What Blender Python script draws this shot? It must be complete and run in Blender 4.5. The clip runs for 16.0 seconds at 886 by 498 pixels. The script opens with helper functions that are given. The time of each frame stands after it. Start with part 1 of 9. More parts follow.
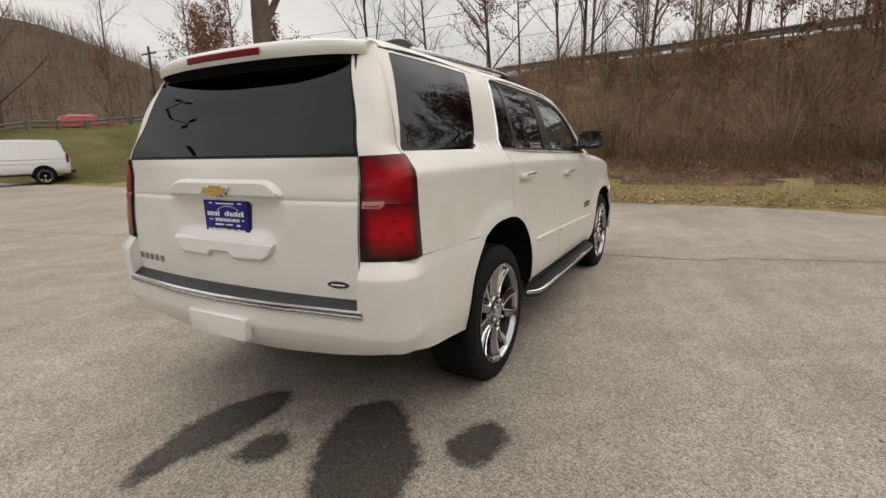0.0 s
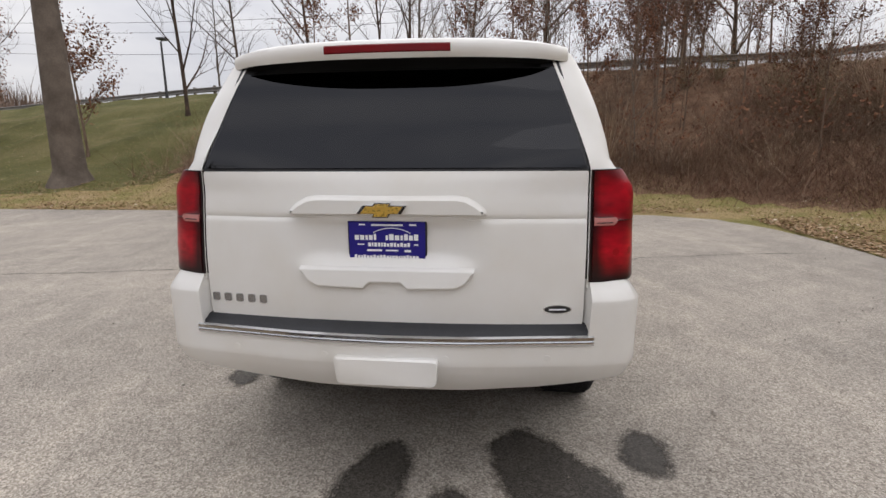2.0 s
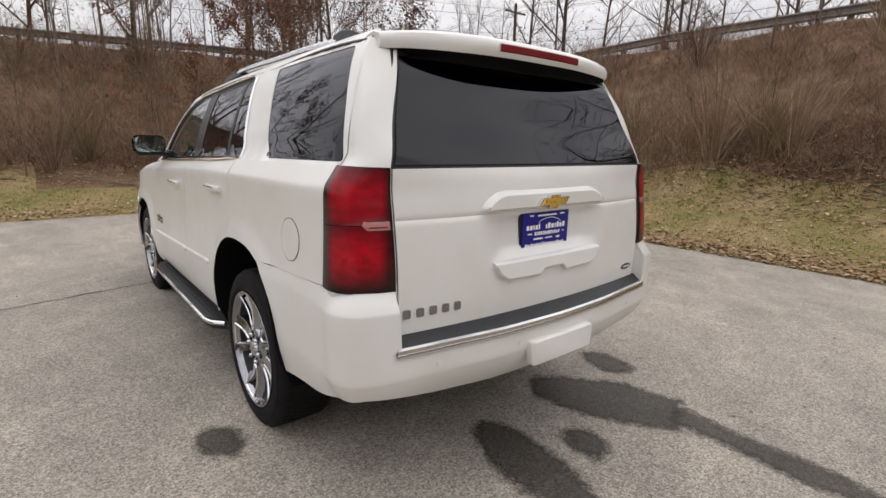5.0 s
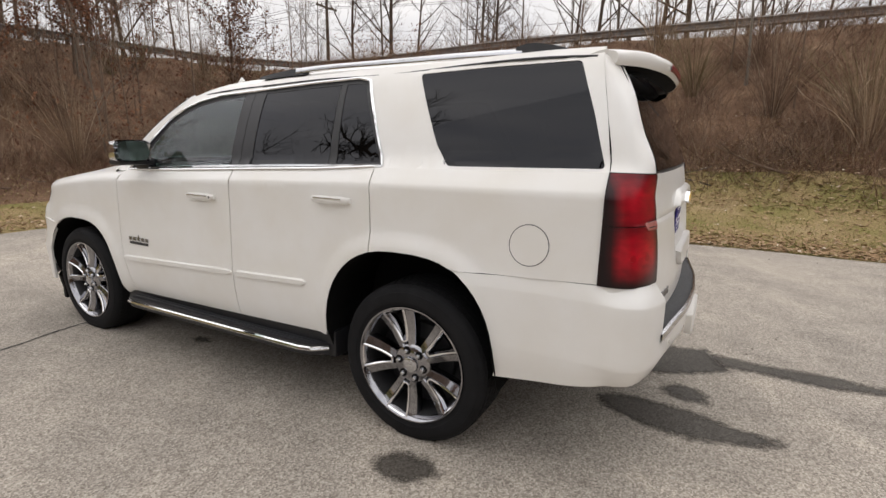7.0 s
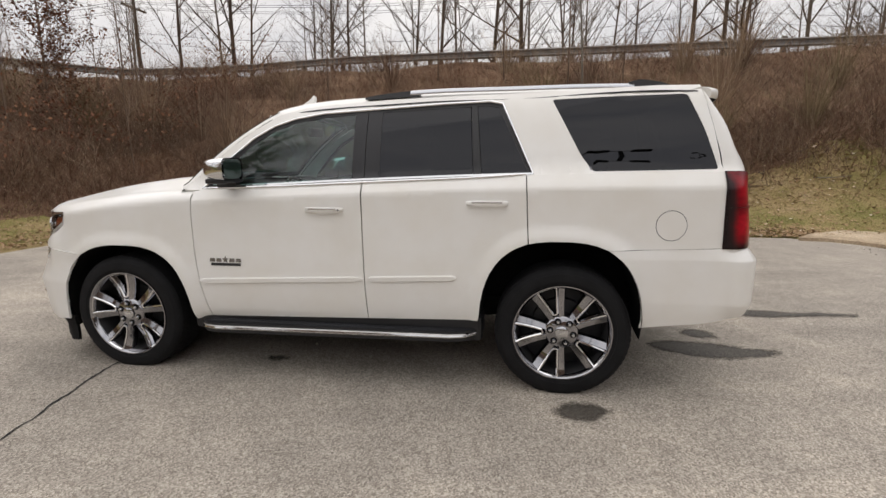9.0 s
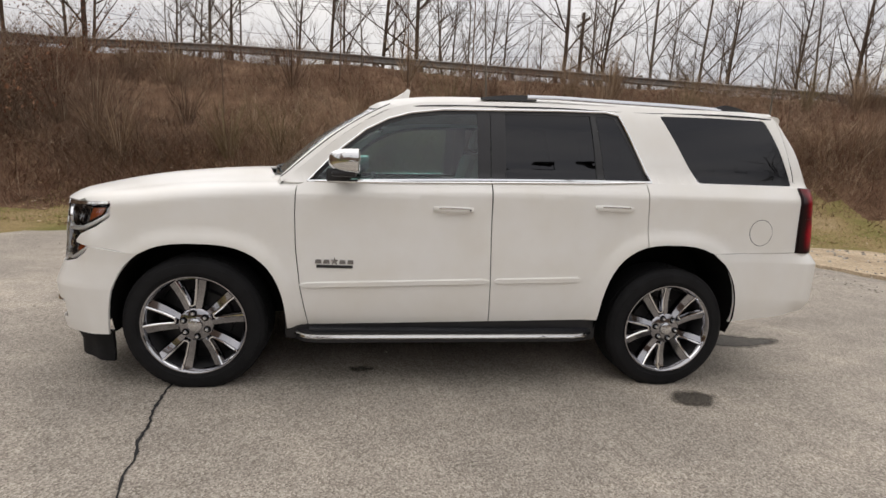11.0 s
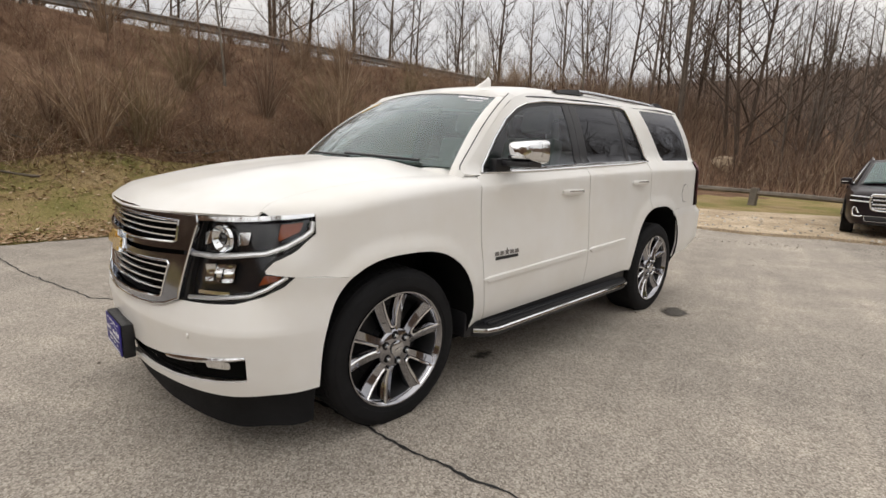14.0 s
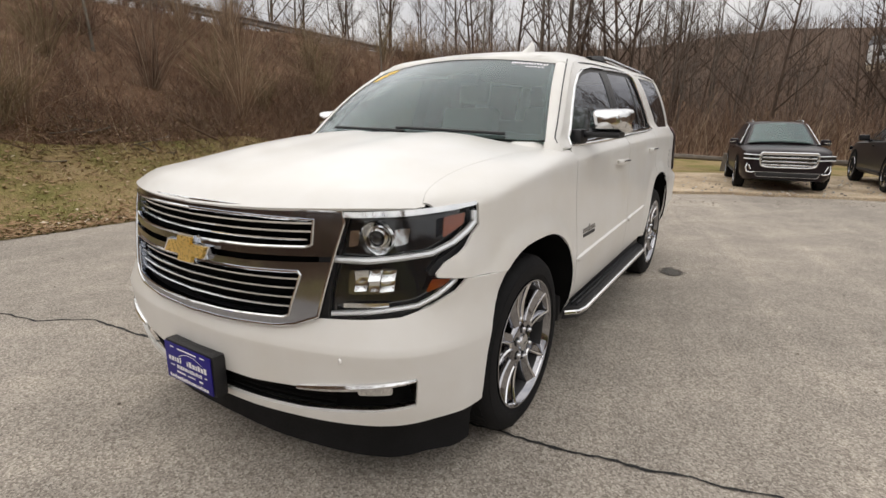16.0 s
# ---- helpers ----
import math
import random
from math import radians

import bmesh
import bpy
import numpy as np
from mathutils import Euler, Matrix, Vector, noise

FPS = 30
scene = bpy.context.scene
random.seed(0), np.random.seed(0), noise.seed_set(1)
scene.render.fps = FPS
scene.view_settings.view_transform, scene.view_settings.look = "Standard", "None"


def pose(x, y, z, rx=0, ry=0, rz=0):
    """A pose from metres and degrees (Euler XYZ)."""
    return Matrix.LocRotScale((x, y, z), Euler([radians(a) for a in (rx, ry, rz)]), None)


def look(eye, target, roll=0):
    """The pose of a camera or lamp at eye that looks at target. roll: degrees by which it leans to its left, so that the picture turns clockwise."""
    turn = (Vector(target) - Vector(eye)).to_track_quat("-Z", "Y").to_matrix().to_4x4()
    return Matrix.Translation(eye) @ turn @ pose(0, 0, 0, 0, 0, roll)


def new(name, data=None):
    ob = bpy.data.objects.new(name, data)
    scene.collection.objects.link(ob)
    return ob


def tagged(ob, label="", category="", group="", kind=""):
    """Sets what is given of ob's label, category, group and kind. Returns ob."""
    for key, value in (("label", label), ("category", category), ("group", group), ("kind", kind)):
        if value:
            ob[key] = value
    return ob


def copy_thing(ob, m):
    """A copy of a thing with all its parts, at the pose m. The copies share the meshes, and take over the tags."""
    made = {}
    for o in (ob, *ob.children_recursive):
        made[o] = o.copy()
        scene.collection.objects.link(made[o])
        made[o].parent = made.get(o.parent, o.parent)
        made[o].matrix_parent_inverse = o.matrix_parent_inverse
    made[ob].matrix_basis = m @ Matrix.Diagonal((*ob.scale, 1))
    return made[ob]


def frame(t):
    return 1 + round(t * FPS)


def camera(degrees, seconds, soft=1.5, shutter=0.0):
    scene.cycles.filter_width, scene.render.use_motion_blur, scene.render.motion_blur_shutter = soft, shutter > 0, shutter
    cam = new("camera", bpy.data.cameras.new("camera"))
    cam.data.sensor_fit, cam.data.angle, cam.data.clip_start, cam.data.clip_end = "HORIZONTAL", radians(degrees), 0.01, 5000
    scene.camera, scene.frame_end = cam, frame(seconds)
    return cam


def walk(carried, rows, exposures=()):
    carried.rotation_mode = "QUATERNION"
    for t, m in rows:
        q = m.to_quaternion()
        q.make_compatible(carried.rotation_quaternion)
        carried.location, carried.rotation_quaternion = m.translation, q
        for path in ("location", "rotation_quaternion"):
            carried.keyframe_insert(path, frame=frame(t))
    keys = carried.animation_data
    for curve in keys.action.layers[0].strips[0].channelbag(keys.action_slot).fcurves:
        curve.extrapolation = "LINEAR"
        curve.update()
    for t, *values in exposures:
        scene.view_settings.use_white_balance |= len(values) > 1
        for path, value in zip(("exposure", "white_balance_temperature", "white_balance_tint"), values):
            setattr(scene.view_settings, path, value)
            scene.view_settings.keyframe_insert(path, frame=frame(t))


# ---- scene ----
cam = camera(84.0, 16.0)
PATH = [
    (0, (-4.054, -2.011, 1.393), (-2.341, -1.073, 0.965), -1.7),
    (0.5, (-4.136, -1.68, 1.394), (-2.361, -0.876, 0.944), -1.2),
    (1, (-4.261, -1.295, 1.401), (-2.428, -0.652, 0.927), -1.0),
    (1.5, (-4.349, -0.887, 1.435), (-2.435, -0.505, 1.001), -0.6),
    (2, (-4.372, -0.439, 1.42), (-2.424, -0.211, 1.026), -0.4),
    (2.5, (-4.421, -0.12, 1.413), (-2.456, -0.103, 1.041), 0.4),
    (3, (-4.434, 0.182, 1.409), (-2.482, -0.041, 1.039), 1.2),
    (3.5, (-4.381, 0.581, 1.425), (-2.471, 0.159, 1.009), 1.2),
    (4, (-4.275, 1.057, 1.401), (-2.461, 0.32, 0.993), 1.7),
    (4.2, (-4.226, 1.203, 1.418), (-2.465, 0.351, 1.006), 1.6),
    (6.3, (-3.121, 2.353, 1.433), (-1.989, 0.761, 1.007), 0.7),
    (6.5, (-3.013, 2.466, 1.427), (-1.931, 0.84, 0.996), 0.6),
    (7, (-2.681, 2.827, 1.445), (-1.732, 1.117, 1.026), 0.8),
    (7.5, (-2.265, 3.091, 1.446), (-1.421, 1.331, 1.01), 0.4),
    (8, (-1.886, 3.409, 1.433), (-1.212, 1.569, 1.031), 0.3),
    (8.2, (-1.762, 3.541, 1.469), (-1.169, 1.674, 1.066), 0.0),
    (10.3, (-0.231, 3.944, 1.376), (-0.277, 1.97, 1.059), 1.5),
    (10.5, (-0.069, 3.904, 1.39), (-0.173, 1.932, 1.074), 2.1),
    (11, (0.426, 3.861, 1.367), (0.165, 1.905, 1.038), 3.0),
    (11.5, (0.931, 3.786, 1.367), (0.503, 1.865, 1.017), 2.5),
    (12, (1.423, 3.666, 1.358), (0.822, 1.799, 0.968), 1.8),
    (12.5, (1.899, 3.572, 1.382), (1.114, 1.774, 0.999), 1.7),
    (13, (2.28, 3.323, 1.359), (1.317, 1.608, 0.995), 2.1),
    (13.5, (2.655, 3.049, 1.339), (1.489, 1.469, 0.961), 2.5),
    (14, (2.938, 2.758, 1.354), (1.566, 1.355, 0.967), 2.1),
    (14.5, (3.168, 2.409, 1.37), (1.686, 1.119, 0.999), 0.9),
    (15, (3.377, 2.136, 1.37), (1.81, 0.952, 0.991), 1.0),
    (15.5, (3.453, 1.916, 1.339), (1.84, 0.814, 0.911), 0.4),
    (16, (3.422, 1.756, 1.34), (1.786, 0.715, 0.853), 0.7),
]
walk(cam, [(t, look(eye, target, roll)) for t, eye, target, roll in PATH], exposures=[(0, 0.38, 7000, 10), (1.0, 0.52, 6900, 11), (2.0, 0.50, 6450, 13), (3.5, 0.50, 6450, 13), (7, 0.60, 6700, 12), (10.5, 0.44, 6750, 12), (12, 0.44, 6800, 12), (14, 0.52, 6850, 11), (16, 0.46, 6800, 11)])

# ---- world and light: a bright overcast afternoon ----
world = bpy.data.worlds.new("sky")
scene.world = world
world.use_nodes = True
wn, wl = world.node_tree.nodes, world.node_tree.links
wn.clear()
SUN_EL, SUN_AZ = 42.0, 312.0


def sky_nodes():
    sky = wn.new("ShaderNodeTexSky")
    sky.sky_type, sky.sun_disc = "NISHITA", False
    sky.sun_elevation, sky.sun_rotation = radians(SUN_EL), radians(90 - SUN_AZ)
    sky.air_density, sky.dust_density = 1.0, 4.0
    clear = wn.new("ShaderNodeBackground")
    clear.inputs[1].default_value = 0.06
    wl.new(sky.outputs[0], clear.inputs[0])
    # the cloud layer: brightest halfway up, with soft grey lumps
    co = wn.new("ShaderNodeTexCoord")
    sep = wn.new("ShaderNodeSeparateXYZ")
    wl.new(co.outputs["Generated"], sep.inputs[0])
    up = wn.new("ShaderNodeValToRGB")
    bands = up.color_ramp.elements
    while len(bands) < 5:
        bands.new(0.5)
    for el, (p, v) in zip(bands, ((0.0, 0.53), (0.25, 0.68), (0.5, 1.00), (0.78, 1.00), (1.0, 0.92))):
        el.position, el.color = p, (v, v, v, 1)
    wl.new(sep.outputs["Z"], up.inputs[0])
    stretch = wn.new("ShaderNodeMapping")
    stretch.inputs["Scale"].default_value = (1.5, 1.5, 4.5)
    wl.new(co.outputs["Generated"], stretch.inputs[0])
    lumps = wn.new("ShaderNodeTexNoise")
    lumps.inputs["Scale"].default_value, lumps.inputs["Detail"].default_value = 2.2, 5.0
    wl.new(stretch.outputs[0], lumps.inputs["Vector"])
    ramp = wn.new("ShaderNodeValToRGB")
    ramp.color_ramp.elements[0].position, ramp.color_ramp.elements[0].color = 0.32, (0.74, 0.76, 0.81, 1)
    ramp.color_ramp.elements[1].position, ramp.color_ramp.elements[1].color = 0.66, (1.0, 1.0, 1.0, 1)
    wl.new(lumps.outputs["Fac"], ramp.inputs[0])
    cloud = wn.new("ShaderNodeBackground")
    wl.new(ramp.outputs[0], cloud.inputs[0])
    wl.new(up.outputs[0], cloud.inputs[1])
    both = wn.new("ShaderNodeMixShader")
    both.inputs[0].default_value = 0.93
    wl.new(clear.outputs[0], both.inputs[1])
    wl.new(cloud.outputs[0], both.inputs[2])
    out = wn.new("ShaderNodeOutputWorld")
    wl.new(both.outputs[0], out.inputs[0])


sky_nodes()
sun = new("sun", bpy.data.lights.new("sun", "SUN"))
sun.data.energy, sun.data.angle, sun.data.color = 0.75, radians(150), (1.0, 0.97, 0.92)
_e, _a = radians(SUN_EL), radians(SUN_AZ)
sun.matrix_world = look((math.cos(_e) * math.cos(_a) * 40, math.cos(_e) * math.sin(_a) * 40, math.sin(_e) * 40), (0, 0, 0))

# ---- tools for meshes ----
from mathutils import geometry


class Geo:
    """Vertices and faces of one mesh."""

    def __init__(self):
        self.v, self.f = [], []

    def add(self, verts, faces):
        n = len(self.v)
        self.v.extend([tuple(map(float, p)) for p in verts])
        self.f.extend([tuple(int(i) + n for i in q) for q in faces])
        return self

    def join(self, other):
        return self.add(other.v, other.f)

    def mirror(self):
        """The same mesh on the other side of the plane y = 0."""
        g = Geo()
        g.v = [(x, -y, z) for x, y, z in self.v]
        g.f = [tuple(reversed(q)) for q in self.f]
        return g

    def both(self):
        return self.join(self.mirror())

    def moved(self, m):
        g = Geo()
        g.v = [tuple(m @ Vector(p)) for p in self.v]
        g.f = list(self.f)
        return g

    def grid(self, p, close_u=False, close_v=False):
        p = np.asarray(p, float)
        m, n = p.shape[:2]
        faces = []
        for i in range(m - (0 if close_u else 1)):
            for j in range(n - (0 if close_v else 1)):
                a, b = (i + 1) % m, (j + 1) % n
                faces.append((i * n + j, a * n + j, a * n + b, i * n + b))
        return self.add(p.reshape(-1, 3), faces)

    def tube(self, path, r, n=8, caps=True):
        path = [Vector(p) for p in path]
        rs = [r] * len(path) if isinstance(r, (int, float)) else list(r)
        side = None
        rings = []
        for k, p in enumerate(path):
            d = (path[min(k + 1, len(path) - 1)] - path[max(k - 1, 0)]).normalized()
            if side is None:
                side = d.orthogonal().normalized()
            side = (side - d * side.dot(d)).normalized()
            up = d.cross(side)
            rings.append([p + (side * math.cos(t) + up * math.sin(t)) * rs[k] for t in (2 * math.pi * i / n for i in range(n))])
        base = len(self.v)
        self.grid([[tuple(q) for q in ring] for ring in rings], close_v=True)
        if caps:
            self.f.append(tuple(base + i for i in range(n)))
            self.f.append(tuple(base + (len(path) - 1) * n + i for i in reversed(range(n))))
        return self

    def box(self, lo, hi, b=0.0):
        """A box between two corners with its edges chamfered by b."""
        lo, hi = np.array(lo, float), np.array(hi, float)
        c, h = (lo + hi) / 2, (hi - lo) / 2
        b = min(b, 0.45 * h.min() * 2)
        bm = bmesh.new()
        bmesh.ops.create_cube(bm, size=2.0)
        for q in bm.verts:
            q.co = Vector(c + np.array(q.co) * h)
        if b > 0:
            bmesh.ops.bevel(bm, geom=list(bm.edges), offset=b, segments=2, profile=0.6, affect="EDGES")
        bm.verts.index_update()
        self.add([tuple(q.co) for q in bm.verts], [[q.index for q in f.verts] for f in bm.faces])
        bm.free()
        return self

    def lathe(self, profile, n=48, close=True):
        """Rings round the y axis from (radius, y)."""
        p = [[(r * math.cos(t), y, r * math.sin(t)) for r, y in profile] for t in (2 * math.pi * i / n for i in range(n))]
        return self.grid(p, close_u=True, close_v=close)


def pchip(xs, ys):
    """A smooth curve through points that does not overshoot."""
    xs, ys = np.array(xs, float), np.array(ys, float)
    if xs[0] > xs[-1]:
        xs, ys = xs[::-1], ys[::-1]
    h, d = np.diff(xs), np.diff(ys) / np.diff(xs)
    m = np.zeros(len(xs))
    m[0], m[-1] = d[0], d[-1]
    for i in range(1, len(xs) - 1):
        if d[i - 1] * d[i] > 0:
            w1, w2 = 2 * h[i] + h[i - 1], h[i] + 2 * h[i - 1]
            m[i] = (w1 + w2) / (w1 / d[i - 1] + w2 / d[i])

    def f(x):
        x = np.clip(np.asarray(x, float), xs[0], xs[-1])
        i = np.clip(np.searchsorted(xs, x) - 1, 0, len(h) - 1)
        t = (x - xs[i]) / h[i]
        return ys[i] * (1 + 2 * t) * (1 - t) ** 2 + m[i] * h[i] * t * (1 - t) ** 2 + ys[i + 1] * t * t * (3 - 2 * t) - m[i + 1] * h[i] * t * t * (1 - t)

    return f


def step01(a, b, x):
    t = np.clip((np.asarray(x, float) - a) / (b - a), 0, 1)
    return t * t * (3 - 2 * t)


def box01(lo, hi, w, x):
    return step01(lo - w, lo + w, x) * (1 - step01(hi - w, hi + w, x))


def rounded(poly, r=0.03, n=4):
    """A closed outline with its corners rounded."""
    out = []
    for i, p in enumerate(poly):
        a, p, b = np.array(poly[i - 1], float), np.array(p, float), np.array(poly[(i + 1) % len(poly)], float)
        da, db = a - p, b - p
        la, lb = np.linalg.norm(da), np.linalg.norm(db)
        k = min(r, 0.45 * la, 0.45 * lb)
        s, e = p + da / la * k, p + db / lb * k
        for t in np.linspace(0, 1, n + 1):
            out.append(tuple((1 - t) ** 2 * s + 2 * t * (1 - t) * p + t * t * e))
    return out


def dense(poly, res):
    out = []
    for i, p in enumerate(poly):
        p, q = np.array(p, float), np.array(poly[(i + 1) % len(poly)], float)
        n = max(1, int(math.ceil(np.linalg.norm(q - p) / res)))
        out += [tuple(p + (q - p) * k / n) for k in range(n) if n > 1 or np.linalg.norm(q - p) > 1e-5]
    return out


def inside(poly, pts):
    poly, pts = np.array(poly), np.atleast_2d(pts)
    x, y = pts[:, 0], pts[:, 1]
    hit = np.zeros(len(pts), bool)
    for (x0, y0), (x1, y1) in zip(poly, np.roll(poly, -1, 0)):
        if y0 != y1:
            hit ^= ((y0 > y) != (y1 > y)) & (x < (x1 - x0) * (y - y0) / (y1 - y0) + x0)
    return hit


def sheet(outer, surf, thick=0.004, res=0.05, holes=(), lift=0.0, flip=False, creases=()):
    """A curved plate with an outline, openings, and real edges; surf takes arrays of two coordinates to places."""
    loops = [dense(o, res) for o in (outer, *holes)]
    pts, edges = [], []
    for loop in loops:
        k = len(pts)
        pts += loop
        edges += [(k + i, k + (i + 1) % len(loop)) for i in range(len(loop))]
    for line in creases:
        fine = dense(list(line), res)
        stop = next(i for i, p in enumerate(fine) if np.hypot(p[0] - line[-1][0], p[1] - line[-1][1]) < 1e-9) + 1
        fine = np.array(fine[:stop])
        keep = inside(loops[0], fine)
        for loop in loops[1:]:
            keep &= ~inside(loop, fine)
        k = len(pts)
        number = {}
        for i in np.nonzero(keep)[0]:
            if np.min(((np.array(pts[:k]) - fine[i]) ** 2).sum(-1)) > (0.2 * res) ** 2:
                number[i] = len(pts)
                pts.append(tuple(fine[i]))
        edges += [(number[i], number[i + 1]) for i in number if i + 1 in number]
    rim = np.array(pts)
    lo, hi = rim.min(0), rim.max(0)
    gx, gy = np.meshgrid(np.arange(lo[0] + res / 2, hi[0], res), np.arange(lo[1] + res / 2, hi[1], res * 0.9))
    gx[1::2] += res / 2
    q = np.stack([gx.ravel(), gy.ravel()], 1)
    keep = inside(loops[0], q)
    for loop in loops[1:]:
        keep &= ~inside(loop, q)
    q = q[keep]
    if len(q):
        near = np.min(((q[:, None] - rim[None]) ** 2).sum(-1), 1) if len(q) * len(rim) < 4e7 else np.ones(len(q))
        q = q[near > (0.45 * res) ** 2]
    allp = [Vector(p) for p in pts] + [Vector(p) for p in q]
    vs, es, fs, *_ = geometry.delaunay_2d_cdt(allp, edges, [], 1, 1e-7)
    uv = np.array([tuple(p) for p in vs])
    tri = np.array([f for f in fs if len(f) == 3])
    c = uv[tri].mean(1)
    ok = inside(loops[0], c)
    for loop in loops[1:]:
        ok &= ~inside(loop, c)
    tri = tri[ok]
    a = uv[tri]
    area = (a[:, 1, 0] - a[:, 0, 0]) * (a[:, 2, 1] - a[:, 0, 1]) - (a[:, 1, 1] - a[:, 0, 1]) * (a[:, 2, 0] - a[:, 0, 0])
    tri = np.where((area < 0)[:, None], tri[:, ::-1], tri)
    u, v = uv[:, 0], uv[:, 1]
    p = surf(u, v)
    e = 1e-3
    nrm = np.cross(surf(u + e, v) - surf(u - e, v), surf(u, v + e) - surf(u, v - e))
    nrm /= np.linalg.norm(nrm, axis=1, keepdims=True) + 1e-12
    if flip:
        nrm, tri = -nrm, tri[:, ::-1]
    top, low = p + nrm * lift, p + nrm * (lift - thick)
    g = Geo().add(top, tri)
    if thick > 0:
        count = {}
        for t in tri:
            for i in range(3):
                count[(t[i], t[(i + 1) % 3])] = 1
        border = [(i, j) for i, j in count if (j, i) not in count]
        n = len(top)
        g.add(low, tri[:, ::-1])
        # the edge faces have their own vertices, so that the edge stays sharp
        g.add(np.concatenate([top, low]), [(j, i, i + n, j + n) for i, j in border])
    return g


def mesh_of(name, geo, material, smooth=True, angle=38.0):
    me = bpy.data.meshes.new(name)
    if smooth:
        bm = bmesh.new()
        vs = [bm.verts.new(p) for p in geo.v]
        for q in geo.f:
            if len(set(q)) > 2:
                try:
                    bm.faces.new([vs[i] for i in q])
                except ValueError:
                    pass
        bmesh.ops.remove_doubles(bm, verts=bm.verts, dist=2e-5)
        loose = [q for q in bm.verts if not q.link_faces]
        bmesh.ops.delete(bm, geom=loose, context="VERTS")
        bm.to_mesh(me)
        bm.free()
        me.polygons.foreach_set("use_smooth", [True] * len(me.polygons))
        me.set_sharp_from_angle(angle=radians(angle))
    else:
        me.from_pydata(geo.v, [], geo.f)
    me.materials.append(material)
    me.update()
    return me


def true_size(geo):
    """The white car's last fitting: its flanks a little wider, its tail a little shorter."""
    p = np.array(geo.v, float).reshape(-1, 3)
    a = np.abs(p[:, 1])
    g = Geo()
    p[:, 1] *= 1 + 0.022 * step01(0.45, 0.80, a)
    p[:, 0] += 0.045 * step01(-2.32, -2.47, p[:, 0])
    g.v, g.f = [tuple(q) for q in p], geo.f
    return g


def part(name, geo, material, parent, label="", smooth=True, angle=38.0):
    """Links a mesh as one part under a thing or under a part."""
    root = parent
    while root.parent:
        root = root.parent
    if root.name == "suv" and geo.v:
        geo = true_size(geo)
    ob = new(name, mesh_of(name, geo, material, smooth, angle))
    ob.parent = parent
    return tagged(ob, label) if label else ob


def thing(name, label, category, group="", kind="", at=(0, 0, 0), turn=0.0):
    """An Empty at the base of a thing, under which its parts go."""
    ob = tagged(new(name), label, category, group, kind)
    ob.empty_display_size = 0.2
    ob.matrix_world = pose(*at, 0, 0, turn)
    return ob


def solid(name, geo, material, label, category, group="", kind="", smooth=True, angle=38.0):
    """A thing that is one mesh."""
    return tagged(new(name, mesh_of(name, geo, material, smooth, angle)), label, category, group, kind)

# ---- materials ----
def shader(name):
    m = bpy.data.materials.new(name)
    m.use_nodes = True
    return m, m.node_tree.nodes, m.node_tree.links, m.node_tree.nodes["Principled BSDF"]


def noise_node(n, l, scale, detail=4.0, rough=0.55, space="Object", stretch=None, turn=0.0):
    co = n.new("ShaderNodeTexCoord")
    t = n.new("ShaderNodeTexNoise")
    t.inputs["Scale"].default_value, t.inputs["Detail"].default_value, t.inputs["Roughness"].default_value = scale, detail, rough
    if stretch:
        mp = n.new("ShaderNodeMapping")
        mp.vector_type = "TEXTURE"
        mp.inputs["Scale"].default_value = tuple(1 / v for v in stretch)
        mp.inputs["Rotation"].default_value = (0, 0, radians(turn))
        l.new(co.outputs[space], mp.inputs[0])
        l.new(mp.outputs[0], t.inputs["Vector"])
    else:
        l.new(co.outputs[space], t.inputs["Vector"])
    return t


def ramp_node(n, l, src, stops):
    r = n.new("ShaderNodeValToRGB")
    e = r.color_ramp.elements
    while len(e) < len(stops):
        e.new(0.5)
    for el, (p, c) in zip(e, stops):
        el.position, el.color = p, (*c, 1)
    l.new(src, r.inputs[0])
    return r


def mix_node(n, l, fac, a, b, how="MIX"):
    m = n.new("ShaderNodeMix")
    m.data_type, m.blend_type = "RGBA", how
    if isinstance(fac, float):
        m.inputs[0].default_value = fac
    else:
        l.new(fac, m.inputs[0])
    for k, v in ((6, a), (7, b)):
        if isinstance(v, tuple):
            m.inputs[k].default_value = (*v, 1)
        else:
            l.new(v, m.inputs[k])
    return m.outputs[2]


def bump_node(n, l, height, strength, distance, bsdf):
    b = n.new("ShaderNodeBump")
    b.inputs["Strength"].default_value, b.inputs["Distance"].default_value = strength, distance
    l.new(height, b.inputs["Height"])
    l.new(b.outputs[0], bsdf.inputs["Normal"])


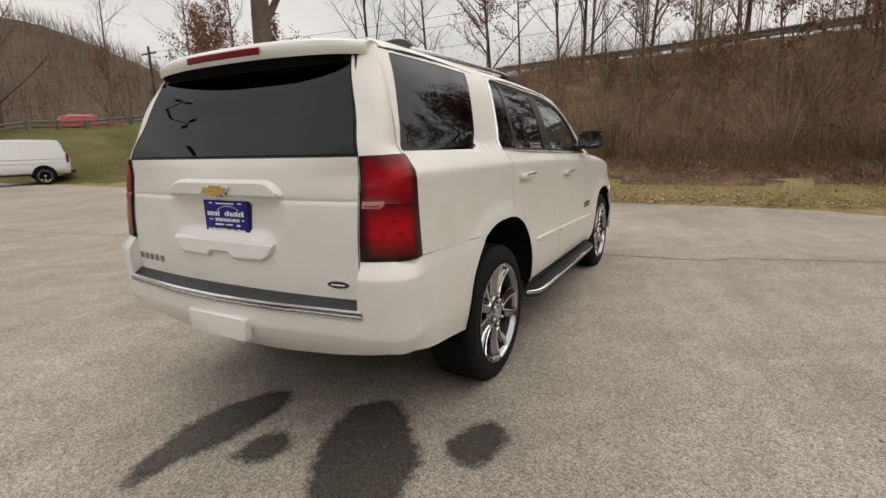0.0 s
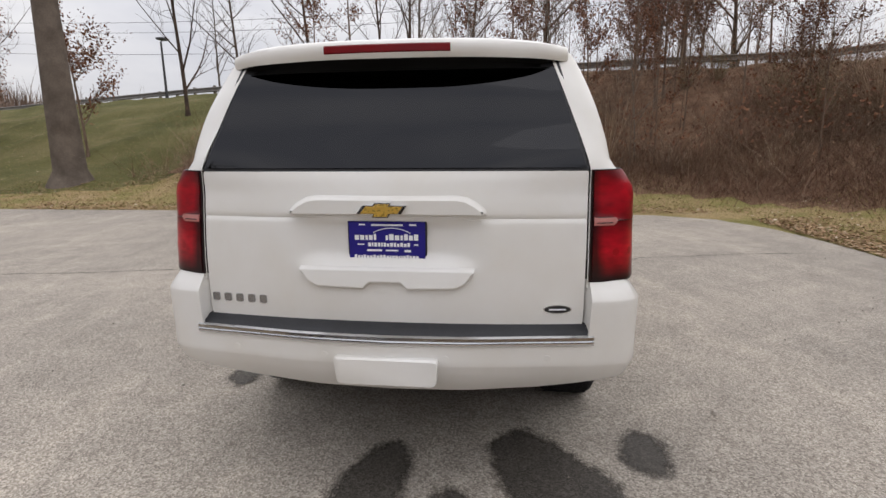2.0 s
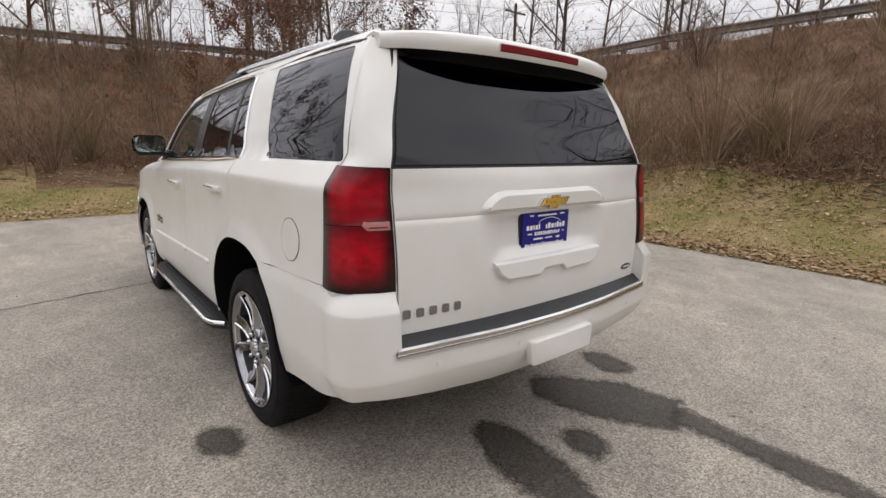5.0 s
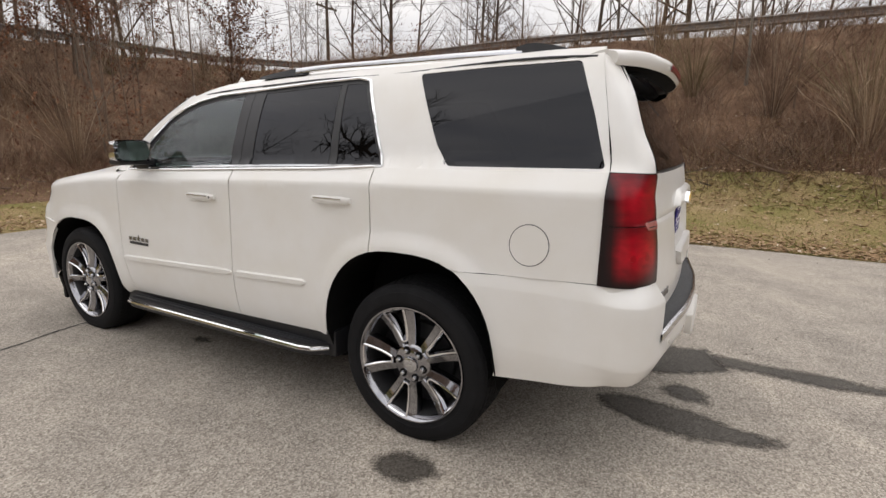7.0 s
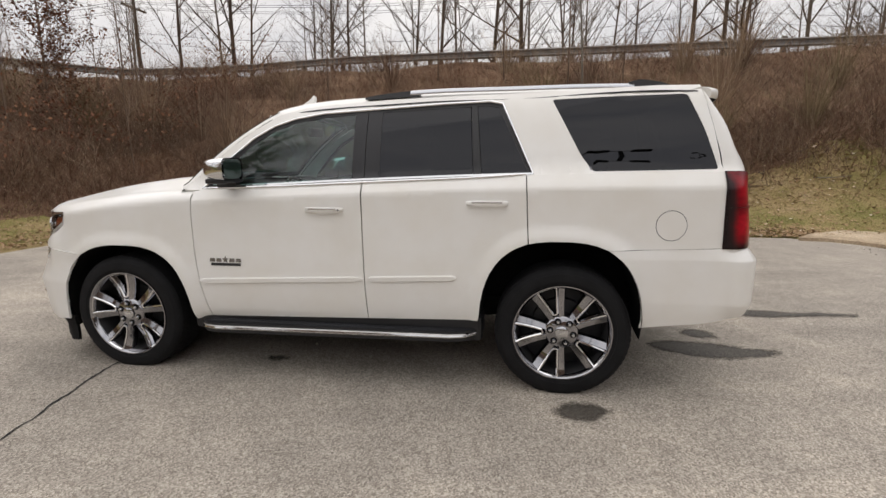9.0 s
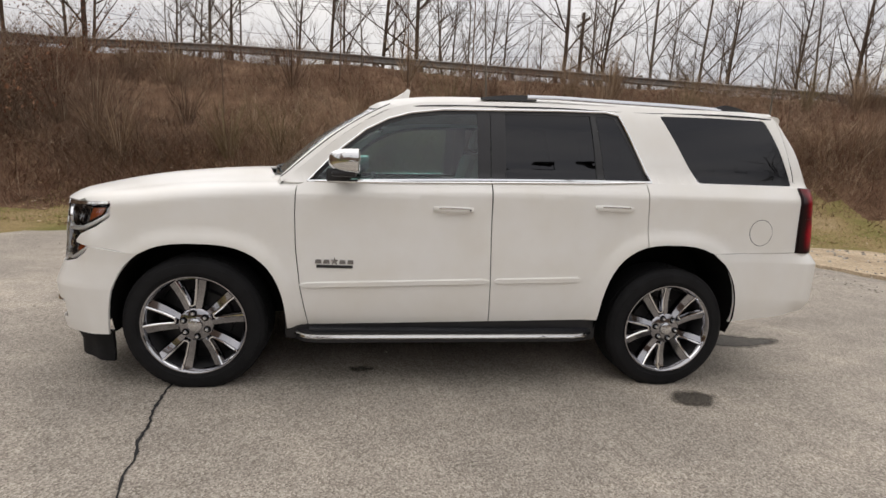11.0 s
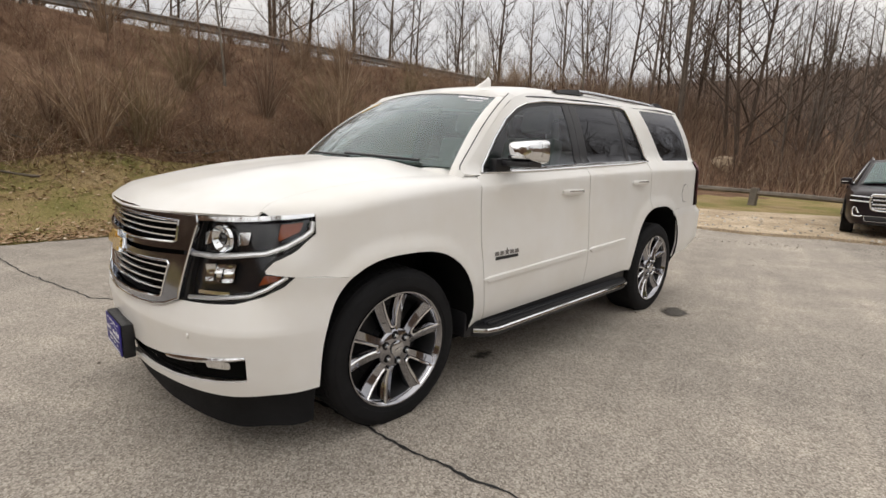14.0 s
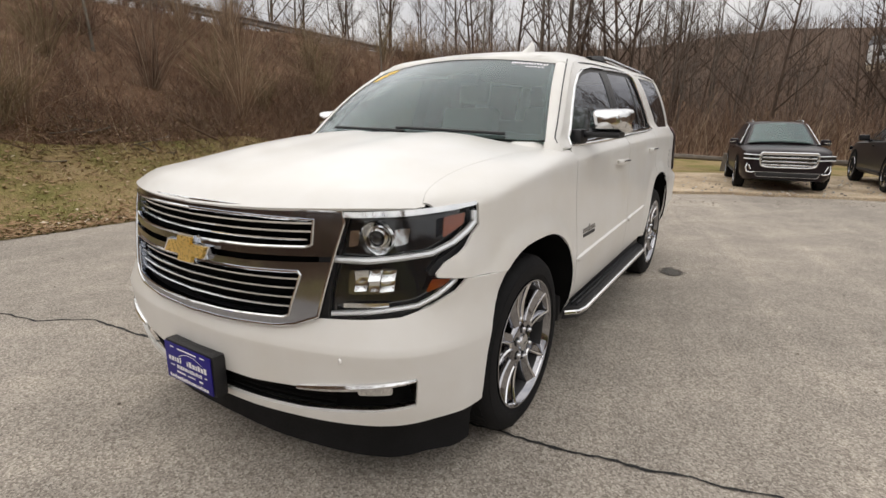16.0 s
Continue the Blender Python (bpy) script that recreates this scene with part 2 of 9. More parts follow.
def plain(name, color, rough=0.5, metal=0.0, vary=0.12, scale=6.0, coat=0.0, bump=0.0, bscale=200.0, spec=0.5):
    """A surface of one colour with soft unevenness at two scales."""
    m, n, l, b = shader(name)
    big, small = noise_node(n, l, scale), noise_node(n, l, scale * 14)
    lo, hi = tuple(c * (1 - vary) for c in color), tuple(min(1, c * (1 + vary)) for c in color)
    c1 = ramp_node(n, l, big.outputs["Fac"], [(0.3, lo), (0.7, hi)])
    c2 = ramp_node(n, l, small.outputs["Fac"], [(0.3, tuple(1 - vary * 0.6 for _ in color)), (0.7, (1, 1, 1))])
    l.new(mix_node(n, l, 1.0, c1.outputs[0], c2.outputs[0], "MULTIPLY"), b.inputs["Base Color"])
    r = n.new("ShaderNodeMapRange")
    r.inputs["To Min"].default_value, r.inputs["To Max"].default_value = max(0, rough * 0.8), min(1, rough * 1.2)
    l.new(small.outputs["Fac"], r.inputs["Value"])
    l.new(r.outputs[0], b.inputs["Roughness"])
    b.inputs["Metallic"].default_value, b.inputs["Coat Weight"].default_value = metal, coat
    b.inputs["Coat Roughness"].default_value, b.inputs["Specular IOR Level"].default_value = 0.04, spec
    if bump:
        t = noise_node(n, l, bscale, 3.0)
        bump_node(n, l, t.outputs["Fac"], 1.0, bump, b)
    return m


def paint(name, color, flake=0.06):
    """Car paint: pearl base under a clear coat, a little road dust."""
    m, n, l, b = shader(name)
    dust_sheen, fine = noise_node(n, l, 3.0, 5.0), noise_node(n, l, 900.0, 2.0)
    dirty = tuple(c * f for c, f in zip(color, (0.93, 0.91, 0.87)))
    c = ramp_node(n, l, dust_sheen.outputs["Fac"], [(0.35, color), (0.8, dirty)])
    l.new(mix_node(n, l, flake, c.outputs[0], fine.outputs["Color"], "OVERLAY"), b.inputs["Base Color"])
    b.inputs["Roughness"].default_value, b.inputs["Coat Weight"].default_value, b.inputs["Coat Roughness"].default_value = 0.38, 0.4, 0.05
    b.inputs["Metallic"].default_value = 0.05
    b.inputs["Specular IOR Level"].default_value = 0.4
    return m


def chrome(name, color=(0.78, 0.79, 0.8), rough=0.06):
    m, n, l, b = shader(name)
    b.inputs["Base Color"].default_value, b.inputs["Metallic"].default_value = (*color, 1), 1.0
    t = noise_node(n, l, 40.0)
    r = n.new("ShaderNodeMapRange")
    r.inputs["To Min"].default_value, r.inputs["To Max"].default_value = rough * 0.6, rough * 1.8
    l.new(t.outputs["Fac"], r.inputs["Value"])
    l.new(r.outputs[0], b.inputs["Roughness"])
    return m


def pane(name, tint, gloss=1.0, low=0.043, power=5.0, dust_sheen=0.0):
    """Thin window glass: tinted see-through with a mirror sheen by Fresnel."""
    m, n, l, b = shader(name)
    n.remove(b)
    clear, shine, mixs = n.new("ShaderNodeBsdfTransparent"), n.new("ShaderNodeBsdfGlossy"), n.new("ShaderNodeMixShader")
    clear.inputs[0].default_value = (*tint, 1)
    shine.inputs["Roughness"].default_value = 0.015
    shine.inputs["Color"].default_value = (gloss * 0.93, gloss * 0.94, gloss, 1)
    f = n.new("ShaderNodeLayerWeight")
    f.inputs[0].default_value = 0.5
    p5, sheen = n.new("ShaderNodeMath"), n.new("ShaderNodeMapRange")
    p5.operation = "POWER"
    p5.inputs[1].default_value = power
    l.new(f.outputs["Facing"], p5.inputs[0])
    l.new(p5.outputs[0], sheen.inputs["Value"])
    sheen.inputs["To Min"].default_value, sheen.inputs["To Max"].default_value = low, 1.0
    l.new(sheen.outputs[0], mixs.inputs[0])
    l.new(clear.outputs[0], mixs.inputs[1])
    l.new(shine.outputs[0], mixs.inputs[2])
    last = mixs
    # a pale diffuse film: some dust, the rest sky sheen put into the colour
    if dust_sheen:
        film, over = n.new("ShaderNodeBsdfDiffuse"), n.new("ShaderNodeMixShader")
        film.inputs[0].default_value = (0.55, 0.57, 0.55, 1)
        spots = noise_node(n, l, 9.0, 5.0)
        amount = n.new("ShaderNodeMapRange")
        amount.inputs["To Min"].default_value, amount.inputs["To Max"].default_value = dust_sheen * 0.7, dust_sheen * 1.3
        l.new(spots.outputs["Fac"], amount.inputs["Value"])
        l.new(amount.outputs[0], over.inputs[0])
        l.new(mixs.outputs[0], over.inputs[1])
        l.new(film.outputs[0], over.inputs[2])
        last = over
    l.new(last.outputs[0], n["Material Output"].inputs[0])
    return m


def asphalt(name, wet=False):
    """Old asphalt: pale stones in a dark binder, worn light and dark drifts."""
    m, n, l, b = shader(name)
    co = n.new("ShaderNodeTexCoord")
    cell = n.new("ShaderNodeTexVoronoi")
    cell.inputs["Scale"].default_value = 130.0
    l.new(co.outputs["Object"], cell.inputs["Vector"])
    big, mid = noise_node(n, l, 0.35, 5.0), noise_node(n, l, 3.2, 6.0, 0.65)
    fine = noise_node(n, l, 260.0, 2.0)
    k = 0.22 if wet else 1.0
    stones = ramp_node(n, l, cell.outputs["Color"], [(0.10, (0.190 * k, 0.166 * k, 0.140 * k)), (0.5, (0.345 * k, 0.307 * k, 0.266 * k)), (0.92, (0.54 * k, 0.491 * k, 0.432 * k))])
    drift = ramp_node(n, l, big.outputs["Fac"], [(0.3, (0.80, 0.80, 0.80)), (0.7, (1.16, 1.15, 1.13))])
    blot = ramp_node(n, l, mid.outputs["Fac"], [(0.3, (0.85, 0.85, 0.85)), (0.7, (1.10, 1.10, 1.09))])
    grit = ramp_node(n, l, fine.outputs["Fac"], [(0.3, (0.8, 0.8, 0.8)), (0.72, (1.2, 1.2, 1.2))])
    c = mix_node(n, l, 1.0, stones.outputs[0], drift.outputs[0], "MULTIPLY")
    # pale scuffs and wheel tracks in the ways that cars turn
    for way, turn in (((0.22, 2.6, 1.0), 14), ((1.9, 0.30, 1.0), 37)):
        trail = noise_node(n, l, 1.15, 5.0, 0.62, "Object", way, turn)
        scuff = ramp_node(n, l, trail.outputs["Fac"], [(0.30, (0.93, 0.93, 0.93)), (0.52, (0.99, 0.99, 0.99)), (0.66, (1.11, 1.105, 1.095)), (0.74, (1.02, 1.02, 1.02))])
        c = mix_node(n, l, 1.0, c, scuff.outputs[0], "MULTIPLY")
    c = mix_node(n, l, 1.0, c, blot.outputs[0], "MULTIPLY")
    l.new(mix_node(n, l, 1.0, c, grit.outputs[0], "MULTIPLY"), b.inputs["Base Color"])
    b.inputs["Roughness"].default_value = 0.55 if wet else 0.88
    b.inputs["Specular IOR Level"].default_value = 0.22 if wet else 0.3
    bump_node(n, l, cell.outputs["Distance"], 0.5, 0.003, b)
    if wet:
        # dry gaps show between the stones where the film thins out
        film, add, cut = n.new("ShaderNodeAttribute"), n.new("ShaderNodeMath"), n.new("ShaderNodeMapRange")
        film.attribute_name = "depth"
        patch = noise_node(n, l, 16.0, 6.0, 0.75)
        add.operation = "ADD"
        l.new(film.outputs["Fac"], add.inputs[0])
        l.new(patch.outputs["Fac"], add.inputs[1])
        cut.inputs["From Min"].default_value, cut.inputs["From Max"].default_value = 0.66, 1.08
        l.new(add.outputs[0], cut.inputs["Value"])
        l.new(cut.outputs[0], b.inputs["Alpha"])
    return m


def earth(name, stops, scale=1.2, fine=40.0, bump=0.03):
    """Ground of several colours, patch by patch."""
    m, n, l, b = shader(name)
    big, small = noise_node(n, l, scale, 6.0, 0.6), noise_node(n, l, fine, 4.0, 0.7)
    c = ramp_node(n, l, big.outputs["Fac"], stops)
    s = ramp_node(n, l, small.outputs["Fac"], [(0.25, (0.55, 0.55, 0.55)), (0.75, (1.35, 1.33, 1.3))])
    l.new(mix_node(n, l, 1.0, c.outputs[0], s.outputs[0], "MULTIPLY"), b.inputs["Base Color"])
    b.inputs["Roughness"].default_value, b.inputs["Specular IOR Level"].default_value = 0.95, 0.15
    bump_node(n, l, small.outputs["Fac"], 1.0, bump, b)
    return m


def islands(name, stops, rough=0.85):
    """One colour for each loose piece of a mesh: leaves, stems, blades."""
    m, n, l, b = shader(name)
    g = n.new("ShaderNodeNewGeometry")
    c = ramp_node(n, l, g.outputs["Random Per Island"], stops)
    l.new(c.outputs[0], b.inputs["Base Color"])
    b.inputs["Roughness"].default_value, b.inputs["Specular IOR Level"].default_value = rough, 0.2
    return m


WHITE = paint("pearl_white_paint", (0.795, 0.785, 0.76))
CHROME = chrome("chrome")
SATIN = chrome("satin_chrome", (0.62, 0.63, 0.65), 0.14)
BRIGHTSATIN = chrome("headlight_silver", (0.80, 0.81, 0.82), 0.30)
DARKCHROME = chrome("dark_chrome", (0.30, 0.30, 0.31), 0.12)
BLACK = plain("black_plastic", (0.013, 0.013, 0.015), 0.45, vary=0.2, bump=0.0004, bscale=900)
GLOSSBLACK = plain("gloss_black", (0.012, 0.012, 0.014), 0.08, vary=0.1, coat=0.5)
PAD = plain("ribbed_black_pad", (0.021, 0.022, 0.026), 0.55, vary=0.2, bump=0.0006, bscale=500)
VOID = plain("dark_underbody", (0.006, 0.006, 0.006), 0.95, vary=0.3, spec=0.1)
TYRE = plain("tyre_rubber", (0.010, 0.010, 0.011), 0.78, spec=0.2, vary=0.25, scale=9, bump=0.0008, bscale=160)
RIM = chrome("wheel_chrome", (0.35, 0.35, 0.37), 0.06)
BRIGHTRIM = chrome("bright_wheel_chrome", (0.82, 0.82, 0.83), 0.08)
RIMSHADE = plain("wheel_pocket_grey", (0.03, 0.03, 0.032), 0.5, metal=0.3)
PRIVACY = pane("privacy_glass", (0.008, 0.008, 0.012), 0.92, 0.040)
PILLAR = plain("satin_black_pillar", (0.022, 0.022, 0.025), 0.38, vary=0.1, spec=0.35)
GLASS = pane("green_tint_glass", (0.42, 0.62, 0.58), 1.0, 0.055, 4.6, 0.015)
SCREEN = pane("windscreen_glass", (0.62, 0.76, 0.73), 1.0, 0.055, 5.0, 0.075)
LENS = pane("clear_lens", (0.97, 0.98, 0.98), 0.75, 0.022)
GOLD = plain("gold_emblem", (0.70, 0.45, 0.09), 0.28, metal=0.55, vary=0.08, coat=0.6)
BLUE = plain("blue_plate", (0.020, 0.014, 0.21), 0.5, vary=0.12, spec=0.25)
PRINT = plain("white_print", (0.88, 0.88, 0.92), 0.5, vary=0.05)
AMBER = plain("amber_lens", (0.22, 0.042, 0.008), 0.12, vary=0.1, coat=0.7)
CABIN = plain("grey_leather", (0.26, 0.25, 0.23), 0.6, vary=0.15, bump=0.001, bscale=260)
DASH = plain("dark_dashboard", (0.05, 0.05, 0.052), 0.6, vary=0.15)


def red_lens(name, color):
    m, n, l, b = shader(name)
    t = noise_node(n, l, 5.0)
    c = ramp_node(n, l, t.outputs["Fac"], [(0.3, tuple(x * 0.75 for x in color)), (0.7, color)])
    l.new(c.outputs[0], b.inputs["Base Color"])
    b.inputs["Roughness"].default_value, b.inputs["Coat Weight"].default_value = 0.35, 0.22
    b.inputs["Specular IOR Level"].default_value = 0.25
    b.inputs["Coat Roughness"].default_value = 0.03
    return m


def tail_red(name):
    """A tail light's lens: smoked at the outer edge, darker at foot and joint, the bulbs' glow painted into the red."""
    m, n, l, b = shader(name)
    co, sep = n.new("ShaderNodeTexCoord"), n.new("ShaderNodeSeparateXYZ")
    l.new(co.outputs["Object"], sep.inputs[0])
    side_, add, across, up = n.new("ShaderNodeMath"), n.new("ShaderNodeMath"), n.new("ShaderNodeMapRange"), n.new("ShaderNodeMapRange")
    side_.operation, add.operation = "ABSOLUTE", "ADD"
    l.new(sep.outputs["Y"], side_.inputs[0])
    l.new(side_.outputs[0], add.inputs[0])
    l.new(sep.outputs["X"], add.inputs[1])
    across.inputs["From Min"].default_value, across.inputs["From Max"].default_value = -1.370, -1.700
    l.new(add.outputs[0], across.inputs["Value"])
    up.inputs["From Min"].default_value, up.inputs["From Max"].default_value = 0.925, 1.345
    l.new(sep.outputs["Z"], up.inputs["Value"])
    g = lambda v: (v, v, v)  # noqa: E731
    # across: smoked outer edge; up: red painted brightest at the bulbs, for their glow
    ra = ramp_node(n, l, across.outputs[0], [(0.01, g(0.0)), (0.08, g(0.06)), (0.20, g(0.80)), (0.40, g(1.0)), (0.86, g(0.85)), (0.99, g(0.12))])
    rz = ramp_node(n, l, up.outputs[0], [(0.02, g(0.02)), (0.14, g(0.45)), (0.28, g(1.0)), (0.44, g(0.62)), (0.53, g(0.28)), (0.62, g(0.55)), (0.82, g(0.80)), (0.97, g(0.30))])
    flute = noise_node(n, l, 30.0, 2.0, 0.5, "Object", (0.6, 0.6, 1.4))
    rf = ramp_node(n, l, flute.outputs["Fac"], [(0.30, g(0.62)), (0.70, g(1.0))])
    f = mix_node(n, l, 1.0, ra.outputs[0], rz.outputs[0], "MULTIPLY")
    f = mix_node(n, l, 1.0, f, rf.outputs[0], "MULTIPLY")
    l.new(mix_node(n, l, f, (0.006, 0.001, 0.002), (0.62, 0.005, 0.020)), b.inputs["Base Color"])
    b.inputs["Roughness"].default_value, b.inputs["Coat Weight"].default_value = 0.3, 0.25
    b.inputs["Specular IOR Level"].default_value, b.inputs["Coat Roughness"].default_value = 0.25, 0.03
    return m


TAILRED = tail_red("smoked_red_lens")
RED = red_lens("red_lens", (0.20, 0.002, 0.006))
GLOWRED = red_lens("bright_red_lens", (0.36, 0.003, 0.010))
SMOKE = red_lens("smoked_lens", (0.012, 0.002, 0.003))
ASPHALT, WET = asphalt("old_asphalt"), asphalt("wet_asphalt", True)
TAR = plain("crack_fill", (0.012, 0.012, 0.012), 0.8, vary=0.4, scale=20)
GRASS = earth("leafy_grass", [(0.25, (0.147, 0.152, 0.044)), (0.42, (0.244, 0.213, 0.081)), (0.55, (0.329, 0.248, 0.122)), (0.75, (0.415, 0.316, 0.183))], 0.8, 30.0)
LAWN = earth("green_lawn", [(0.3, (0.070, 0.074, 0.022)), (0.5, (0.118, 0.112, 0.040)), (0.75, (0.190, 0.160, 0.075))], 0.35, 24.0)
LITTER = earth("leaf_litter", [(0.3, (0.122, 0.071, 0.044)), (0.55, (0.224, 0.137, 0.088)), (0.75, (0.339, 0.226, 0.147))], 1.5, 22.0, 0.06)
SAND = earth("sandy_verge", [(0.3, (0.38, 0.29, 0.20)), (0.55, (0.58, 0.47, 0.34)), (0.75, (0.70, 0.60, 0.47))], 1.1, 26.0)
HILL = earth("far_winter_wood", [(0.3, (0.072, 0.049, 0.038)), (0.55, (0.114, 0.078, 0.058)), (0.8, (0.150, 0.108, 0.080))], 0.06, 0.9, 0.6)
BARK = plain("grey_brown_bark", (0.15, 0.122, 0.10), 0.9, vary=0.35, scale=1.5, bump=0.012, bscale=30, spec=0.1)
DARKBARK = plain("dark_bark", (0.092, 0.067, 0.052), 0.9, vary=0.35, scale=1.5, bump=0.01, bscale=30, spec=0.1)
PALEBARK = plain("pale_bark", (0.20, 0.175, 0.145), 0.9, vary=0.3, scale=2.0, bump=0.008, bscale=30, spec=0.1)
TWIG = islands("brown_brush_stems", [(0.0, (0.072, 0.044, 0.032)), (0.45, (0.172, 0.109, 0.075)), (0.8, (0.271, 0.188, 0.131)), (1.0, (0.416, 0.334, 0.242))])
REDTWIG = islands("reddish_brush_stems", [(0.0, (0.087, 0.046, 0.031)), (0.5, (0.193, 0.108, 0.071)), (0.85, (0.274, 0.168, 0.111)), (1.0, (0.366, 0.283, 0.201))])
TANTWIG = islands("tan_brush_stems", [(0.0, (0.148, 0.097, 0.064)), (0.5, (0.284, 0.195, 0.125)), (0.85, (0.401, 0.295, 0.200)), (1.0, (0.546, 0.442, 0.325))])
BLADES = islands("grass_blades", [(0.0, (0.143, 0.165, 0.039)), (0.45, (0.253, 0.251, 0.073)), (0.75, (0.396, 0.342, 0.143)), (1.0, (0.528, 0.445, 0.231))])
LEAVES = islands("fallen_leaves", [(0.0, (0.23, 0.145, 0.08)), (0.45, (0.33, 0.215, 0.12)), (0.85, (0.40, 0.27, 0.16)), (0.97, (0.52, 0.40, 0.28)), (1.0, (0.68, 0.60, 0.48))])
OAKLEAF = islands("dry_oak_leaves", [(0.0, (0.085, 0.035, 0.022)), (0.6, (0.18, 0.075, 0.042)), (1.0, (0.28, 0.14, 0.075))])
STEEL = plain("weathered_guardrail", (0.20, 0.19, 0.18), 0.6, metal=0.4, vary=0.25)
TIMBER = plain("weathered_timber", (0.17, 0.145, 0.12), 0.9, vary=0.3, scale=3, bump=0.004, bscale=60)
YELLOW = plain("yellow_sticker", (0.85, 0.55, 0.06), 0.5, vary=0.15, scale=30)
OLIVETWIG = islands("olive_brush_stems", [(0.0, (0.103, 0.076, 0.039)), (0.5, (0.200, 0.151, 0.084)), (1.0, (0.324, 0.259, 0.162))])
FARTWIG = islands("far_wood_stems", [(0.0, (0.088, 0.060, 0.047)), (0.5, (0.145, 0.099, 0.073)), (1.0, (0.228, 0.166, 0.124))])
PINKLENS = plain("pale_pink_lens", (0.46, 0.17, 0.15), 0.25, vary=0.15, coat=0.3)
PEBBLE = islands("pale_pebbles", [(0.0, (0.22, 0.19, 0.16)), (0.6, (0.42, 0.38, 0.33)), (1.0, (0.62, 0.58, 0.52))])
SAPBARK = plain("brown_sapling_bark", (0.19, 0.135, 0.10), 0.9, vary=0.3, scale=2.0, bump=0.006, bscale=40, spec=0.1)
GRILLECHROME = chrome("grille_chrome", (0.36, 0.38, 0.43), 0.09)

# ---- land ----
RAIL = [(-120, -19.0), (-60, -17.6), (-10, -17.2), (6, -17.2), (13, -18.3), (17.5, -18.0), (20.3, -14.5), (21.3, -7.0), (23.6, 2.0), (24.8, 8.5), (28, 19.5), (36, 40.0), (44, 60.0), (55, 120.0)]
LOT = [(6.95, 120), (6.95, 30), (6.97, 8), (6.85, 2), (6.85, -2.4), (6.7, -3.8), (6.1, -4.8), (5.0, -5.3), (3.0, -5.45), (-1.0, -5.45), (-4.4, -5.45), (-5.8, -5.4), (-6.8, -4.6), (-7.35, -3.2), (-7.85, -1.2), (-8.15, 0.2), (-8.75, 1.5), (-9.5, 4.2), (-12, 9), (-18, 19), (-70, 120)]


def far_from(line, x, y, closed=False):
    """The distance of points from a line of corners."""
    best = np.full(np.shape(x), 1e9)
    pts = line + [line[0]] if closed else line
    for (x0, y0), (x1, y1) in zip(pts[:-1], pts[1:]):
        dx, dy = x1 - x0, y1 - y0
        t = np.clip(((x - x0) * dx + (y - y0) * dy) / (dx * dx + dy * dy), 0, 1)
        best = np.minimum(best, np.hypot(x - x0 - t * dx, y - y0 - t * dy))
    return best


BEYOND = RAIL + [(300, 120), (300, -300), (-120, -300)]
rise = pchip([0, 0.1, 0.2, 0.3, 0.42, 0.7, 0.95, 1.0], [0, 0.17, 0.42, 0.75, 1.55, 3.5, 5.0, 5.05])
ridge = pchip([-180, -150, -120, -60, -20, 25, 40, 55, 70, 100, 140, 180], [30, 24, 8, 6, 5, 5, 9, 22, 38, 33, 30, 30])


def soft_noise(x, y, s, seed=0.0):
    return np.array([noise.noise((float(a) * s + seed, float(b) * s, seed)) for a, b in zip(np.ravel(x), np.ravel(y))]).reshape(np.shape(x))


def slope_at(x, y):
    """How far a place lies up the bank: 0 at the lot's edge, 1 at the road above; and whether it is off the lot or over the road."""
    x, y = np.asarray(x, float), np.asarray(y, float)
    q = np.stack([x.ravel(), y.ravel()], 1)
    off = ~inside(LOT, q).reshape(x.shape)
    over = inside(BEYOND, q).reshape(x.shape)
    de, dr = far_from(LOT, x, y, True), far_from(RAIL, x, y)
    return np.where(over, 1.0, np.where(off, de / (de + dr + 1e-9), 0.0)), off, over


def land(x, y):
    """The height of the ground."""
    x, y = np.asarray(x, float), np.asarray(y, float)
    t, off, over = slope_at(x, y)
    firm = np.clip(np.maximum(-5.4 - y, x - 6.8) / 4.0, 0, 1)
    z = rise(t) * np.where(over, 1, 0.12 + 0.88 * firm) + np.where(off & ~over, soft_noise(x, y, 0.45, 3.1) * 0.28 * np.clip(t * 3, 0, 1) * firm, 0)
    r, az = np.hypot(x, y), np.degrees(np.arctan2(y, x))
    z = z + (ridge(az) - np.minimum(z, 5)) * step01(60, 190, r) * (1 + 0.25 * soft_noise(x, y, 0.02, 8.0))
    lawn = 2.75 * step01(22, 36, y) * step01(6.95, 9.6, x) * (1 - 0.3 * step01(35.5, 38, y)) * (1 - step01(60, 90, r))
    z = np.where(over, z, np.maximum(z, z * 0.4 + lawn))
    return np.where(off, z, -0.05)


def spread(lo, hi, near_lo, near_hi, fine, grow=1.16):
    out = list(np.arange(near_lo, near_hi + 1e-6, fine))
    d, v = fine, near_hi
    while v < hi:
        d *= grow
        v += d
        out.append(v)
    d, v = fine, near_lo
    while v > lo:
        d *= grow
        v -= d
        out.insert(0, v)
    return np.array(out)


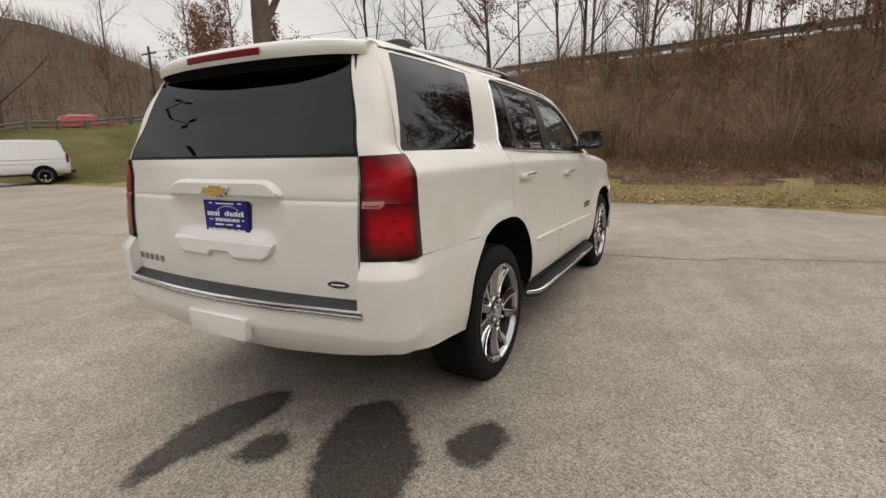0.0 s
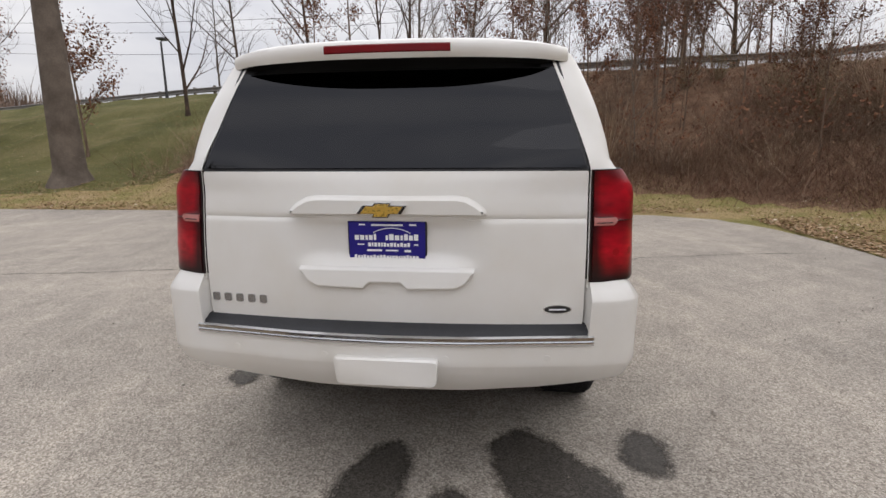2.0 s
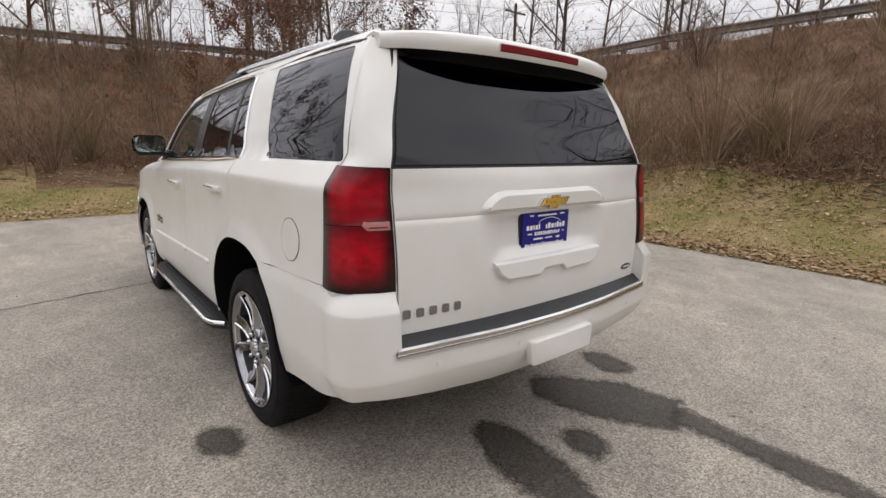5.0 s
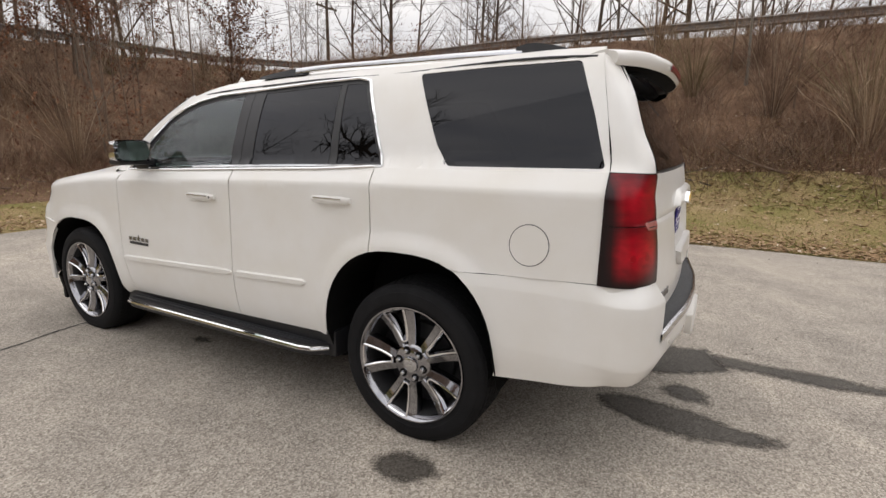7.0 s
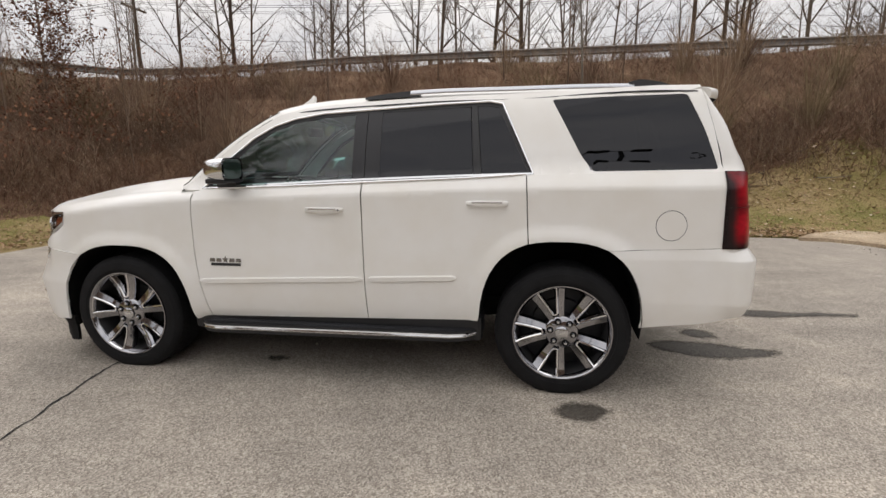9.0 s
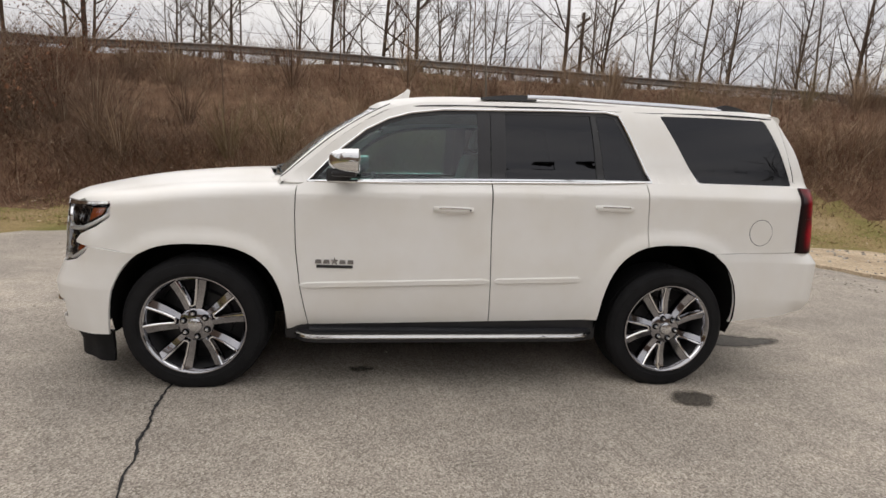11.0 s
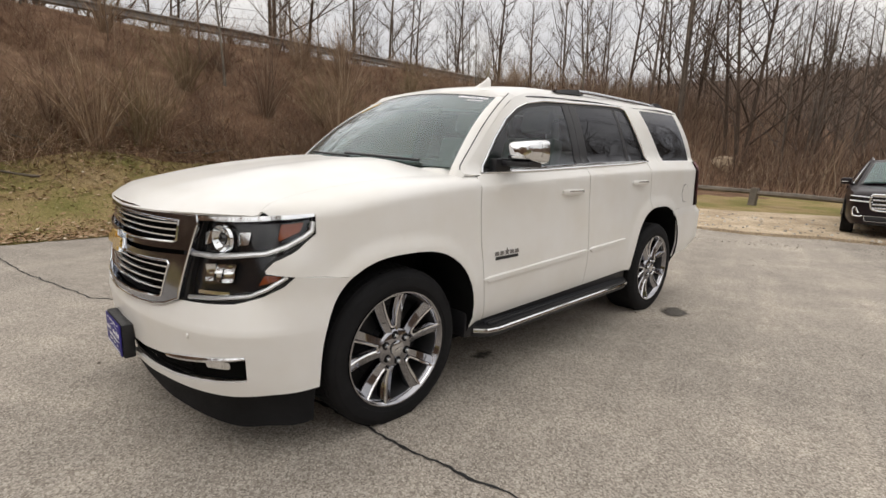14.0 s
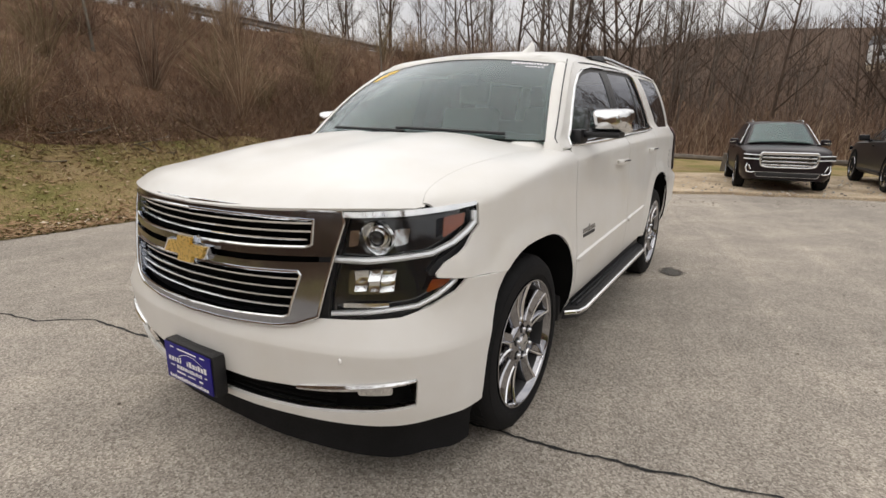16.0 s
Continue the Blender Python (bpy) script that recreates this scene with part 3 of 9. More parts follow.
def build_land():
    xs, ys = spread(-700, 700, -16, 30, 0.45), spread(-700, 700, -22, 30, 0.45)
    gx, gy = np.meshgrid(xs, ys, indexing="ij")
    gz = land(gx, gy)
    g = Geo().grid(np.stack([gx, gy, gz], -1))
    me = bpy.data.meshes.new("ground")
    me.from_pydata(g.v, [], g.f)
    for m in (GRASS, LITTER, HILL, LAWN):
        me.materials.append(m)
    cx = (gx[:-1, :-1] + gx[1:, 1:]) / 2
    cy = (gy[:-1, :-1] + gy[1:, 1:]) / 2
    t, off, over = slope_at(cx, cy)
    wood = (t > (0.27 + 0.07 * step01(13, 8, cx) - 0.15 * step01(4.0, 6.5, cx) * (cy < 2) + 0.05 * step01(-5.5, -8.5, cx)) + 0.04 * soft_noise(cx, cy, 0.5)) & (t < 0.99) & (cy < 11.5 + 3 * soft_noise(cx, cy, 0.2, 5)) & (np.hypot(cx, cy) < 80)
    wood |= (cx < -22) & (cy < 16)
    kind = np.where(np.hypot(cx, cy) > 75, 2, np.where(wood, 1, np.where((cx > 10.5 - 0.25 * (cy - 11)) & (cy > 11.0) | (cy > 26), 3, 0))).ravel()
    me.polygons.foreach_set("material_index", kind.astype(np.int32))
    me.polygons.foreach_set("use_smooth", [True] * len(me.polygons))
    me.update()
    tagged(new("ground", me), "leaf-strewn grass and a wooded earth bank round the lot", "ground", kind="structure")


build_land()


def flat(outline, z, wobble=0.0, seed=0.0, res=0.4, thick=0.05):
    """A flat slab with a slightly ragged outline."""
    pts = dense(outline, res)
    if wobble:
        pts = [(x + wobble * noise.noise((x * 1.3, y * 1.3, seed)) + wobble * 0.5 * noise.noise((x * 5, y * 5, seed)), y + wobble * noise.noise((x * 1.3, y * 1.3, seed + 9)) + wobble * 0.5 * noise.noise((x * 5, y * 5, seed + 9))) for x, y in pts]
    n = len(pts)
    area = sum(a[0] * b[1] - a[1] * b[0] for a, b in zip(pts, pts[1:] + pts[:1]))
    if area < 0:
        pts.reverse()
    g = Geo()
    g.add([(x, y, z) for x, y in pts] + [(x, y, z - thick) for x, y in pts], [tuple(range(n))] + [(i, i + n, (i + 1) % n + n, (i + 1) % n) for i in range(n)])
    return g


solid("parking_lot", flat(LOT, 0.0, 0.10, 2.0), ASPHALT, "worn grey asphalt lot with pale stones showing", "asphalt", kind="structure", smooth=False)
solid("sandy_verge", flat([(-5.9, -5.3), (-6.7, -4.5), (-7.2, -3.2), (-7.7, -1.2), (-8.0, 0.2), (-8.6, 1.5), (-9.35, 4.2), (-11.9, 9), (-16.5, 9), (-14.6, 3), (-13.6, -0.5), (-12.4, -4.5), (-9.4, -6.7), (-7, -6.2)], 0.055, 0.25, 5.0, thick=0.12), SAND, "pale sandy verge with gravel at the lot's edge", "sand", kind="structure", smooth=False)


def ribbon(path, width, z, seed):
    """A crack: a thin ragged strip."""
    rnd = random.Random(seed)
    path = [np.array(p, float) for p in path]
    pts = []
    for a, b in zip(path[:-1], path[1:]):
        n = max(2, int(np.linalg.norm(b - a) / 0.035))
        pts += [a + (b - a) * k / n for k in range(n)]
    pts.append(path[-1])
    rows = []
    for i, p in enumerate(pts):
        d = pts[min(i + 1, len(pts) - 1)] - pts[max(i - 1, 0)]
        s = np.array([-d[1], d[0]]) / (np.linalg.norm(d) + 1e-9)
        p = p + s * (0.018 * noise.noise((i * 0.23, seed, 0)) + rnd.uniform(-0.006, 0.006))
        w = width * (0.35 + 0.65 * abs(noise.noise((i * 0.31, seed, 4)))) * rnd.uniform(0.6, 1.2)
        rows.append([(*(p - s * w), z), (*(p + s * w), z)])
    return Geo().grid(rows)


SEAM = [(2.75, -4.6), (2.6, -3.63), (2.25, -2.3), (2.03, -2.0), (1.96, -1.2), (1.78, -0.1), (1.63, 0.93), (1.59, 1.25), (1.51, 1.6), (1.43, 1.95), (1.33, 2.5), (1.2, 2.95), (1.03, 3.85), (0.85, 4.5), (0.62, 5.9), (0.1, 9.0), (-0.6, 14)]
solid("pavement_crack", ribbon(SEAM, 0.016, 0.004, 7), TAR, "long ragged crack along an asphalt joint", "crack", kind="structure", smooth=False)


def wet_patch(outline, seed):
    """A damp stain: a thin film that thins out raggedly towards its rim."""
    rim = [(x + 0.035 * noise.noise((x * 4, y * 4, seed)), y + 0.035 * noise.noise((x * 4, y * 4, seed + 9))) for x, y in dense(rounded(outline, 0.10, 4), 0.03)]
    cx, cy = sum(p[0] for p in rim) / len(rim), sum(p[1] for p in rim) / len(rim)
    rim = [(x + (x - cx) / (math.hypot(x - cx, y - cy) + 1e-6) * 0.05, y + (y - cy) / (math.hypot(x - cx, y - cy) + 1e-6) * 0.05) for x, y in rim]
    g = sheet(rim, lambda x, y: np.stack([x, y, 0 * x + 0.003 + 0.0002 * seed], -1), 0.0, 0.035)
    ob = solid("wet_patch", g, WET, "dark wet patch of exhaust water on the asphalt", "stain", "wet patches", kind="structure", smooth=False)
    p = np.array(g.v)
    depth = ob.data.attributes.new("depth", "FLOAT", "POINT")
    depth.data.foreach_set("value", np.clip(far_from(rim, p[:, 0], p[:, 1], True) / 0.17, 0, 1).astype(np.float32))
    return ob


for k, line in enumerate((
    [(-3.16, 0.08), (-2.92, 0.25), (-2.52, 0.27), (-2.2, 0.16), (-2.2, -0.02), (-2.35, -0.1), (-2.66, -0.04), (-2.95, -0.02)],
    [(-2.76, -0.13), (-2.5, -0.2), (-2.52, -0.34), (-2.66, -0.38), (-2.78, -0.3)],
    [(-2.90, -0.72), (-2.5, -0.45), (-2.2, -0.38), (-2.0, -0.52), (-2.15, -0.75), (-2.34, -0.92), (-2.74, -1.08)],
    [(-2.34, -1.05), (-2.22, -1.0), (-1.96, -1.1), (-2.02, -1.26), (-2.4, -1.24)],
    [(-2.80, -0.72), (-3.65, -0.78), (-4.2, -0.86), (-4.2, -1.03), (-3.6, -0.96), (-2.75, -1.02)],
    [(-1.42, 1.21), (-1.5, 1.07), (-1.68, 1.05), (-1.77, 1.16), (-1.62, 1.28), (-1.5, 1.28)],
    [(0.62, 0.7), (0.55, 0.64), (0.42, 0.66), (0.45, 0.75), (0.56, 0.76)],
)):
    wet_patch(line, k * 3.0)


# ---- guardrail on the bank ----
def along(line, gap, start=0.0):
    """Places and headings at even steps along a line."""
    out, left = [], start
    for (x0, y0), (x1, y1) in zip(line[:-1], line[1:]):
        d = math.hypot(x1 - x0, y1 - y0)
        while left < d:
            out.append((x0 + (x1 - x0) * left / d, y0 + (y1 - y0) * left / d, math.degrees(math.atan2(y1 - y0, x1 - x0))))
            left += gap
        left -= d
    return out


def guardrail():
    near = [p for p in RAIL if -61 < p[0] < 47]
    run = along(near, 1.9)
    rail = thing("guardrail", "weathered steel guardrail on timber posts above the bank", "guardrail")
    path = []
    for x, y, a in run:
        path.append((x, y, float(land(np.array([x - 0.0]), np.array([y]))[0])))
    top = 5.62
    prof = [(-0.02, -0.16), (0.05, -0.11), (0.0, -0.04), (0.0, 0.04), (0.05, 0.11), (-0.02, 0.16), (-0.035, 0.16), (-0.035, -0.16)]
    rows = []
    for x, y, a in run:
        s = (-math.sin(radians(a)), math.cos(radians(a)))
        rows.append([(x + s[0] * (o + 0.12), y + s[1] * (o + 0.12), top - 0.16 + h) for o, h in prof])
    part("beam", Geo().grid(rows, close_v=True), STEEL, rail, angle=25)
    post = Geo().box((-0.08, -0.08, 4.75), (0.08, 0.08, top - 0.02), 0.015)
    me = mesh_of("post", post, TIMBER)
    for x, y, a in run:
        ob = new("post", me)
        ob.parent = rail
        ob.matrix_basis = pose(x, y, random.Random(int(x * 50)).uniform(-0.03, 0.12), 0, 0, a)


guardrail()

# ---- the white SUV: front along +x, its left side at +y ----
suv = thing("suv", "pearl white full-size SUV with chrome trim, parked on asphalt", "car")
AX, TYRE_R, HUB_Y = 1.470, 0.405, 0.925
belt = pchip([-2.6, -2.33, -1.30, -0.24, 0.30, 0.83, 1.3], [1.352, 1.347, 1.332, 1.298, 1.272, 1.243, 1.222])
low_y = pchip([0.0, 0.05, 0.12, 0.22, 0.33, 0.45, 0.6, 0.75, 0.86, 0.922, 0.932, 1.0], [0.898, 0.932, 0.951, 0.963, 0.969, 0.966, 0.957, 0.950, 0.9465, 0.9445, 0.938, 0.892])
up_y = pchip([0.0, 0.012, 0.1, 0.2, 0.3, 0.4, 0.44, 0.47, 0.5, 0.54], [0.890, 0.866, 0.840, 0.808, 0.772, 0.728, 0.706, 0.683, 0.65, 0.60])
taper = pchip([-2.62, -2.5, -2.33, -2.2, -1.9, -1.55, -1.2, 0, 1.4, 1.65, 1.8, 1.89, 1.965, 2.03, 2.115, 2.3], [0.945, 0.958, 0.974, 0.985, 0.996, 1, 1, 1, 1, 0.994, 0.985, 0.970, 0.943, 0.911, 0.853, 0.72])
low_nose = pchip([1.8, 1.93, 2.02, 2.2], [0, 0.022, 0.055, 0.055])


def side_y(x, z):
    """Half the width of the body at a length and a height."""
    b = belt(x)
    h = (z - 0.36) / (b - 0.36)
    y = np.where(h <= 1, low_y(np.clip(h, 0, 1)), up_y(np.clip(z - b, 0, 0.54)))
    for c, half, top, low in ((1.435, 0.485, 0.872, 0.33), (-1.445, 0.475, 0.952, 0.36)):
        s = ((np.abs(x - c) / half) ** 2.7 + (np.maximum(z - low, 0) / (top - low)) ** 2.7) ** (1 / 2.7)
        y = y + np.where(z < b, 0.020 * (1 - step01(1.02, 1.17, s)), 0)
    return y * np.where(z < b, taper(x), 1 - (1 - taper(x)) * (1 - 0.6 * np.clip((z - b) / 0.42, 0, 1))) + low_nose(x) * (1 - step01(0.84, 1.07, z))


def side(x, z):
    return np.stack([x, side_y(x, z), z], -1)


# plan of the nose: half its width against its length
NOSE_Y = [0, 0.2, 0.4, 0.55, 0.65, 0.73, 0.80, 0.86, 0.90, 0.925, 0.94]
NOSE_X = [2.430, 2.418, 2.385, 2.335, 2.280, 2.215, 2.138, 2.048, 1.95, 1.87, 1.74]
nose_x = pchip(NOSE_Y, NOSE_X)
hood_mid = pchip([0.9, 1.1, 1.23, 1.74, 2.0, 2.15, 2.29, 2.42], [1.300, 1.302, 1.300, 1.250, 1.208, 1.175, 1.135, 1.09])
hood_rim = pchip([0.8, 1.2, 1.5, 1.8, 2.0, 2.2, 2.4], [1.235, 1.208, 1.178, 1.135, 1.108, 1.085, 1.065])
hood_seam = pchip([0.85, 1.05, 1.4, 1.75, 1.92, 2.04, 2.10], [0.815, 0.800, 0.765, 0.745, 0.760, 0.790, 0.812])


def hood_z(x, y):
    a = np.abs(y)
    z = hood_mid(x) - (hood_mid(x) - hood_rim(x)) * (a / 0.86) ** 2.4
    z = z + 0.013 * box01(0.22, 0.52, 0.10, a) * step01(2.3, 1.7, x)
    near = nose_x(np.clip(a, 0, 0.94)) - x
    return z - 0.045 * np.clip(1 - near / 0.14, 0, 1.3) ** 2


def fender(x, v):
    """Up the side, then over the shoulder to the bonnet's edge."""
    zt = hood_rim(x) - 0.055
    y0, ys = side_y(x, np.minimum(v, zt)), hood_seam(x)
    w = np.clip((v - zt) / 0.22, 0, 1)
    yt, c_y, c_z = side_y(x, zt), side_y(x, zt) - 0.016, hood_rim(x) + 0.006
    y = np.where(v <= zt, y0, (1 - w) ** 2 * yt + 2 * w * (1 - w) * c_y + w * w * ys)
    z = np.where(v <= zt, v, (1 - w) ** 2 * zt + 2 * w * (1 - w) * c_z + w * w * hood_z(x, ys))
    return np.stack([x, y, z], -1)


def arch(c, half, top, low, n=26, power=2.7):
    """The outline of a wheel opening, from front to rear."""
    out = []
    for t in np.linspace(0, math.pi, n):
        a, b = math.cos(t), math.sin(t)
        out.append((c + half * math.copysign(abs(a) ** (2 / power), a), low + (top - low) * abs(b) ** (2 / power)))
    return out


FA, RA = arch(1.435, 0.485, 0.872, 0.33), arch(-1.445, 0.475, 0.952, 0.36)
G = 0.003  # half a panel gap


def arch_x(c, half, top, low, z, rear, power=2.7):
    s = ((z - low) / (top - low)) ** (power / 2)
    return c + (-1 if rear else 1) * half * (1 - s * s) ** (1 / power)


def arch_z(c, half, top, low, x, power=2.7):
    a = (abs(x - c) / half) ** (power / 2)
    return low + (top - low) * (1 - a * a) ** (1 / power)


FENDER_Z, QUARTER_Z = 0.800, 0.902
FENDER_X = arch_x(1.435, 0.485, 0.872, 0.33, FENDER_Z, False)
QUARTER_X = arch_x(-1.445, 0.475, 0.952, 0.36, QUARTER_Z, True)
DOOR_Z = arch_z(-1.445, 0.475, 0.952, 0.36, -1.258)


def flare(c, half, top, low, s, n=40):
    return [(c + half * s * math.copysign(abs(math.cos(t)) ** (2 / 2.7), math.cos(t)), low + (top - low) * s * abs(math.sin(t)) ** (2 / 2.7)) for t in np.linspace(0.02, math.pi - 0.02, n)]


FLARES = [flare(1.435, 0.485, 0.872, 0.33, k) for k in (1.02, 1.17)] + [flare(-1.445, 0.475, 0.952, 0.36, k) for k in (1.02, 1.17)]
SHOULDER = [(x, 0.36 + 0.932 * (float(belt(x)) - 0.36)) for x in np.linspace(-2.33, 0.95, 40)]
SHOULDER_LOW = [(x, 0.36 + 0.918 * (float(belt(x)) - 0.36)) for x in np.linspace(-2.33, 0.95, 40)]


def side_panels():
    seam_f = [(0.902, 1.225), (0.907, 1.05), (0.90, 0.86), (0.872, 0.62), (0.83, 0.40)]
    out = []
    top = [(x, float(hood_rim(x)) + 0.165) for x in np.linspace(0.95, 2.10, 16)]
    nosecut = [(2.105, 1.25), (2.06, 1.090), (2.0, 1.068), (1.94, 1.077), (1.900, 1.086), (1.903, 1.000), (1.980, 0.942), (2.078, 0.893), (2.108, 0.860), (2.106, 0.846), (2.06, 0.838), (2.014, 0.833), (FENDER_X + 0.002, FENDER_Z + 0.002)]
    front_arch = [p for p in FA if p[1] > FENDER_Z + 0.004 or p[0] < 1.5]
    poly = top + nosecut + front_arch + [(0.90, 0.385), (0.84, 0.395)] + [(x + G, z) for x, z in reversed(seam_f)] + [(0.90, 1.30)]
    out.append(("front_fender", sheet(poly, fender, 0.012, 0.032, flip=True, creases=FLARES)))
    door = [(x - G, z) for x, z in seam_f]
    belt_line = [(x, float(belt(x)) - 0.004) for x in np.linspace(-0.24, 0.86, 9)]
    out.append(("front_door", sheet([(-0.243 + G, belt_line[0][1])] + belt_line[1:] + door[0:] + [(0.825, 0.397), (-0.268 + G, 0.43), (-0.262 + G, 0.6), (-0.25 + G, 0.96)], side, 0.012, 0.032, flip=True, creases=FLARES + [SHOULDER, SHOULDER_LOW])))
    belt_r = [(x, float(belt(x)) - 0.004) for x in np.linspace(-1.240, -0.246, 9)]
    rear_edge = [p for p in RA if p[0] > -1.258][::-1]
    rear_edge = [(-1.258 + G, DOOR_Z)] + [(x + 0.001, z) for x, z in rear_edge if z > 0.46]
    out.append(("rear_door", sheet([(-1.240 + G, belt_r[0][1]), *belt_r[1:], (-0.246 - G, belt_r[-1][1]), (-0.25 - G, 0.96), (-0.262 - G, 0.6), (-0.268 - G, 0.43), (-0.965, 0.452)] + rear_edge[::-1], side, 0.012, 0.032, flip=True, creases=FLARES + [SHOULDER, SHOULDER_LOW])))
    quarter_arch = [p for p in RA if p[0] < -1.263 and p[1] > QUARTER_Z + 0.006]
    belt_q = [(x, float(belt(x)) - 0.002) for x in np.linspace(-2.318, -1.247, 10)]
    out.append(("quarter_panel", sheet([(-2.318, 0.925), *belt_q, (-1.240 - G, belt_q[-1][1]), (-1.258 - G, DOOR_Z)] + quarter_arch + [(QUARTER_X, QUARTER_Z + 0.003)], side, 0.012, 0.032, flip=True, creases=FLARES + [SHOULDER, SHOULDER_LOW])))
    for name, g in out:
        part(name, g, WHITE, suv)
        part(name, g.mirror(), WHITE, suv)
    # arch liners and lips
    for pts in (FA, RA):
        rows = []
        for x, z in pts:
            yy = float(side_y(np.array(x), np.array(z)))
            rows.append([(x, yy - 0.002, z), (x, yy - 0.05, z - 0.004), (x, 0.60, z + 0.02)])
        g = Geo().grid(rows)
        part("wheel_liner", g, VOID, suv)
        part("wheel_liner", g.mirror(), VOID, suv)


side_panels()

# ---- glass house ----
roof_mid = pchip([0.54, 0.35, 0.15, -0.05, -0.3, -0.8, -1.4, -2.0, -2.26], [1.758, 1.808, 1.836, 1.850, 1.860, 1.876, 1.876, 1.862, 1.850])
DLO_F = [(0.815, 1.258), (0.72, 1.355), (0.64, 1.435), (0.51, 1.548), (0.38, 1.622), (0.25, 1.668), (0.05, 1.702), (-0.165, 1.716), (-0.172, 1.296)]
QUARTER = [(-1.382, 1.768), (-1.75, 1.780), (-2.142, 1.784), (-2.228, 1.57), (-2.296, 1.358), (-1.617, 1.347), (-1.548, 1.44)]


def glasshouse():
    dlo = [(0.845, 1.246), (0.74, 1.365), (0.655, 1.452), (0.52, 1.567), (0.385, 1.642), (0.25, 1.686), (0.05, 1.718), (-0.33, 1.738), (-0.7, 1.758), (-1.01, 1.768), (-1.09, 1.752), (-1.278, 1.336), (-0.9, 1.312), (-0.335, 1.290), (-0.172, 1.282), (0.3, 1.262)]
    top = [(0.36, 1.715), (0.2, 1.755), (0.0, 1.775), (-0.4, 1.80), (-0.9, 1.812), (-1.3, 1.817), (-1.65, 1.832), (-2.0, 1.842), (-2.223, 1.838)]
    front = [(0.985, 1.24), (0.80, 1.405), (0.68, 1.508), (0.535, 1.615)]
    low = [(x, float(belt(x)) - 0.004) for x in np.linspace(-2.318, 0.90, 22)]
    skin = sheet(front + top + [(-2.228, 1.785), (-2.277, 1.57)] + low, side, 0.012, 0.05, holes=(dlo, rounded(QUARTER, 0.02)), flip=True)
    fg = sheet(rounded(DLO_F, 0.012), side, 0.0, 0.06, lift=-0.006, flip=True)
    fix = [(-0.925, 1.328), (-0.90, 1.752), (-0.935, 1.752), (-0.975, 1.331)]
    rg = sheet([(-0.335, 1.303), (-0.33, 1.722), (-0.7, 1.742), (-0.895, 1.750), (-0.922, 1.328)], side, 0.0, 0.06, lift=-0.006, flip=True)
    vg = sheet([(-0.978, 1.331), (-0.938, 1.751), (-1.00, 1.752), (-1.07, 1.738), (-1.258, 1.344)], side, 0.0, 0.06, lift=-0.006, flip=True)
    qg = sheet(rounded([(x, z) for x, z in QUARTER], 0.018), side, 0.0, 0.06, lift=-0.003, flip=True)
    bp = sheet([(-0.165, 1.29), (-0.16, 1.72), (-0.242, 1.728), (-0.244, 1.292)], side, 0.01, 0.05, lift=-0.003, flip=True)
    bp.join(sheet([(-0.248, 1.292), (-0.246, 1.728), (-0.338, 1.736), (-0.342, 1.298)], side, 0.01, 0.05, lift=-0.003, flip=True))
    fr = sheet(dlo, side, 0.006, 0.05, holes=([(0.80, 1.266), (0.72, 1.350), (0.64, 1.428), (0.51, 1.540), (0.38, 1.613), (0.25, 1.659), (0.05, 1.692), (-0.17, 1.707), (-0.34, 1.716), (-0.7, 1.732), (-1.00, 1.742), (-1.065, 1.730), (-1.245, 1.352), (-0.9, 1.334), (-0.335, 1.310), (-0.172, 1.303)],), lift=-0.004, flip=True)
    fx = sheet(fix, side, 0.008, 0.05, lift=-0.004, flip=True)
    rim = [Vector(side(np.array(x), np.array(z))) + Vector((0, 0.004, 0)) for x, z in dense(dlo, 0.06)]
    trim = Geo().tube(rim + [rim[0]], 0.0075, 6, False)
    low_trim = Geo().tube([Vector(side(np.array(x), np.array(belt(x) + 0.004))) + Vector((0, 0.003, 0)) for x in np.linspace(0.84, -1.278, 24)], 0.011, 6)
    for flipped in (False, True):
        one = (lambda g: g.mirror()) if flipped else (lambda g: g)
        part("body_side_frame", one(skin), WHITE, suv)
        part("front_door_glass", one(fg), GLASS, suv, "light tinted front door window")
        part("rear_door_glass", one(rg), PRIVACY, suv, "dark privacy glass")
        part("vent_glass", one(vg), PRIVACY, suv)
        part("quarter_glass", one(qg), PRIVACY, suv, "dark privacy glass")
        part("pillar_cover", one(bp), PILLAR, suv, "satin black pillar cover")
        part("window_seal", one(fr), BLACK, suv)
        part("window_divider", one(fx), BLACK, suv)
        part("window_trim", one(Geo().join(trim).join(low_trim)), CHROME, suv, "thin chrome window surround")


glasshouse()


def roof_z(x, y):
    a = np.abs(y)
    fall = 0.062 - 0.044 * step01(-1.1, -2.1, x)
    return roof_mid(x) - 0.032 * (a / 0.6) ** 2 - fall * np.clip((a - 0.54) / 0.15, 0, 2) ** 2


def ws_low(a):
    return np.stack([1.165 - 0.165 * a * a, 0.800 * a, 1.282 - 0.008 * a * a], -1)


def ws_top(a):
    return np.stack([0.510 - 0.085 * a * a, 0.628 * a, 1.762 - 0.044 * a * a], -1)


def windshield(a, b):
    p = ws_low(a) * (1 - b)[..., None] + ws_top(a) * b[..., None]
    bow = 0.030 * np.sin(np.pi * b)
    return p + np.stack([bow * 0.6, 0 * a, bow], -1)


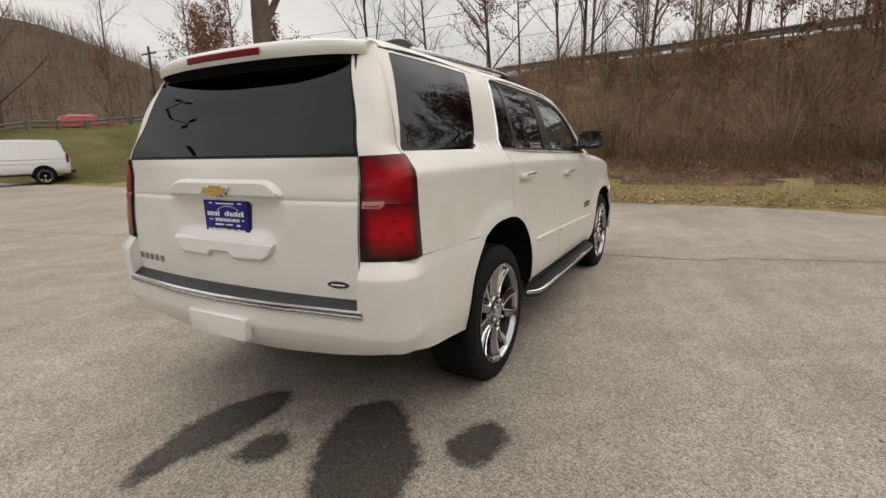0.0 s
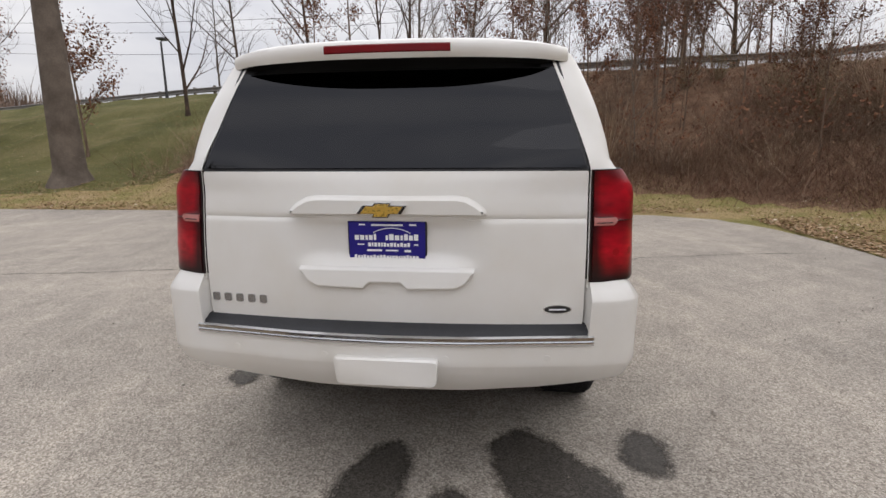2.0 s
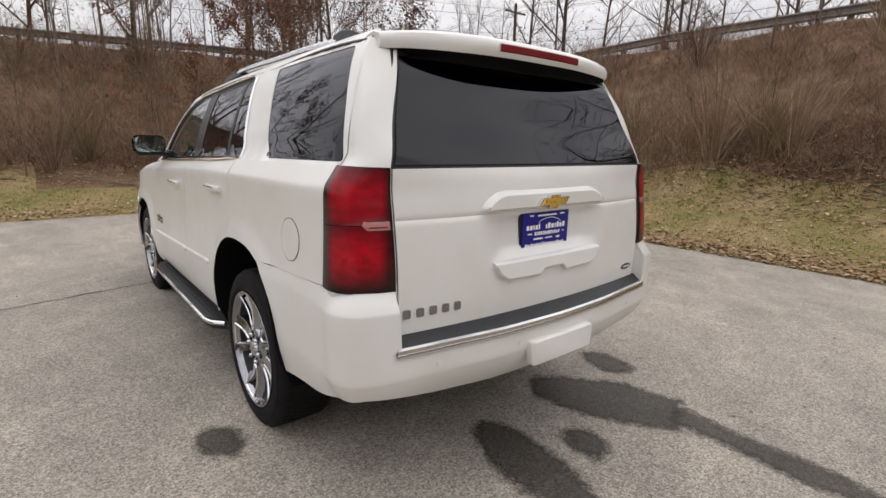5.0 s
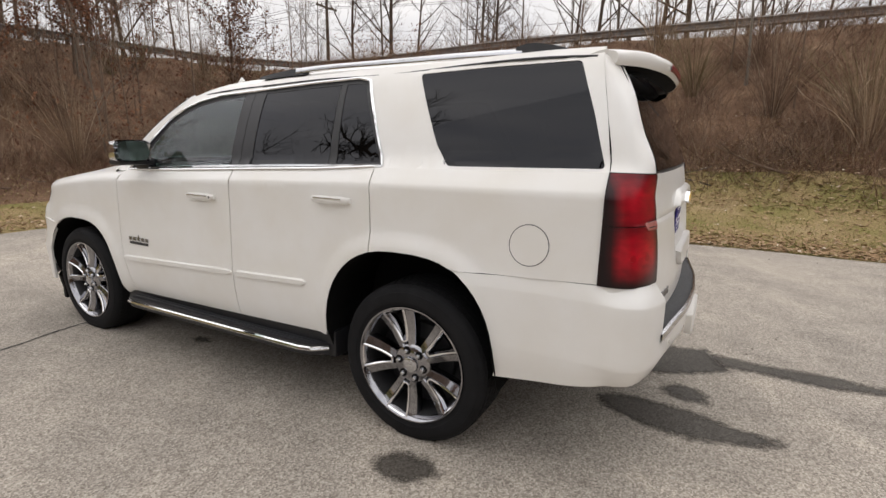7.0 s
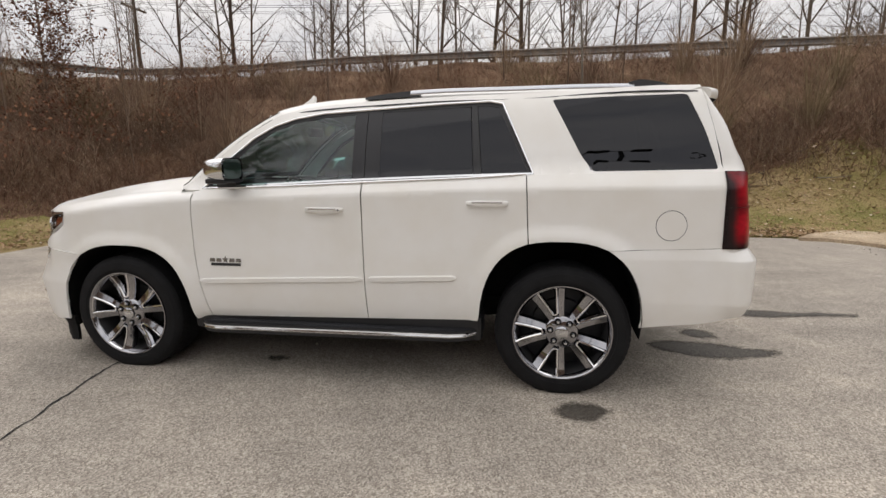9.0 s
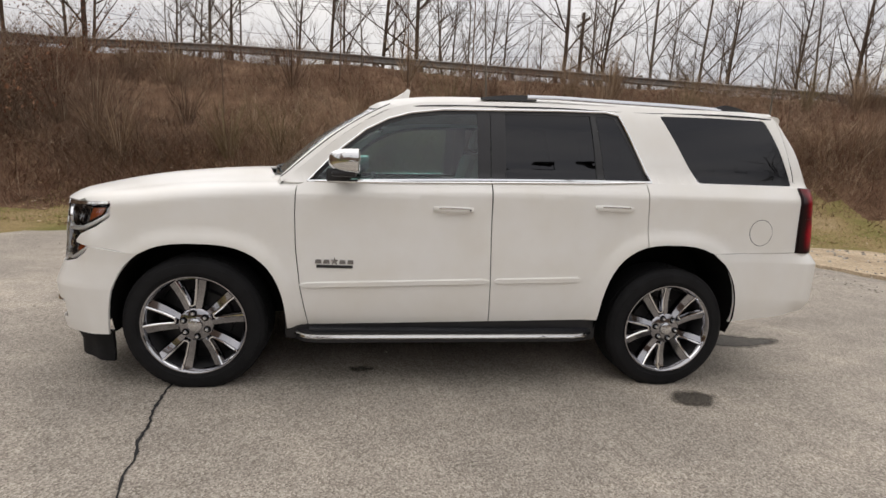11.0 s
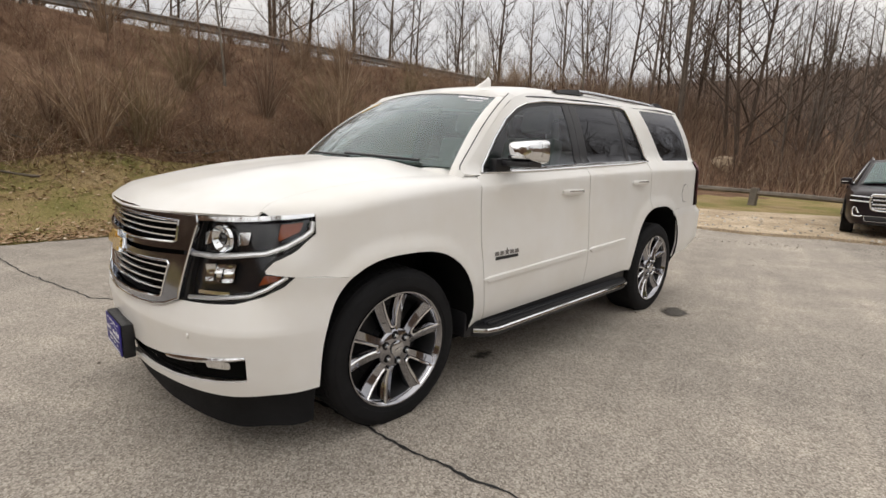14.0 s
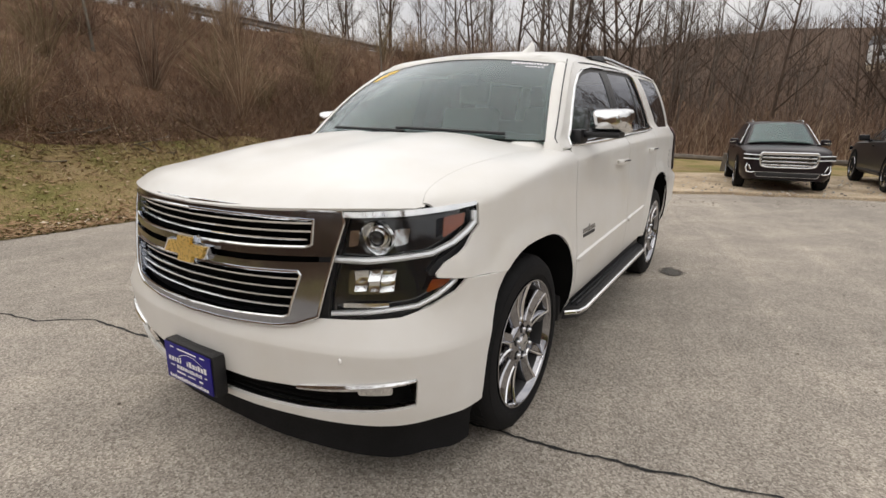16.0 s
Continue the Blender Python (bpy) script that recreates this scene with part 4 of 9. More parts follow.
def top_and_front():
    ys = np.linspace(-1, 1, 37)
    rows = [[], []]
    for a in ys:
        y = 0.695 * a
        e = min(1.0, abs(y) / 0.628)
        x0, z0 = 0.512 - 0.085 * e * e, 1.762 - 0.044 * e * e - 0.10 * max(0, abs(y) - 0.628)
        rows[0].append((x0 + 0.026, y, z0 - 0.012))
        rows[1].append((x0 + 0.016, y, z0 + 0.003))
    for t in np.linspace(0, 1, 30):
        row = []
        for a in ys:
            y = 0.695 * a
            x0 = 0.512 - 0.085 * min(1.0, abs(y) / 0.628) ** 2
            x = x0 + (-2.14 - 0.075 * (1 - (y / 0.695) ** 2) - x0) * t
            row.append((x, y, float(roof_z(np.array(x), np.array(y)))))
        rows.append(row)
    part("roof", Geo().grid(rows), WHITE, suv)
    part("windshield", sheet([(-1, 0), (1, 0), (1, 1), (-1, 1)], windshield, 0.005, 0.09), SCREEN, suv, "green tinted windscreen with a pale film painted for dust and sky sheen")
    edge = sheet([(-1.0, 0.0), (1.0, 0.0), (1.0, 0.995), (-1.0, 0.995)], windshield, 0.006, 0.05, holes=([(-0.972, 0.06), (0.972, 0.06), (0.972, 0.978), (-0.972, 0.978)],), lift=-0.006)
    part("windshield_border", edge, BLACK, suv)
    # front pillars
    b = np.linspace(-0.06, 1.04, 16)
    inner = windshield(np.full(16, 1.0), np.clip(b, 0, 1)) + np.array([0, 0.002, 0.004])
    fx = pchip([1.20, 1.24, 1.405, 1.508, 1.615, 1.715, 1.80], [1.03, 0.985, 0.80, 0.68, 0.535, 0.365, 0.16])
    zs = np.linspace(1.235, 1.725, 16)
    outer = side(fx(zs), zs)
    rows = []
    for p, q in zip(inner, outer):
        mid = (p + q) / 2 + np.array([0.012, 0.016, 0.022])
        rows.append([tuple((1 - t) ** 2 * p + 2 * t * (1 - t) * mid + t * t * q) for t in np.linspace(0, 1, 6)])
    rows.insert(0, [(x + 0.035, y - 0.004, z - 0.070) for x, y, z in rows[0]])
    g = Geo().grid(rows)
    part("front_pillar", g, WHITE, suv)
    part("front_pillar", g.mirror(), WHITE, suv)
    seam = Geo().tube([row[3] for row in rows[1:]], 0.0035, 6)
    part("pillar_seam", seam, BLACK, suv)
    part("pillar_seam", Geo().join(seam).mirror(), BLACK, suv)
    # bonnet
    side_edge = [(x, float(hood_seam(x)) - 0.0012) for x in np.linspace(1.035, 2.10, 22)]
    fy = np.linspace(0.80, -0.80, 41)
    front = [(float(nose_x(abs(y))) - 0.018, y) for y in fy]
    front = [p for p in front if abs(p[1]) <= 0.80]
    rear = [(1.205 - 0.165 * (a / 0.72) ** 2, a) for a in np.linspace(-0.73, 0.73, 15)]
    hood = sheet(side_edge + front + [(x, -y) for x, y in reversed(side_edge)] + rear, lambda x, y: np.stack([x, y, hood_z(x, y)], -1), 0.014, 0.045)
    part("bonnet", hood, WHITE, suv)
    # scuttle under the windscreen, with wiper arms
    rows = []
    for a in np.linspace(-1, 1, 25):
        y = 0.735 * a
        x1 = 1.235 - 0.165 * (y / 0.72) ** 2
        rows.append([(x1, y, 1.255 - 0.03 * a * a), (x1 - 0.04, y, 1.262 - 0.02 * a * a), (x1 - 0.14, y, 1.262 - 0.01 * a * a)])
    part("scuttle", Geo().grid(rows), BLACK, suv)
    rows = []
    for y in np.linspace(0.66, 0.86, 10):
        x1 = 1.235 - 0.165 * (y / 0.72) ** 2
        drop = 0.008 + 0.45 * max(0, y - 0.75)
        rows.append([(x1 + 0.03, y, float(hood_z(np.array(x1 + 0.03), np.array(y))) - 0.002 - drop), (x1 - 0.03, y, 1.272 - drop), (x1 - 0.10, y, 1.276 - drop), (x1 - 0.20, y, 1.276 - drop)])
    g = Geo().grid(rows)
    part("cowl_corner", g, WHITE, suv)
    part("cowl_corner", g.mirror(), WHITE, suv)
    for y0, y1 in ((0.62, -0.02), (0.05, -0.58)):
        pts = []
        for t in np.linspace(0, 1, 9):
            a = (y0 + (y1 - y0) * t) / 0.80
            pts.append(Vector(windshield(np.array([a]), np.array([0.030 + 0.030 * t]))[0]) + Vector((0.012, 0, 0.010)))
        arm = [Vector((1.17 - 0.16 * (y0 / 0.72) ** 2, y0, 1.278)), Vector((1.12 - 0.15 * (y0 / 0.72) ** 2, y0 - 0.12, 1.310)), pts[4]]
        part("wiper", Geo().tube(pts, 0.008, 6).tube(arm, [0.012, 0.010, 0.006], 6), BLACK, suv)


top_and_front()

# ---- tail ----
rear_mid = pchip([0.44, 0.60, 0.75, 0.85, 0.96, 1.16, 1.30, 1.345, 1.36, 1.50, 1.70, 1.82], [2.60, 2.60, 2.597, 2.60, 2.598, 2.578, 2.552, 2.535, 2.527, 2.452, 2.330, 2.262])


def rear_x(y, z):
    a = np.abs(y)
    x = rear_mid(z) - (0.052 - 0.046 * step01(1.24, 1.42, z)) * (a / 0.76) ** 2.2
    x = x - 0.046 * box01(-0.32, 0.32, 0.10, y) * step01(0.940, 1.03, z) * (1 - step01(1.130, 1.172, z))
    return -(x - 0.006 * np.exp(-(((z - 1.163) / 0.005) ** 2)))


def gate(y, z):
    return np.stack([rear_x(y, z), y, z], -1)


corner_x = pchip([0.86, 0.93, 1.347, 1.57, 1.785, 1.86], [-2.318, -2.318, -2.318, -2.278, -2.228, -2.21])
corner_y = pchip([0.86, 1.347, 1.40, 1.72, 1.86], [0.756, 0.756, 0.743, 0.640, 0.595])


def corner(w, z):
    """Round the rear corner: 0 on the side, 1 at the tailgate."""
    ax, by = corner_x(z), corner_y(z)
    ay, bx = side_y(ax, z), rear_x(by, z)
    kx, ky = bx + 0.042, ay + 0.014
    k = 0.86
    c1x, c1y, c2x, c2y = ax + (kx - ax) * k, ay + (ky - ay) * k, bx + (kx - bx) * k, by + (ky - by) * k
    x = (1 - w) ** 3 * ax + 3 * w * (1 - w) ** 2 * c1x + 3 * w * w * (1 - w) * c2x + w**3 * bx
    y = (1 - w) ** 3 * ay + 3 * w * (1 - w) ** 2 * c1y + 3 * w * w * (1 - w) * c2y + w**3 * by
    return np.stack([x, y, z], -1)


def boss(poly, surf, steps):
    """A raised shape on the tail: rings of (inset, lift) from its outline, then a face."""
    p = np.array(poly, float)
    d = np.roll(p, -1, 0) - np.roll(p, 1, 0)
    turn = np.sign(np.sum(p[:, 0] * np.roll(p[:, 1], -1) - np.roll(p[:, 0], -1) * p[:, 1]))
    inward = np.stack([-d[:, 1], d[:, 0]], 1) * turn / np.linalg.norm(d, axis=1)[:, None]
    rings = []
    for inset, lift in steps:
        q = p + inward * inset
        rings.append(surf(q[:, 0], q[:, 1]) - np.array([lift, 0, 0]))
    g = Geo().grid(rings, close_v=True)
    return g.add(rings[-1], [tuple(range(len(p)))])


def tail():
    cz = np.concatenate([np.linspace(0.90, 1.34, 10), np.linspace(1.352, 1.80, 14)])
    g = Geo().grid([[tuple(p) for p in corner(np.linspace(0, 1, 14), np.full(14, z))] for z in cz])
    part("rear_pillar", g, WHITE, suv)
    part("rear_pillar", Geo().join(g).mirror(), WHITE, suv)
    gate_low = rounded([(-0.749, 0.77), (-0.745, 0.744), (0.745, 0.744), (0.749, 0.77), (0.751, 1.341), (-0.751, 1.341)], 0.01)
    part("tailgate", sheet(gate_low, gate, 0.02, 0.016, flip=True, creases=[[(-0.755, z), (0.755, z)] for z in (1.157, 1.163, 1.169)]), WHITE, suv)
    # the raised bar with the emblem, and the grip ledge under the plate
    bar = [(0.370, 1.172), (0.388, 1.176), (0.392, 1.186), (0.382, 1.204), (0.355, 1.226), (0.315, 1.246), (0.275, 1.253), (-0.275, 1.253), (-0.315, 1.246), (-0.355, 1.226), (-0.382, 1.204), (-0.392, 1.186), (-0.388, 1.176), (-0.370, 1.172)]
    part("emblem_bar", boss(bar, gate, ((0.0, -0.004), (0.004, 0.008), (0.012, 0.019), (0.020, 0.024))), WHITE, suv)
    ledge = [(0.345, 0.974), (0.338, 0.945), (0.315, 0.915), (0.275, 0.893), (0.088, 0.889), (0.060, 0.914), (-0.060, 0.914), (-0.088, 0.889), (-0.275, 0.893), (-0.315, 0.915), (-0.338, 0.945), (-0.345, 0.974)]
    part("grip_ledge", boss(ledge, gate, ((0.0, -0.004), (0.002, 0.013), (0.006, 0.020), (0.011, 0.022))), WHITE, suv)
    glass = [(-0.742, 1.353), (0.742, 1.353), (0.691, 1.53), (0.632, 1.735), (-0.632, 1.735), (-0.691, 1.53)]
    part("rear_glass", sheet(glass, gate, 0.0, 0.06, lift=0.002, flip=True), PRIVACY, suv, "dark privacy rear window")
    part("rear_glass_frame", sheet([(-0.755, 1.343), (0.755, 1.343), (0.703, 1.54), (0.642, 1.80), (-0.642, 1.80), (-0.703, 1.54)], gate, 0.02, 0.09, lift=-0.004, flip=True), BLACK, suv)
    # spoiler over the glass
    lip = lambda y: -2.482 + 0.205 * (abs(y) / 0.684) ** 3.2  # noqa: E731
    rows, rows2 = [], []
    for a in np.linspace(-1, 1, 45):
        y = 0.684 * a
        x, d = lip(y), 0.014 * abs(a) ** 2.5
        xr = -2.143 - 0.075 * (1 - min(1, abs(a)) ** 2)
        zr = float(roof_z(np.array(xr), np.array(min(abs(y), 0.69))))
        rows.append([(xr, y, zr + 0.002), (x * 0.45 + xr * 0.55, y, 1.852 - d * 1.5 - 0.012 * a * a), (x + 0.045, y, 1.840 - d * 1.3), (x + 0.010, y, 1.828 - d * 1.2), (x, y, 1.812 - d), (x + 0.002, y, 1.780 - d * 0.5), (x + 0.014, y, 1.766 - d * 0.4)])
        rows2.append([(x + 0.014, y * 0.995, 1.768 - d * 0.4), (x + 0.06, y * 0.985, 1.752 - d * 0.3), (x * 0.5 - 1.15, y * 0.96, 1.730)])
    shell = Geo().grid(rows)
    for k in (0, -1):
        ring = rows[k] + rows2[k][1:]
        c = tuple(np.mean(np.array(ring), 0))
        n = len(ring)
        shell.add(ring + [c], [(i, (i + 1) % n, n) for i in range(n)])
    part("spoiler", shell, WHITE, suv)
    part("spoiler_underside", Geo().grid(rows2), VOID, suv)
    brake = [[(lip(y) - o, y, z - 0.014 * (abs(y) / 0.7) ** 2.5) for o, z in ((0.0, 1.816), (0.005, 1.812), (0.005, 1.789), (0.0, 1.785))] for y in np.linspace(-0.245, 0.245, 21)]
    part("high_brake_light", Geo().grid(brake), RED, suv, "narrow red brake light strip")
    # tail lights
    for flipped in (False, True):
        one = (lambda g: g.mirror()) if flipped else (lambda g: g)
        housing = one(sheet([(0.0, 0.922), (0.990, 0.922), (0.990, 1.345), (0.0, 1.345)], corner, 0.02, 0.035, lift=0.007, flip=False))
        light = part("tail_light", housing, SMOKE, suv, "red tail light with a smoked black outer edge")
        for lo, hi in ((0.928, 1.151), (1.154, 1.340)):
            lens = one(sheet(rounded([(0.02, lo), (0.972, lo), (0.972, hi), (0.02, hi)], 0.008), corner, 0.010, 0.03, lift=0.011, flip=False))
            part("red_lens", lens, TAILRED, light, "red lens, smoked outside, painted brighter where its bulbs sit")
        # two flat spots of brighter red paint the bulbs' glow; nothing shines here
        for w, z in ((0.50, 1.035), (0.74, 1.035)):
            spot = one(sheet([(w + 0.045 * math.cos(t), z + 0.014 * math.sin(t)) for t in np.linspace(0, 2 * math.pi, 17)[:-1]], corner, 0.003, 0.02, lift=0.0118, flip=False))
            part("bulb_lens", spot, GLOWRED, light, "brighter red spot painted for a bulb's glow")
        arrow = [(0.72, 1.153), (0.77, 1.170), (0.965, 1.170), (0.965, 1.136), (0.77, 1.136)]
        bar = part("reverse_lens", one(sheet(arrow, corner, 0.006, 0.03, lift=0.0138, flip=False)), PINKLENS, light, "pale arrow-shaped reversing lens")
        for w0, w1 in ((0.785, 0.945),):
            cell = one(sheet([(w0, 1.144), (w1, 1.144), (w1, 1.162), (w0, 1.162)], corner, 0.002, 0.03, lift=0.0148, flip=False))
            part("lens_cell", cell, SMOKE, bar)

tail()

# ---- bumpers ----
def plan_curve(pts):
    """A curve through plan points by length; gives x and y at a length, and the length at a y."""
    pts = np.array(pts, float)
    s = np.r_[0, np.cumsum(np.hypot(*np.diff(pts, axis=0).T))]
    fx, fy = pchip(s, pts[:, 0]), pchip(s, pts[:, 1])
    return fx, fy, s


def wrap(pts, offset, fade=None):
    """A surface round a bumper: length along the plan (0 in the middle, + to the left), and height."""
    fx, fy, s = plan_curve(pts)

    def surf(u, z):
        a = np.abs(u)
        x, y = fx(a), fy(a)
        e = 1e-3
        tx, ty = fx(a + e) - fx(a - e), fy(a + e) - fy(a - e)
        n = np.hypot(tx, ty) + 1e-12
        nx, ny = ty / n, -tx / n
        if pts[0][0] < 0:
            nx, ny = -nx, -ny
        ny = ny * step01(0.0, 0.2, a)
        o = offset(z) * (1.0 if fade is None else fade(x))
        return np.stack([x + nx * o, (y + ny * o) * np.sign(u + 1e-12), z + 0 * u], -1)

    def length_at(y=None, x=None):
        t = np.linspace(0, s[-1], 800)
        if x is None:
            return float(np.interp(y, fy(t)[: np.argmax(fy(t)) + 1], t[: np.argmax(fy(t)) + 1]))
        xs = np.abs(fx(t))
        return float(np.interp(-abs(x), -xs, t))

    return surf, s[-1], length_at


REAR_PLAN = [(-2.668, 0), (-2.655, 0.3), (-2.617, 0.6), (-2.590, 0.785), (-2.568, 0.872), (-2.525, 0.938), (-2.450, 0.9635), (-2.32, 0.9560), (-2.15, 0.953), (-1.95, 0.961), (-1.82, 0.979), (-1.62, 0.985)]
def bends(zs, offs):
    return lambda z: np.interp(z, zs, offs)


rear_off = bends([0.40, 0.45, 0.50, 0.545, 0.595, 0.605, 0.69, 0.80, 0.852, 0.860, 0.935], [-0.13, -0.095, -0.055, -0.024, -0.002, 0.001, 0.002, 0.004, 0.004, 0.002, -0.052])
rear_surf, rear_len, rear_at = wrap(REAR_PLAN, rear_off, lambda x: 1 - 0.75 * step01(-2.46, -2.25, x))
FRONT_PLAN = [(2.452, 0), (2.440, 0.25), (2.402, 0.48), (2.335, 0.69), (2.24, 0.840), (2.13, 0.918), (2.0, 0.963), (1.90, 0.979), (1.82, 0.985), (1.70, 0.988)]
front_off = bends([0.24, 0.30, 0.38, 0.46, 0.54, 0.592, 0.602, 0.64, 0.70, 0.74, 0.83], [-0.07, -0.04, -0.024, -0.015, -0.007, -0.001, -0.001, -0.016, -0.038, -0.053, -0.05])
front_surf, front_len, front_at = wrap(FRONT_PLAN, front_off, lambda x: 1 - 0.62 * step01(2.16, 2.0, x))


def mirror_poly(half):
    """A closed outline from its left half, given from the middle's top round to the middle's bottom."""
    return half + [(-u, z) for u, z in reversed(half) if u > 1e-6]


def bumpers():
    a = rear_at(0.763)
    half = [(0, 0.688), (a - 0.02, 0.692), (a, 0.70), (a + 0.005, 0.80), (a + 0.012, 0.925), (a + 0.04, 0.932), (rear_at(x=-2.49), 0.925), (rear_at(x=-2.318), 0.9232), (rear_at(x=QUARTER_X), QUARTER_Z + 0.0012)] + [(rear_at(x=x), z) for x, z in RA if x < -1.6 and 0.43 < z < QUARTER_Z - 0.008] + [(rear_at(x=-1.91), 0.445), (rear_at(x=-2.2), 0.478), (rear_at(x=-2.4), 0.515), (rear_at(0.88), 0.530), (rear_at(0.6), 0.482), (rear_at(0.3), 0.462), (0, 0.460)]
    part("rear_bumper", sheet(mirror_poly(half), rear_surf, 0.010, 0.03, flip=True, creases=[[(-rear_len * 0.99, z), (rear_len * 0.99, z)] for z in (0.50, 0.545, 0.595, 0.605, 0.852, 0.860)]), WHITE, suv)
    # step pad: a ribbed dark sheet sloping from the tailgate to the lip, with a chrome strip
    rows, strip = [], []
    for y in np.linspace(-0.785, 0.785, 49):
        p = rear_surf(np.array([math.copysign(rear_at(abs(y)), y)]), np.array([0.70]))[0]
        gx = float(rear_x(np.array(y), np.array(0.79)))
        rows.append([(gx + 0.030, y, 0.758), (gx - 0.006, y, 0.752), (p[0] + 0.022, y, 0.731), (p[0] + 0.004, y, 0.722), (p[0] - 0.002, y, 0.710), (p[0] + 0.002, y, 0.687)])
        strip.append([(p[0] + 0.004, y, 0.7235), (p[0] - 0.007, y, 0.718), (p[0] - 0.009, y, 0.708), (p[0] - 0.005, y, 0.703), (p[0] - 0.008, y, 0.698), (p[0] - 0.008, y, 0.688), (p[0] - 0.002, y, 0.683)])
    pad = part("step_pad", Geo().grid(rows), PAD, suv, "dark textured bumper step pad", angle=50)
    part("chrome_strip", Geo().grid(strip), SATIN, pad, "bright strip along the pad")
    # the bumper's inner faces beside the tailgate
    for sgn in (1, -1):
        rows = []
        for z in np.linspace(0.694, 0.93, 14):
            p = rear_surf(np.array([sgn * (a + 0.003 + 0.03 * (z - 0.69))]), np.array([z]))[0]
            rows.append([(p[0] + 0.001, p[1], z), (p[0] + 0.018, p[1] + sgn * 0.002, z), (float(rear_x(np.array(0.75), np.array(z))) + 0.020, sgn * 0.7515, z)])
        part("bumper_return", Geo().grid(rows if sgn > 0 else [r[::-1] for r in rows]), WHITE, suv)
    # tow hitch cover
    plate = rounded([(-0.215, 0.636), (0.20, 0.636), (0.185, 0.522), (-0.205, 0.522)], 0.02)
    face = [(-0.0075 + y * 0.955, 0.579 + (z - 0.579) * 0.88) for y, z in plate]
    cover = Geo().grid([[(-2.655, y, z), (-2.684, y, z), (-2.693, fy, fz)] for (y, z), (fy, fz) in zip(plate, face)], close_u=True)
    part("hitch_cover", cover.add([(-2.693, y, z) for y, z in face], [tuple(range(len(face)))]), WHITE, suv, angle=30)
    for y in (-0.62, -0.24, 0.24, 0.62):
        p = rear_surf(np.array([math.copysign(rear_at(abs(y)), y)]), np.array([0.635]))[0]
        part("parking_sensor", Geo().lathe([(0.0, -0.004), (0.011, -0.003), (0.012, 0.004), (0.0, 0.004)], 14, False).moved(Matrix.Translation(p) @ pose(0, 0, 0, 0, 0, 90)), WHITE, suv)

    # front bumper with the lower opening cut out
    half = [(0, 0.665), (front_at(0.40), 0.668), (front_at(0.52), 0.685), (front_at(0.585), 0.705), (front_at(0.72), 0.712), (front_at(0.84), 0.722), (front_at(x=2.14), 0.748), (front_at(x=2.06), 0.790), (front_at(x=2.015), 0.831), (front_at(x=FENDER_X), FENDER_Z)] + [(front_at(x=x), z) for x, z in FA[::-1] if x > 1.6 and 0.36 < z < FENDER_Z - 0.01] + [(front_at(x=1.925), 0.335), (front_at(0.92), 0.328), (front_at(0.6), 0.318), (0, 0.310)]
    hole = [(0, 0.430), (front_at(0.3), 0.434), (front_at(0.55), 0.452), (front_at(0.82), 0.498), (front_at(0.872), 0.503), (front_at(0.872), 0.400), (front_at(0.78), 0.385), (front_at(0.5), 0.352), (0, 0.338)]
    part("front_bumper", sheet(mirror_poly(half), front_surf, 0.014, 0.028, holes=(mirror_poly(hole),), creases=[[(-front_len * 0.99, z), (front_len * 0.99, z)] for z in (0.592, 0.602, 0.64, 0.70)]), WHITE, suv)
    back = sheet(mirror_poly([(0, 0.46), (front_at(0.84), 0.53), (front_at(0.88), 0.38), (front_at(0.5), 0.33), (0, 0.32)]), front_surf, 0.01, 0.08, lift=-0.055)
    intake = part("lower_intake", back, VOID, suv, "black lower air intake")
    for z in (0.358, 0.382, 0.406):
        part("intake_slat", Geo().tube([tuple(front_surf(np.array([u]), np.array([z + 0.03 * (abs(u) / 0.9) ** 2]))[0] - np.array([0.035, 0, 0])) for u in np.linspace(-0.62, 0.62, 21)], 0.005, 6), VOID, intake)
    for sgn in (1, -1):
        bar = []
        for k in np.linspace(0, 1, 12):
            y = 0.50 + 0.37 * k
            p = front_surf(np.array([sgn * front_at(y)]), np.array([0.448 + 0.058 * k]))[0]
            bar.append(tuple(p))
        part("fog_trim", Geo().tube(bar, [0.004 + 0.011 * math.sin(math.pi * min(1, 0.15 + 0.75 * k)) for k in np.linspace(0, 1, 12)], 8), CHROME, suv, "chrome bar over the fog lamp")
        lamp = sheet(rounded([(sgn * front_at(0.70), 0.424), (sgn * front_at(0.81), 0.432), (sgn * front_at(0.81), 0.466), (sgn * front_at(0.70), 0.452)], 0.014), front_surf, 0.015, 0.03, lift=-0.030)
        part("fog_lamp", lamp, CHROME, suv, "clear fog lamp")
        p = front_surf(np.array([sgn * front_at(0.66)]), np.array([0.575]))[0]
        part("parking_sensor", Geo().lathe([(0.0, -0.004), (0.011, -0.003), (0.012, 0.004), (0.0, 0.004)], 14, False).moved(Matrix.Translation(p) @ pose(0, 0, 0, 0, 0, 60 * sgn)), WHITE, suv)
    dam = sheet(mirror_poly([(0, 0.32), (front_at(0.6), 0.326), (front_at(x=1.925), 0.342), (front_at(x=1.935), 0.155), (front_at(0.8), 0.145), (0, 0.17)]), front_surf, 0.02, 0.06, lift=-0.035)
    part("air_dam", dam, TYRE, suv, "black plastic air dam")


bumpers()

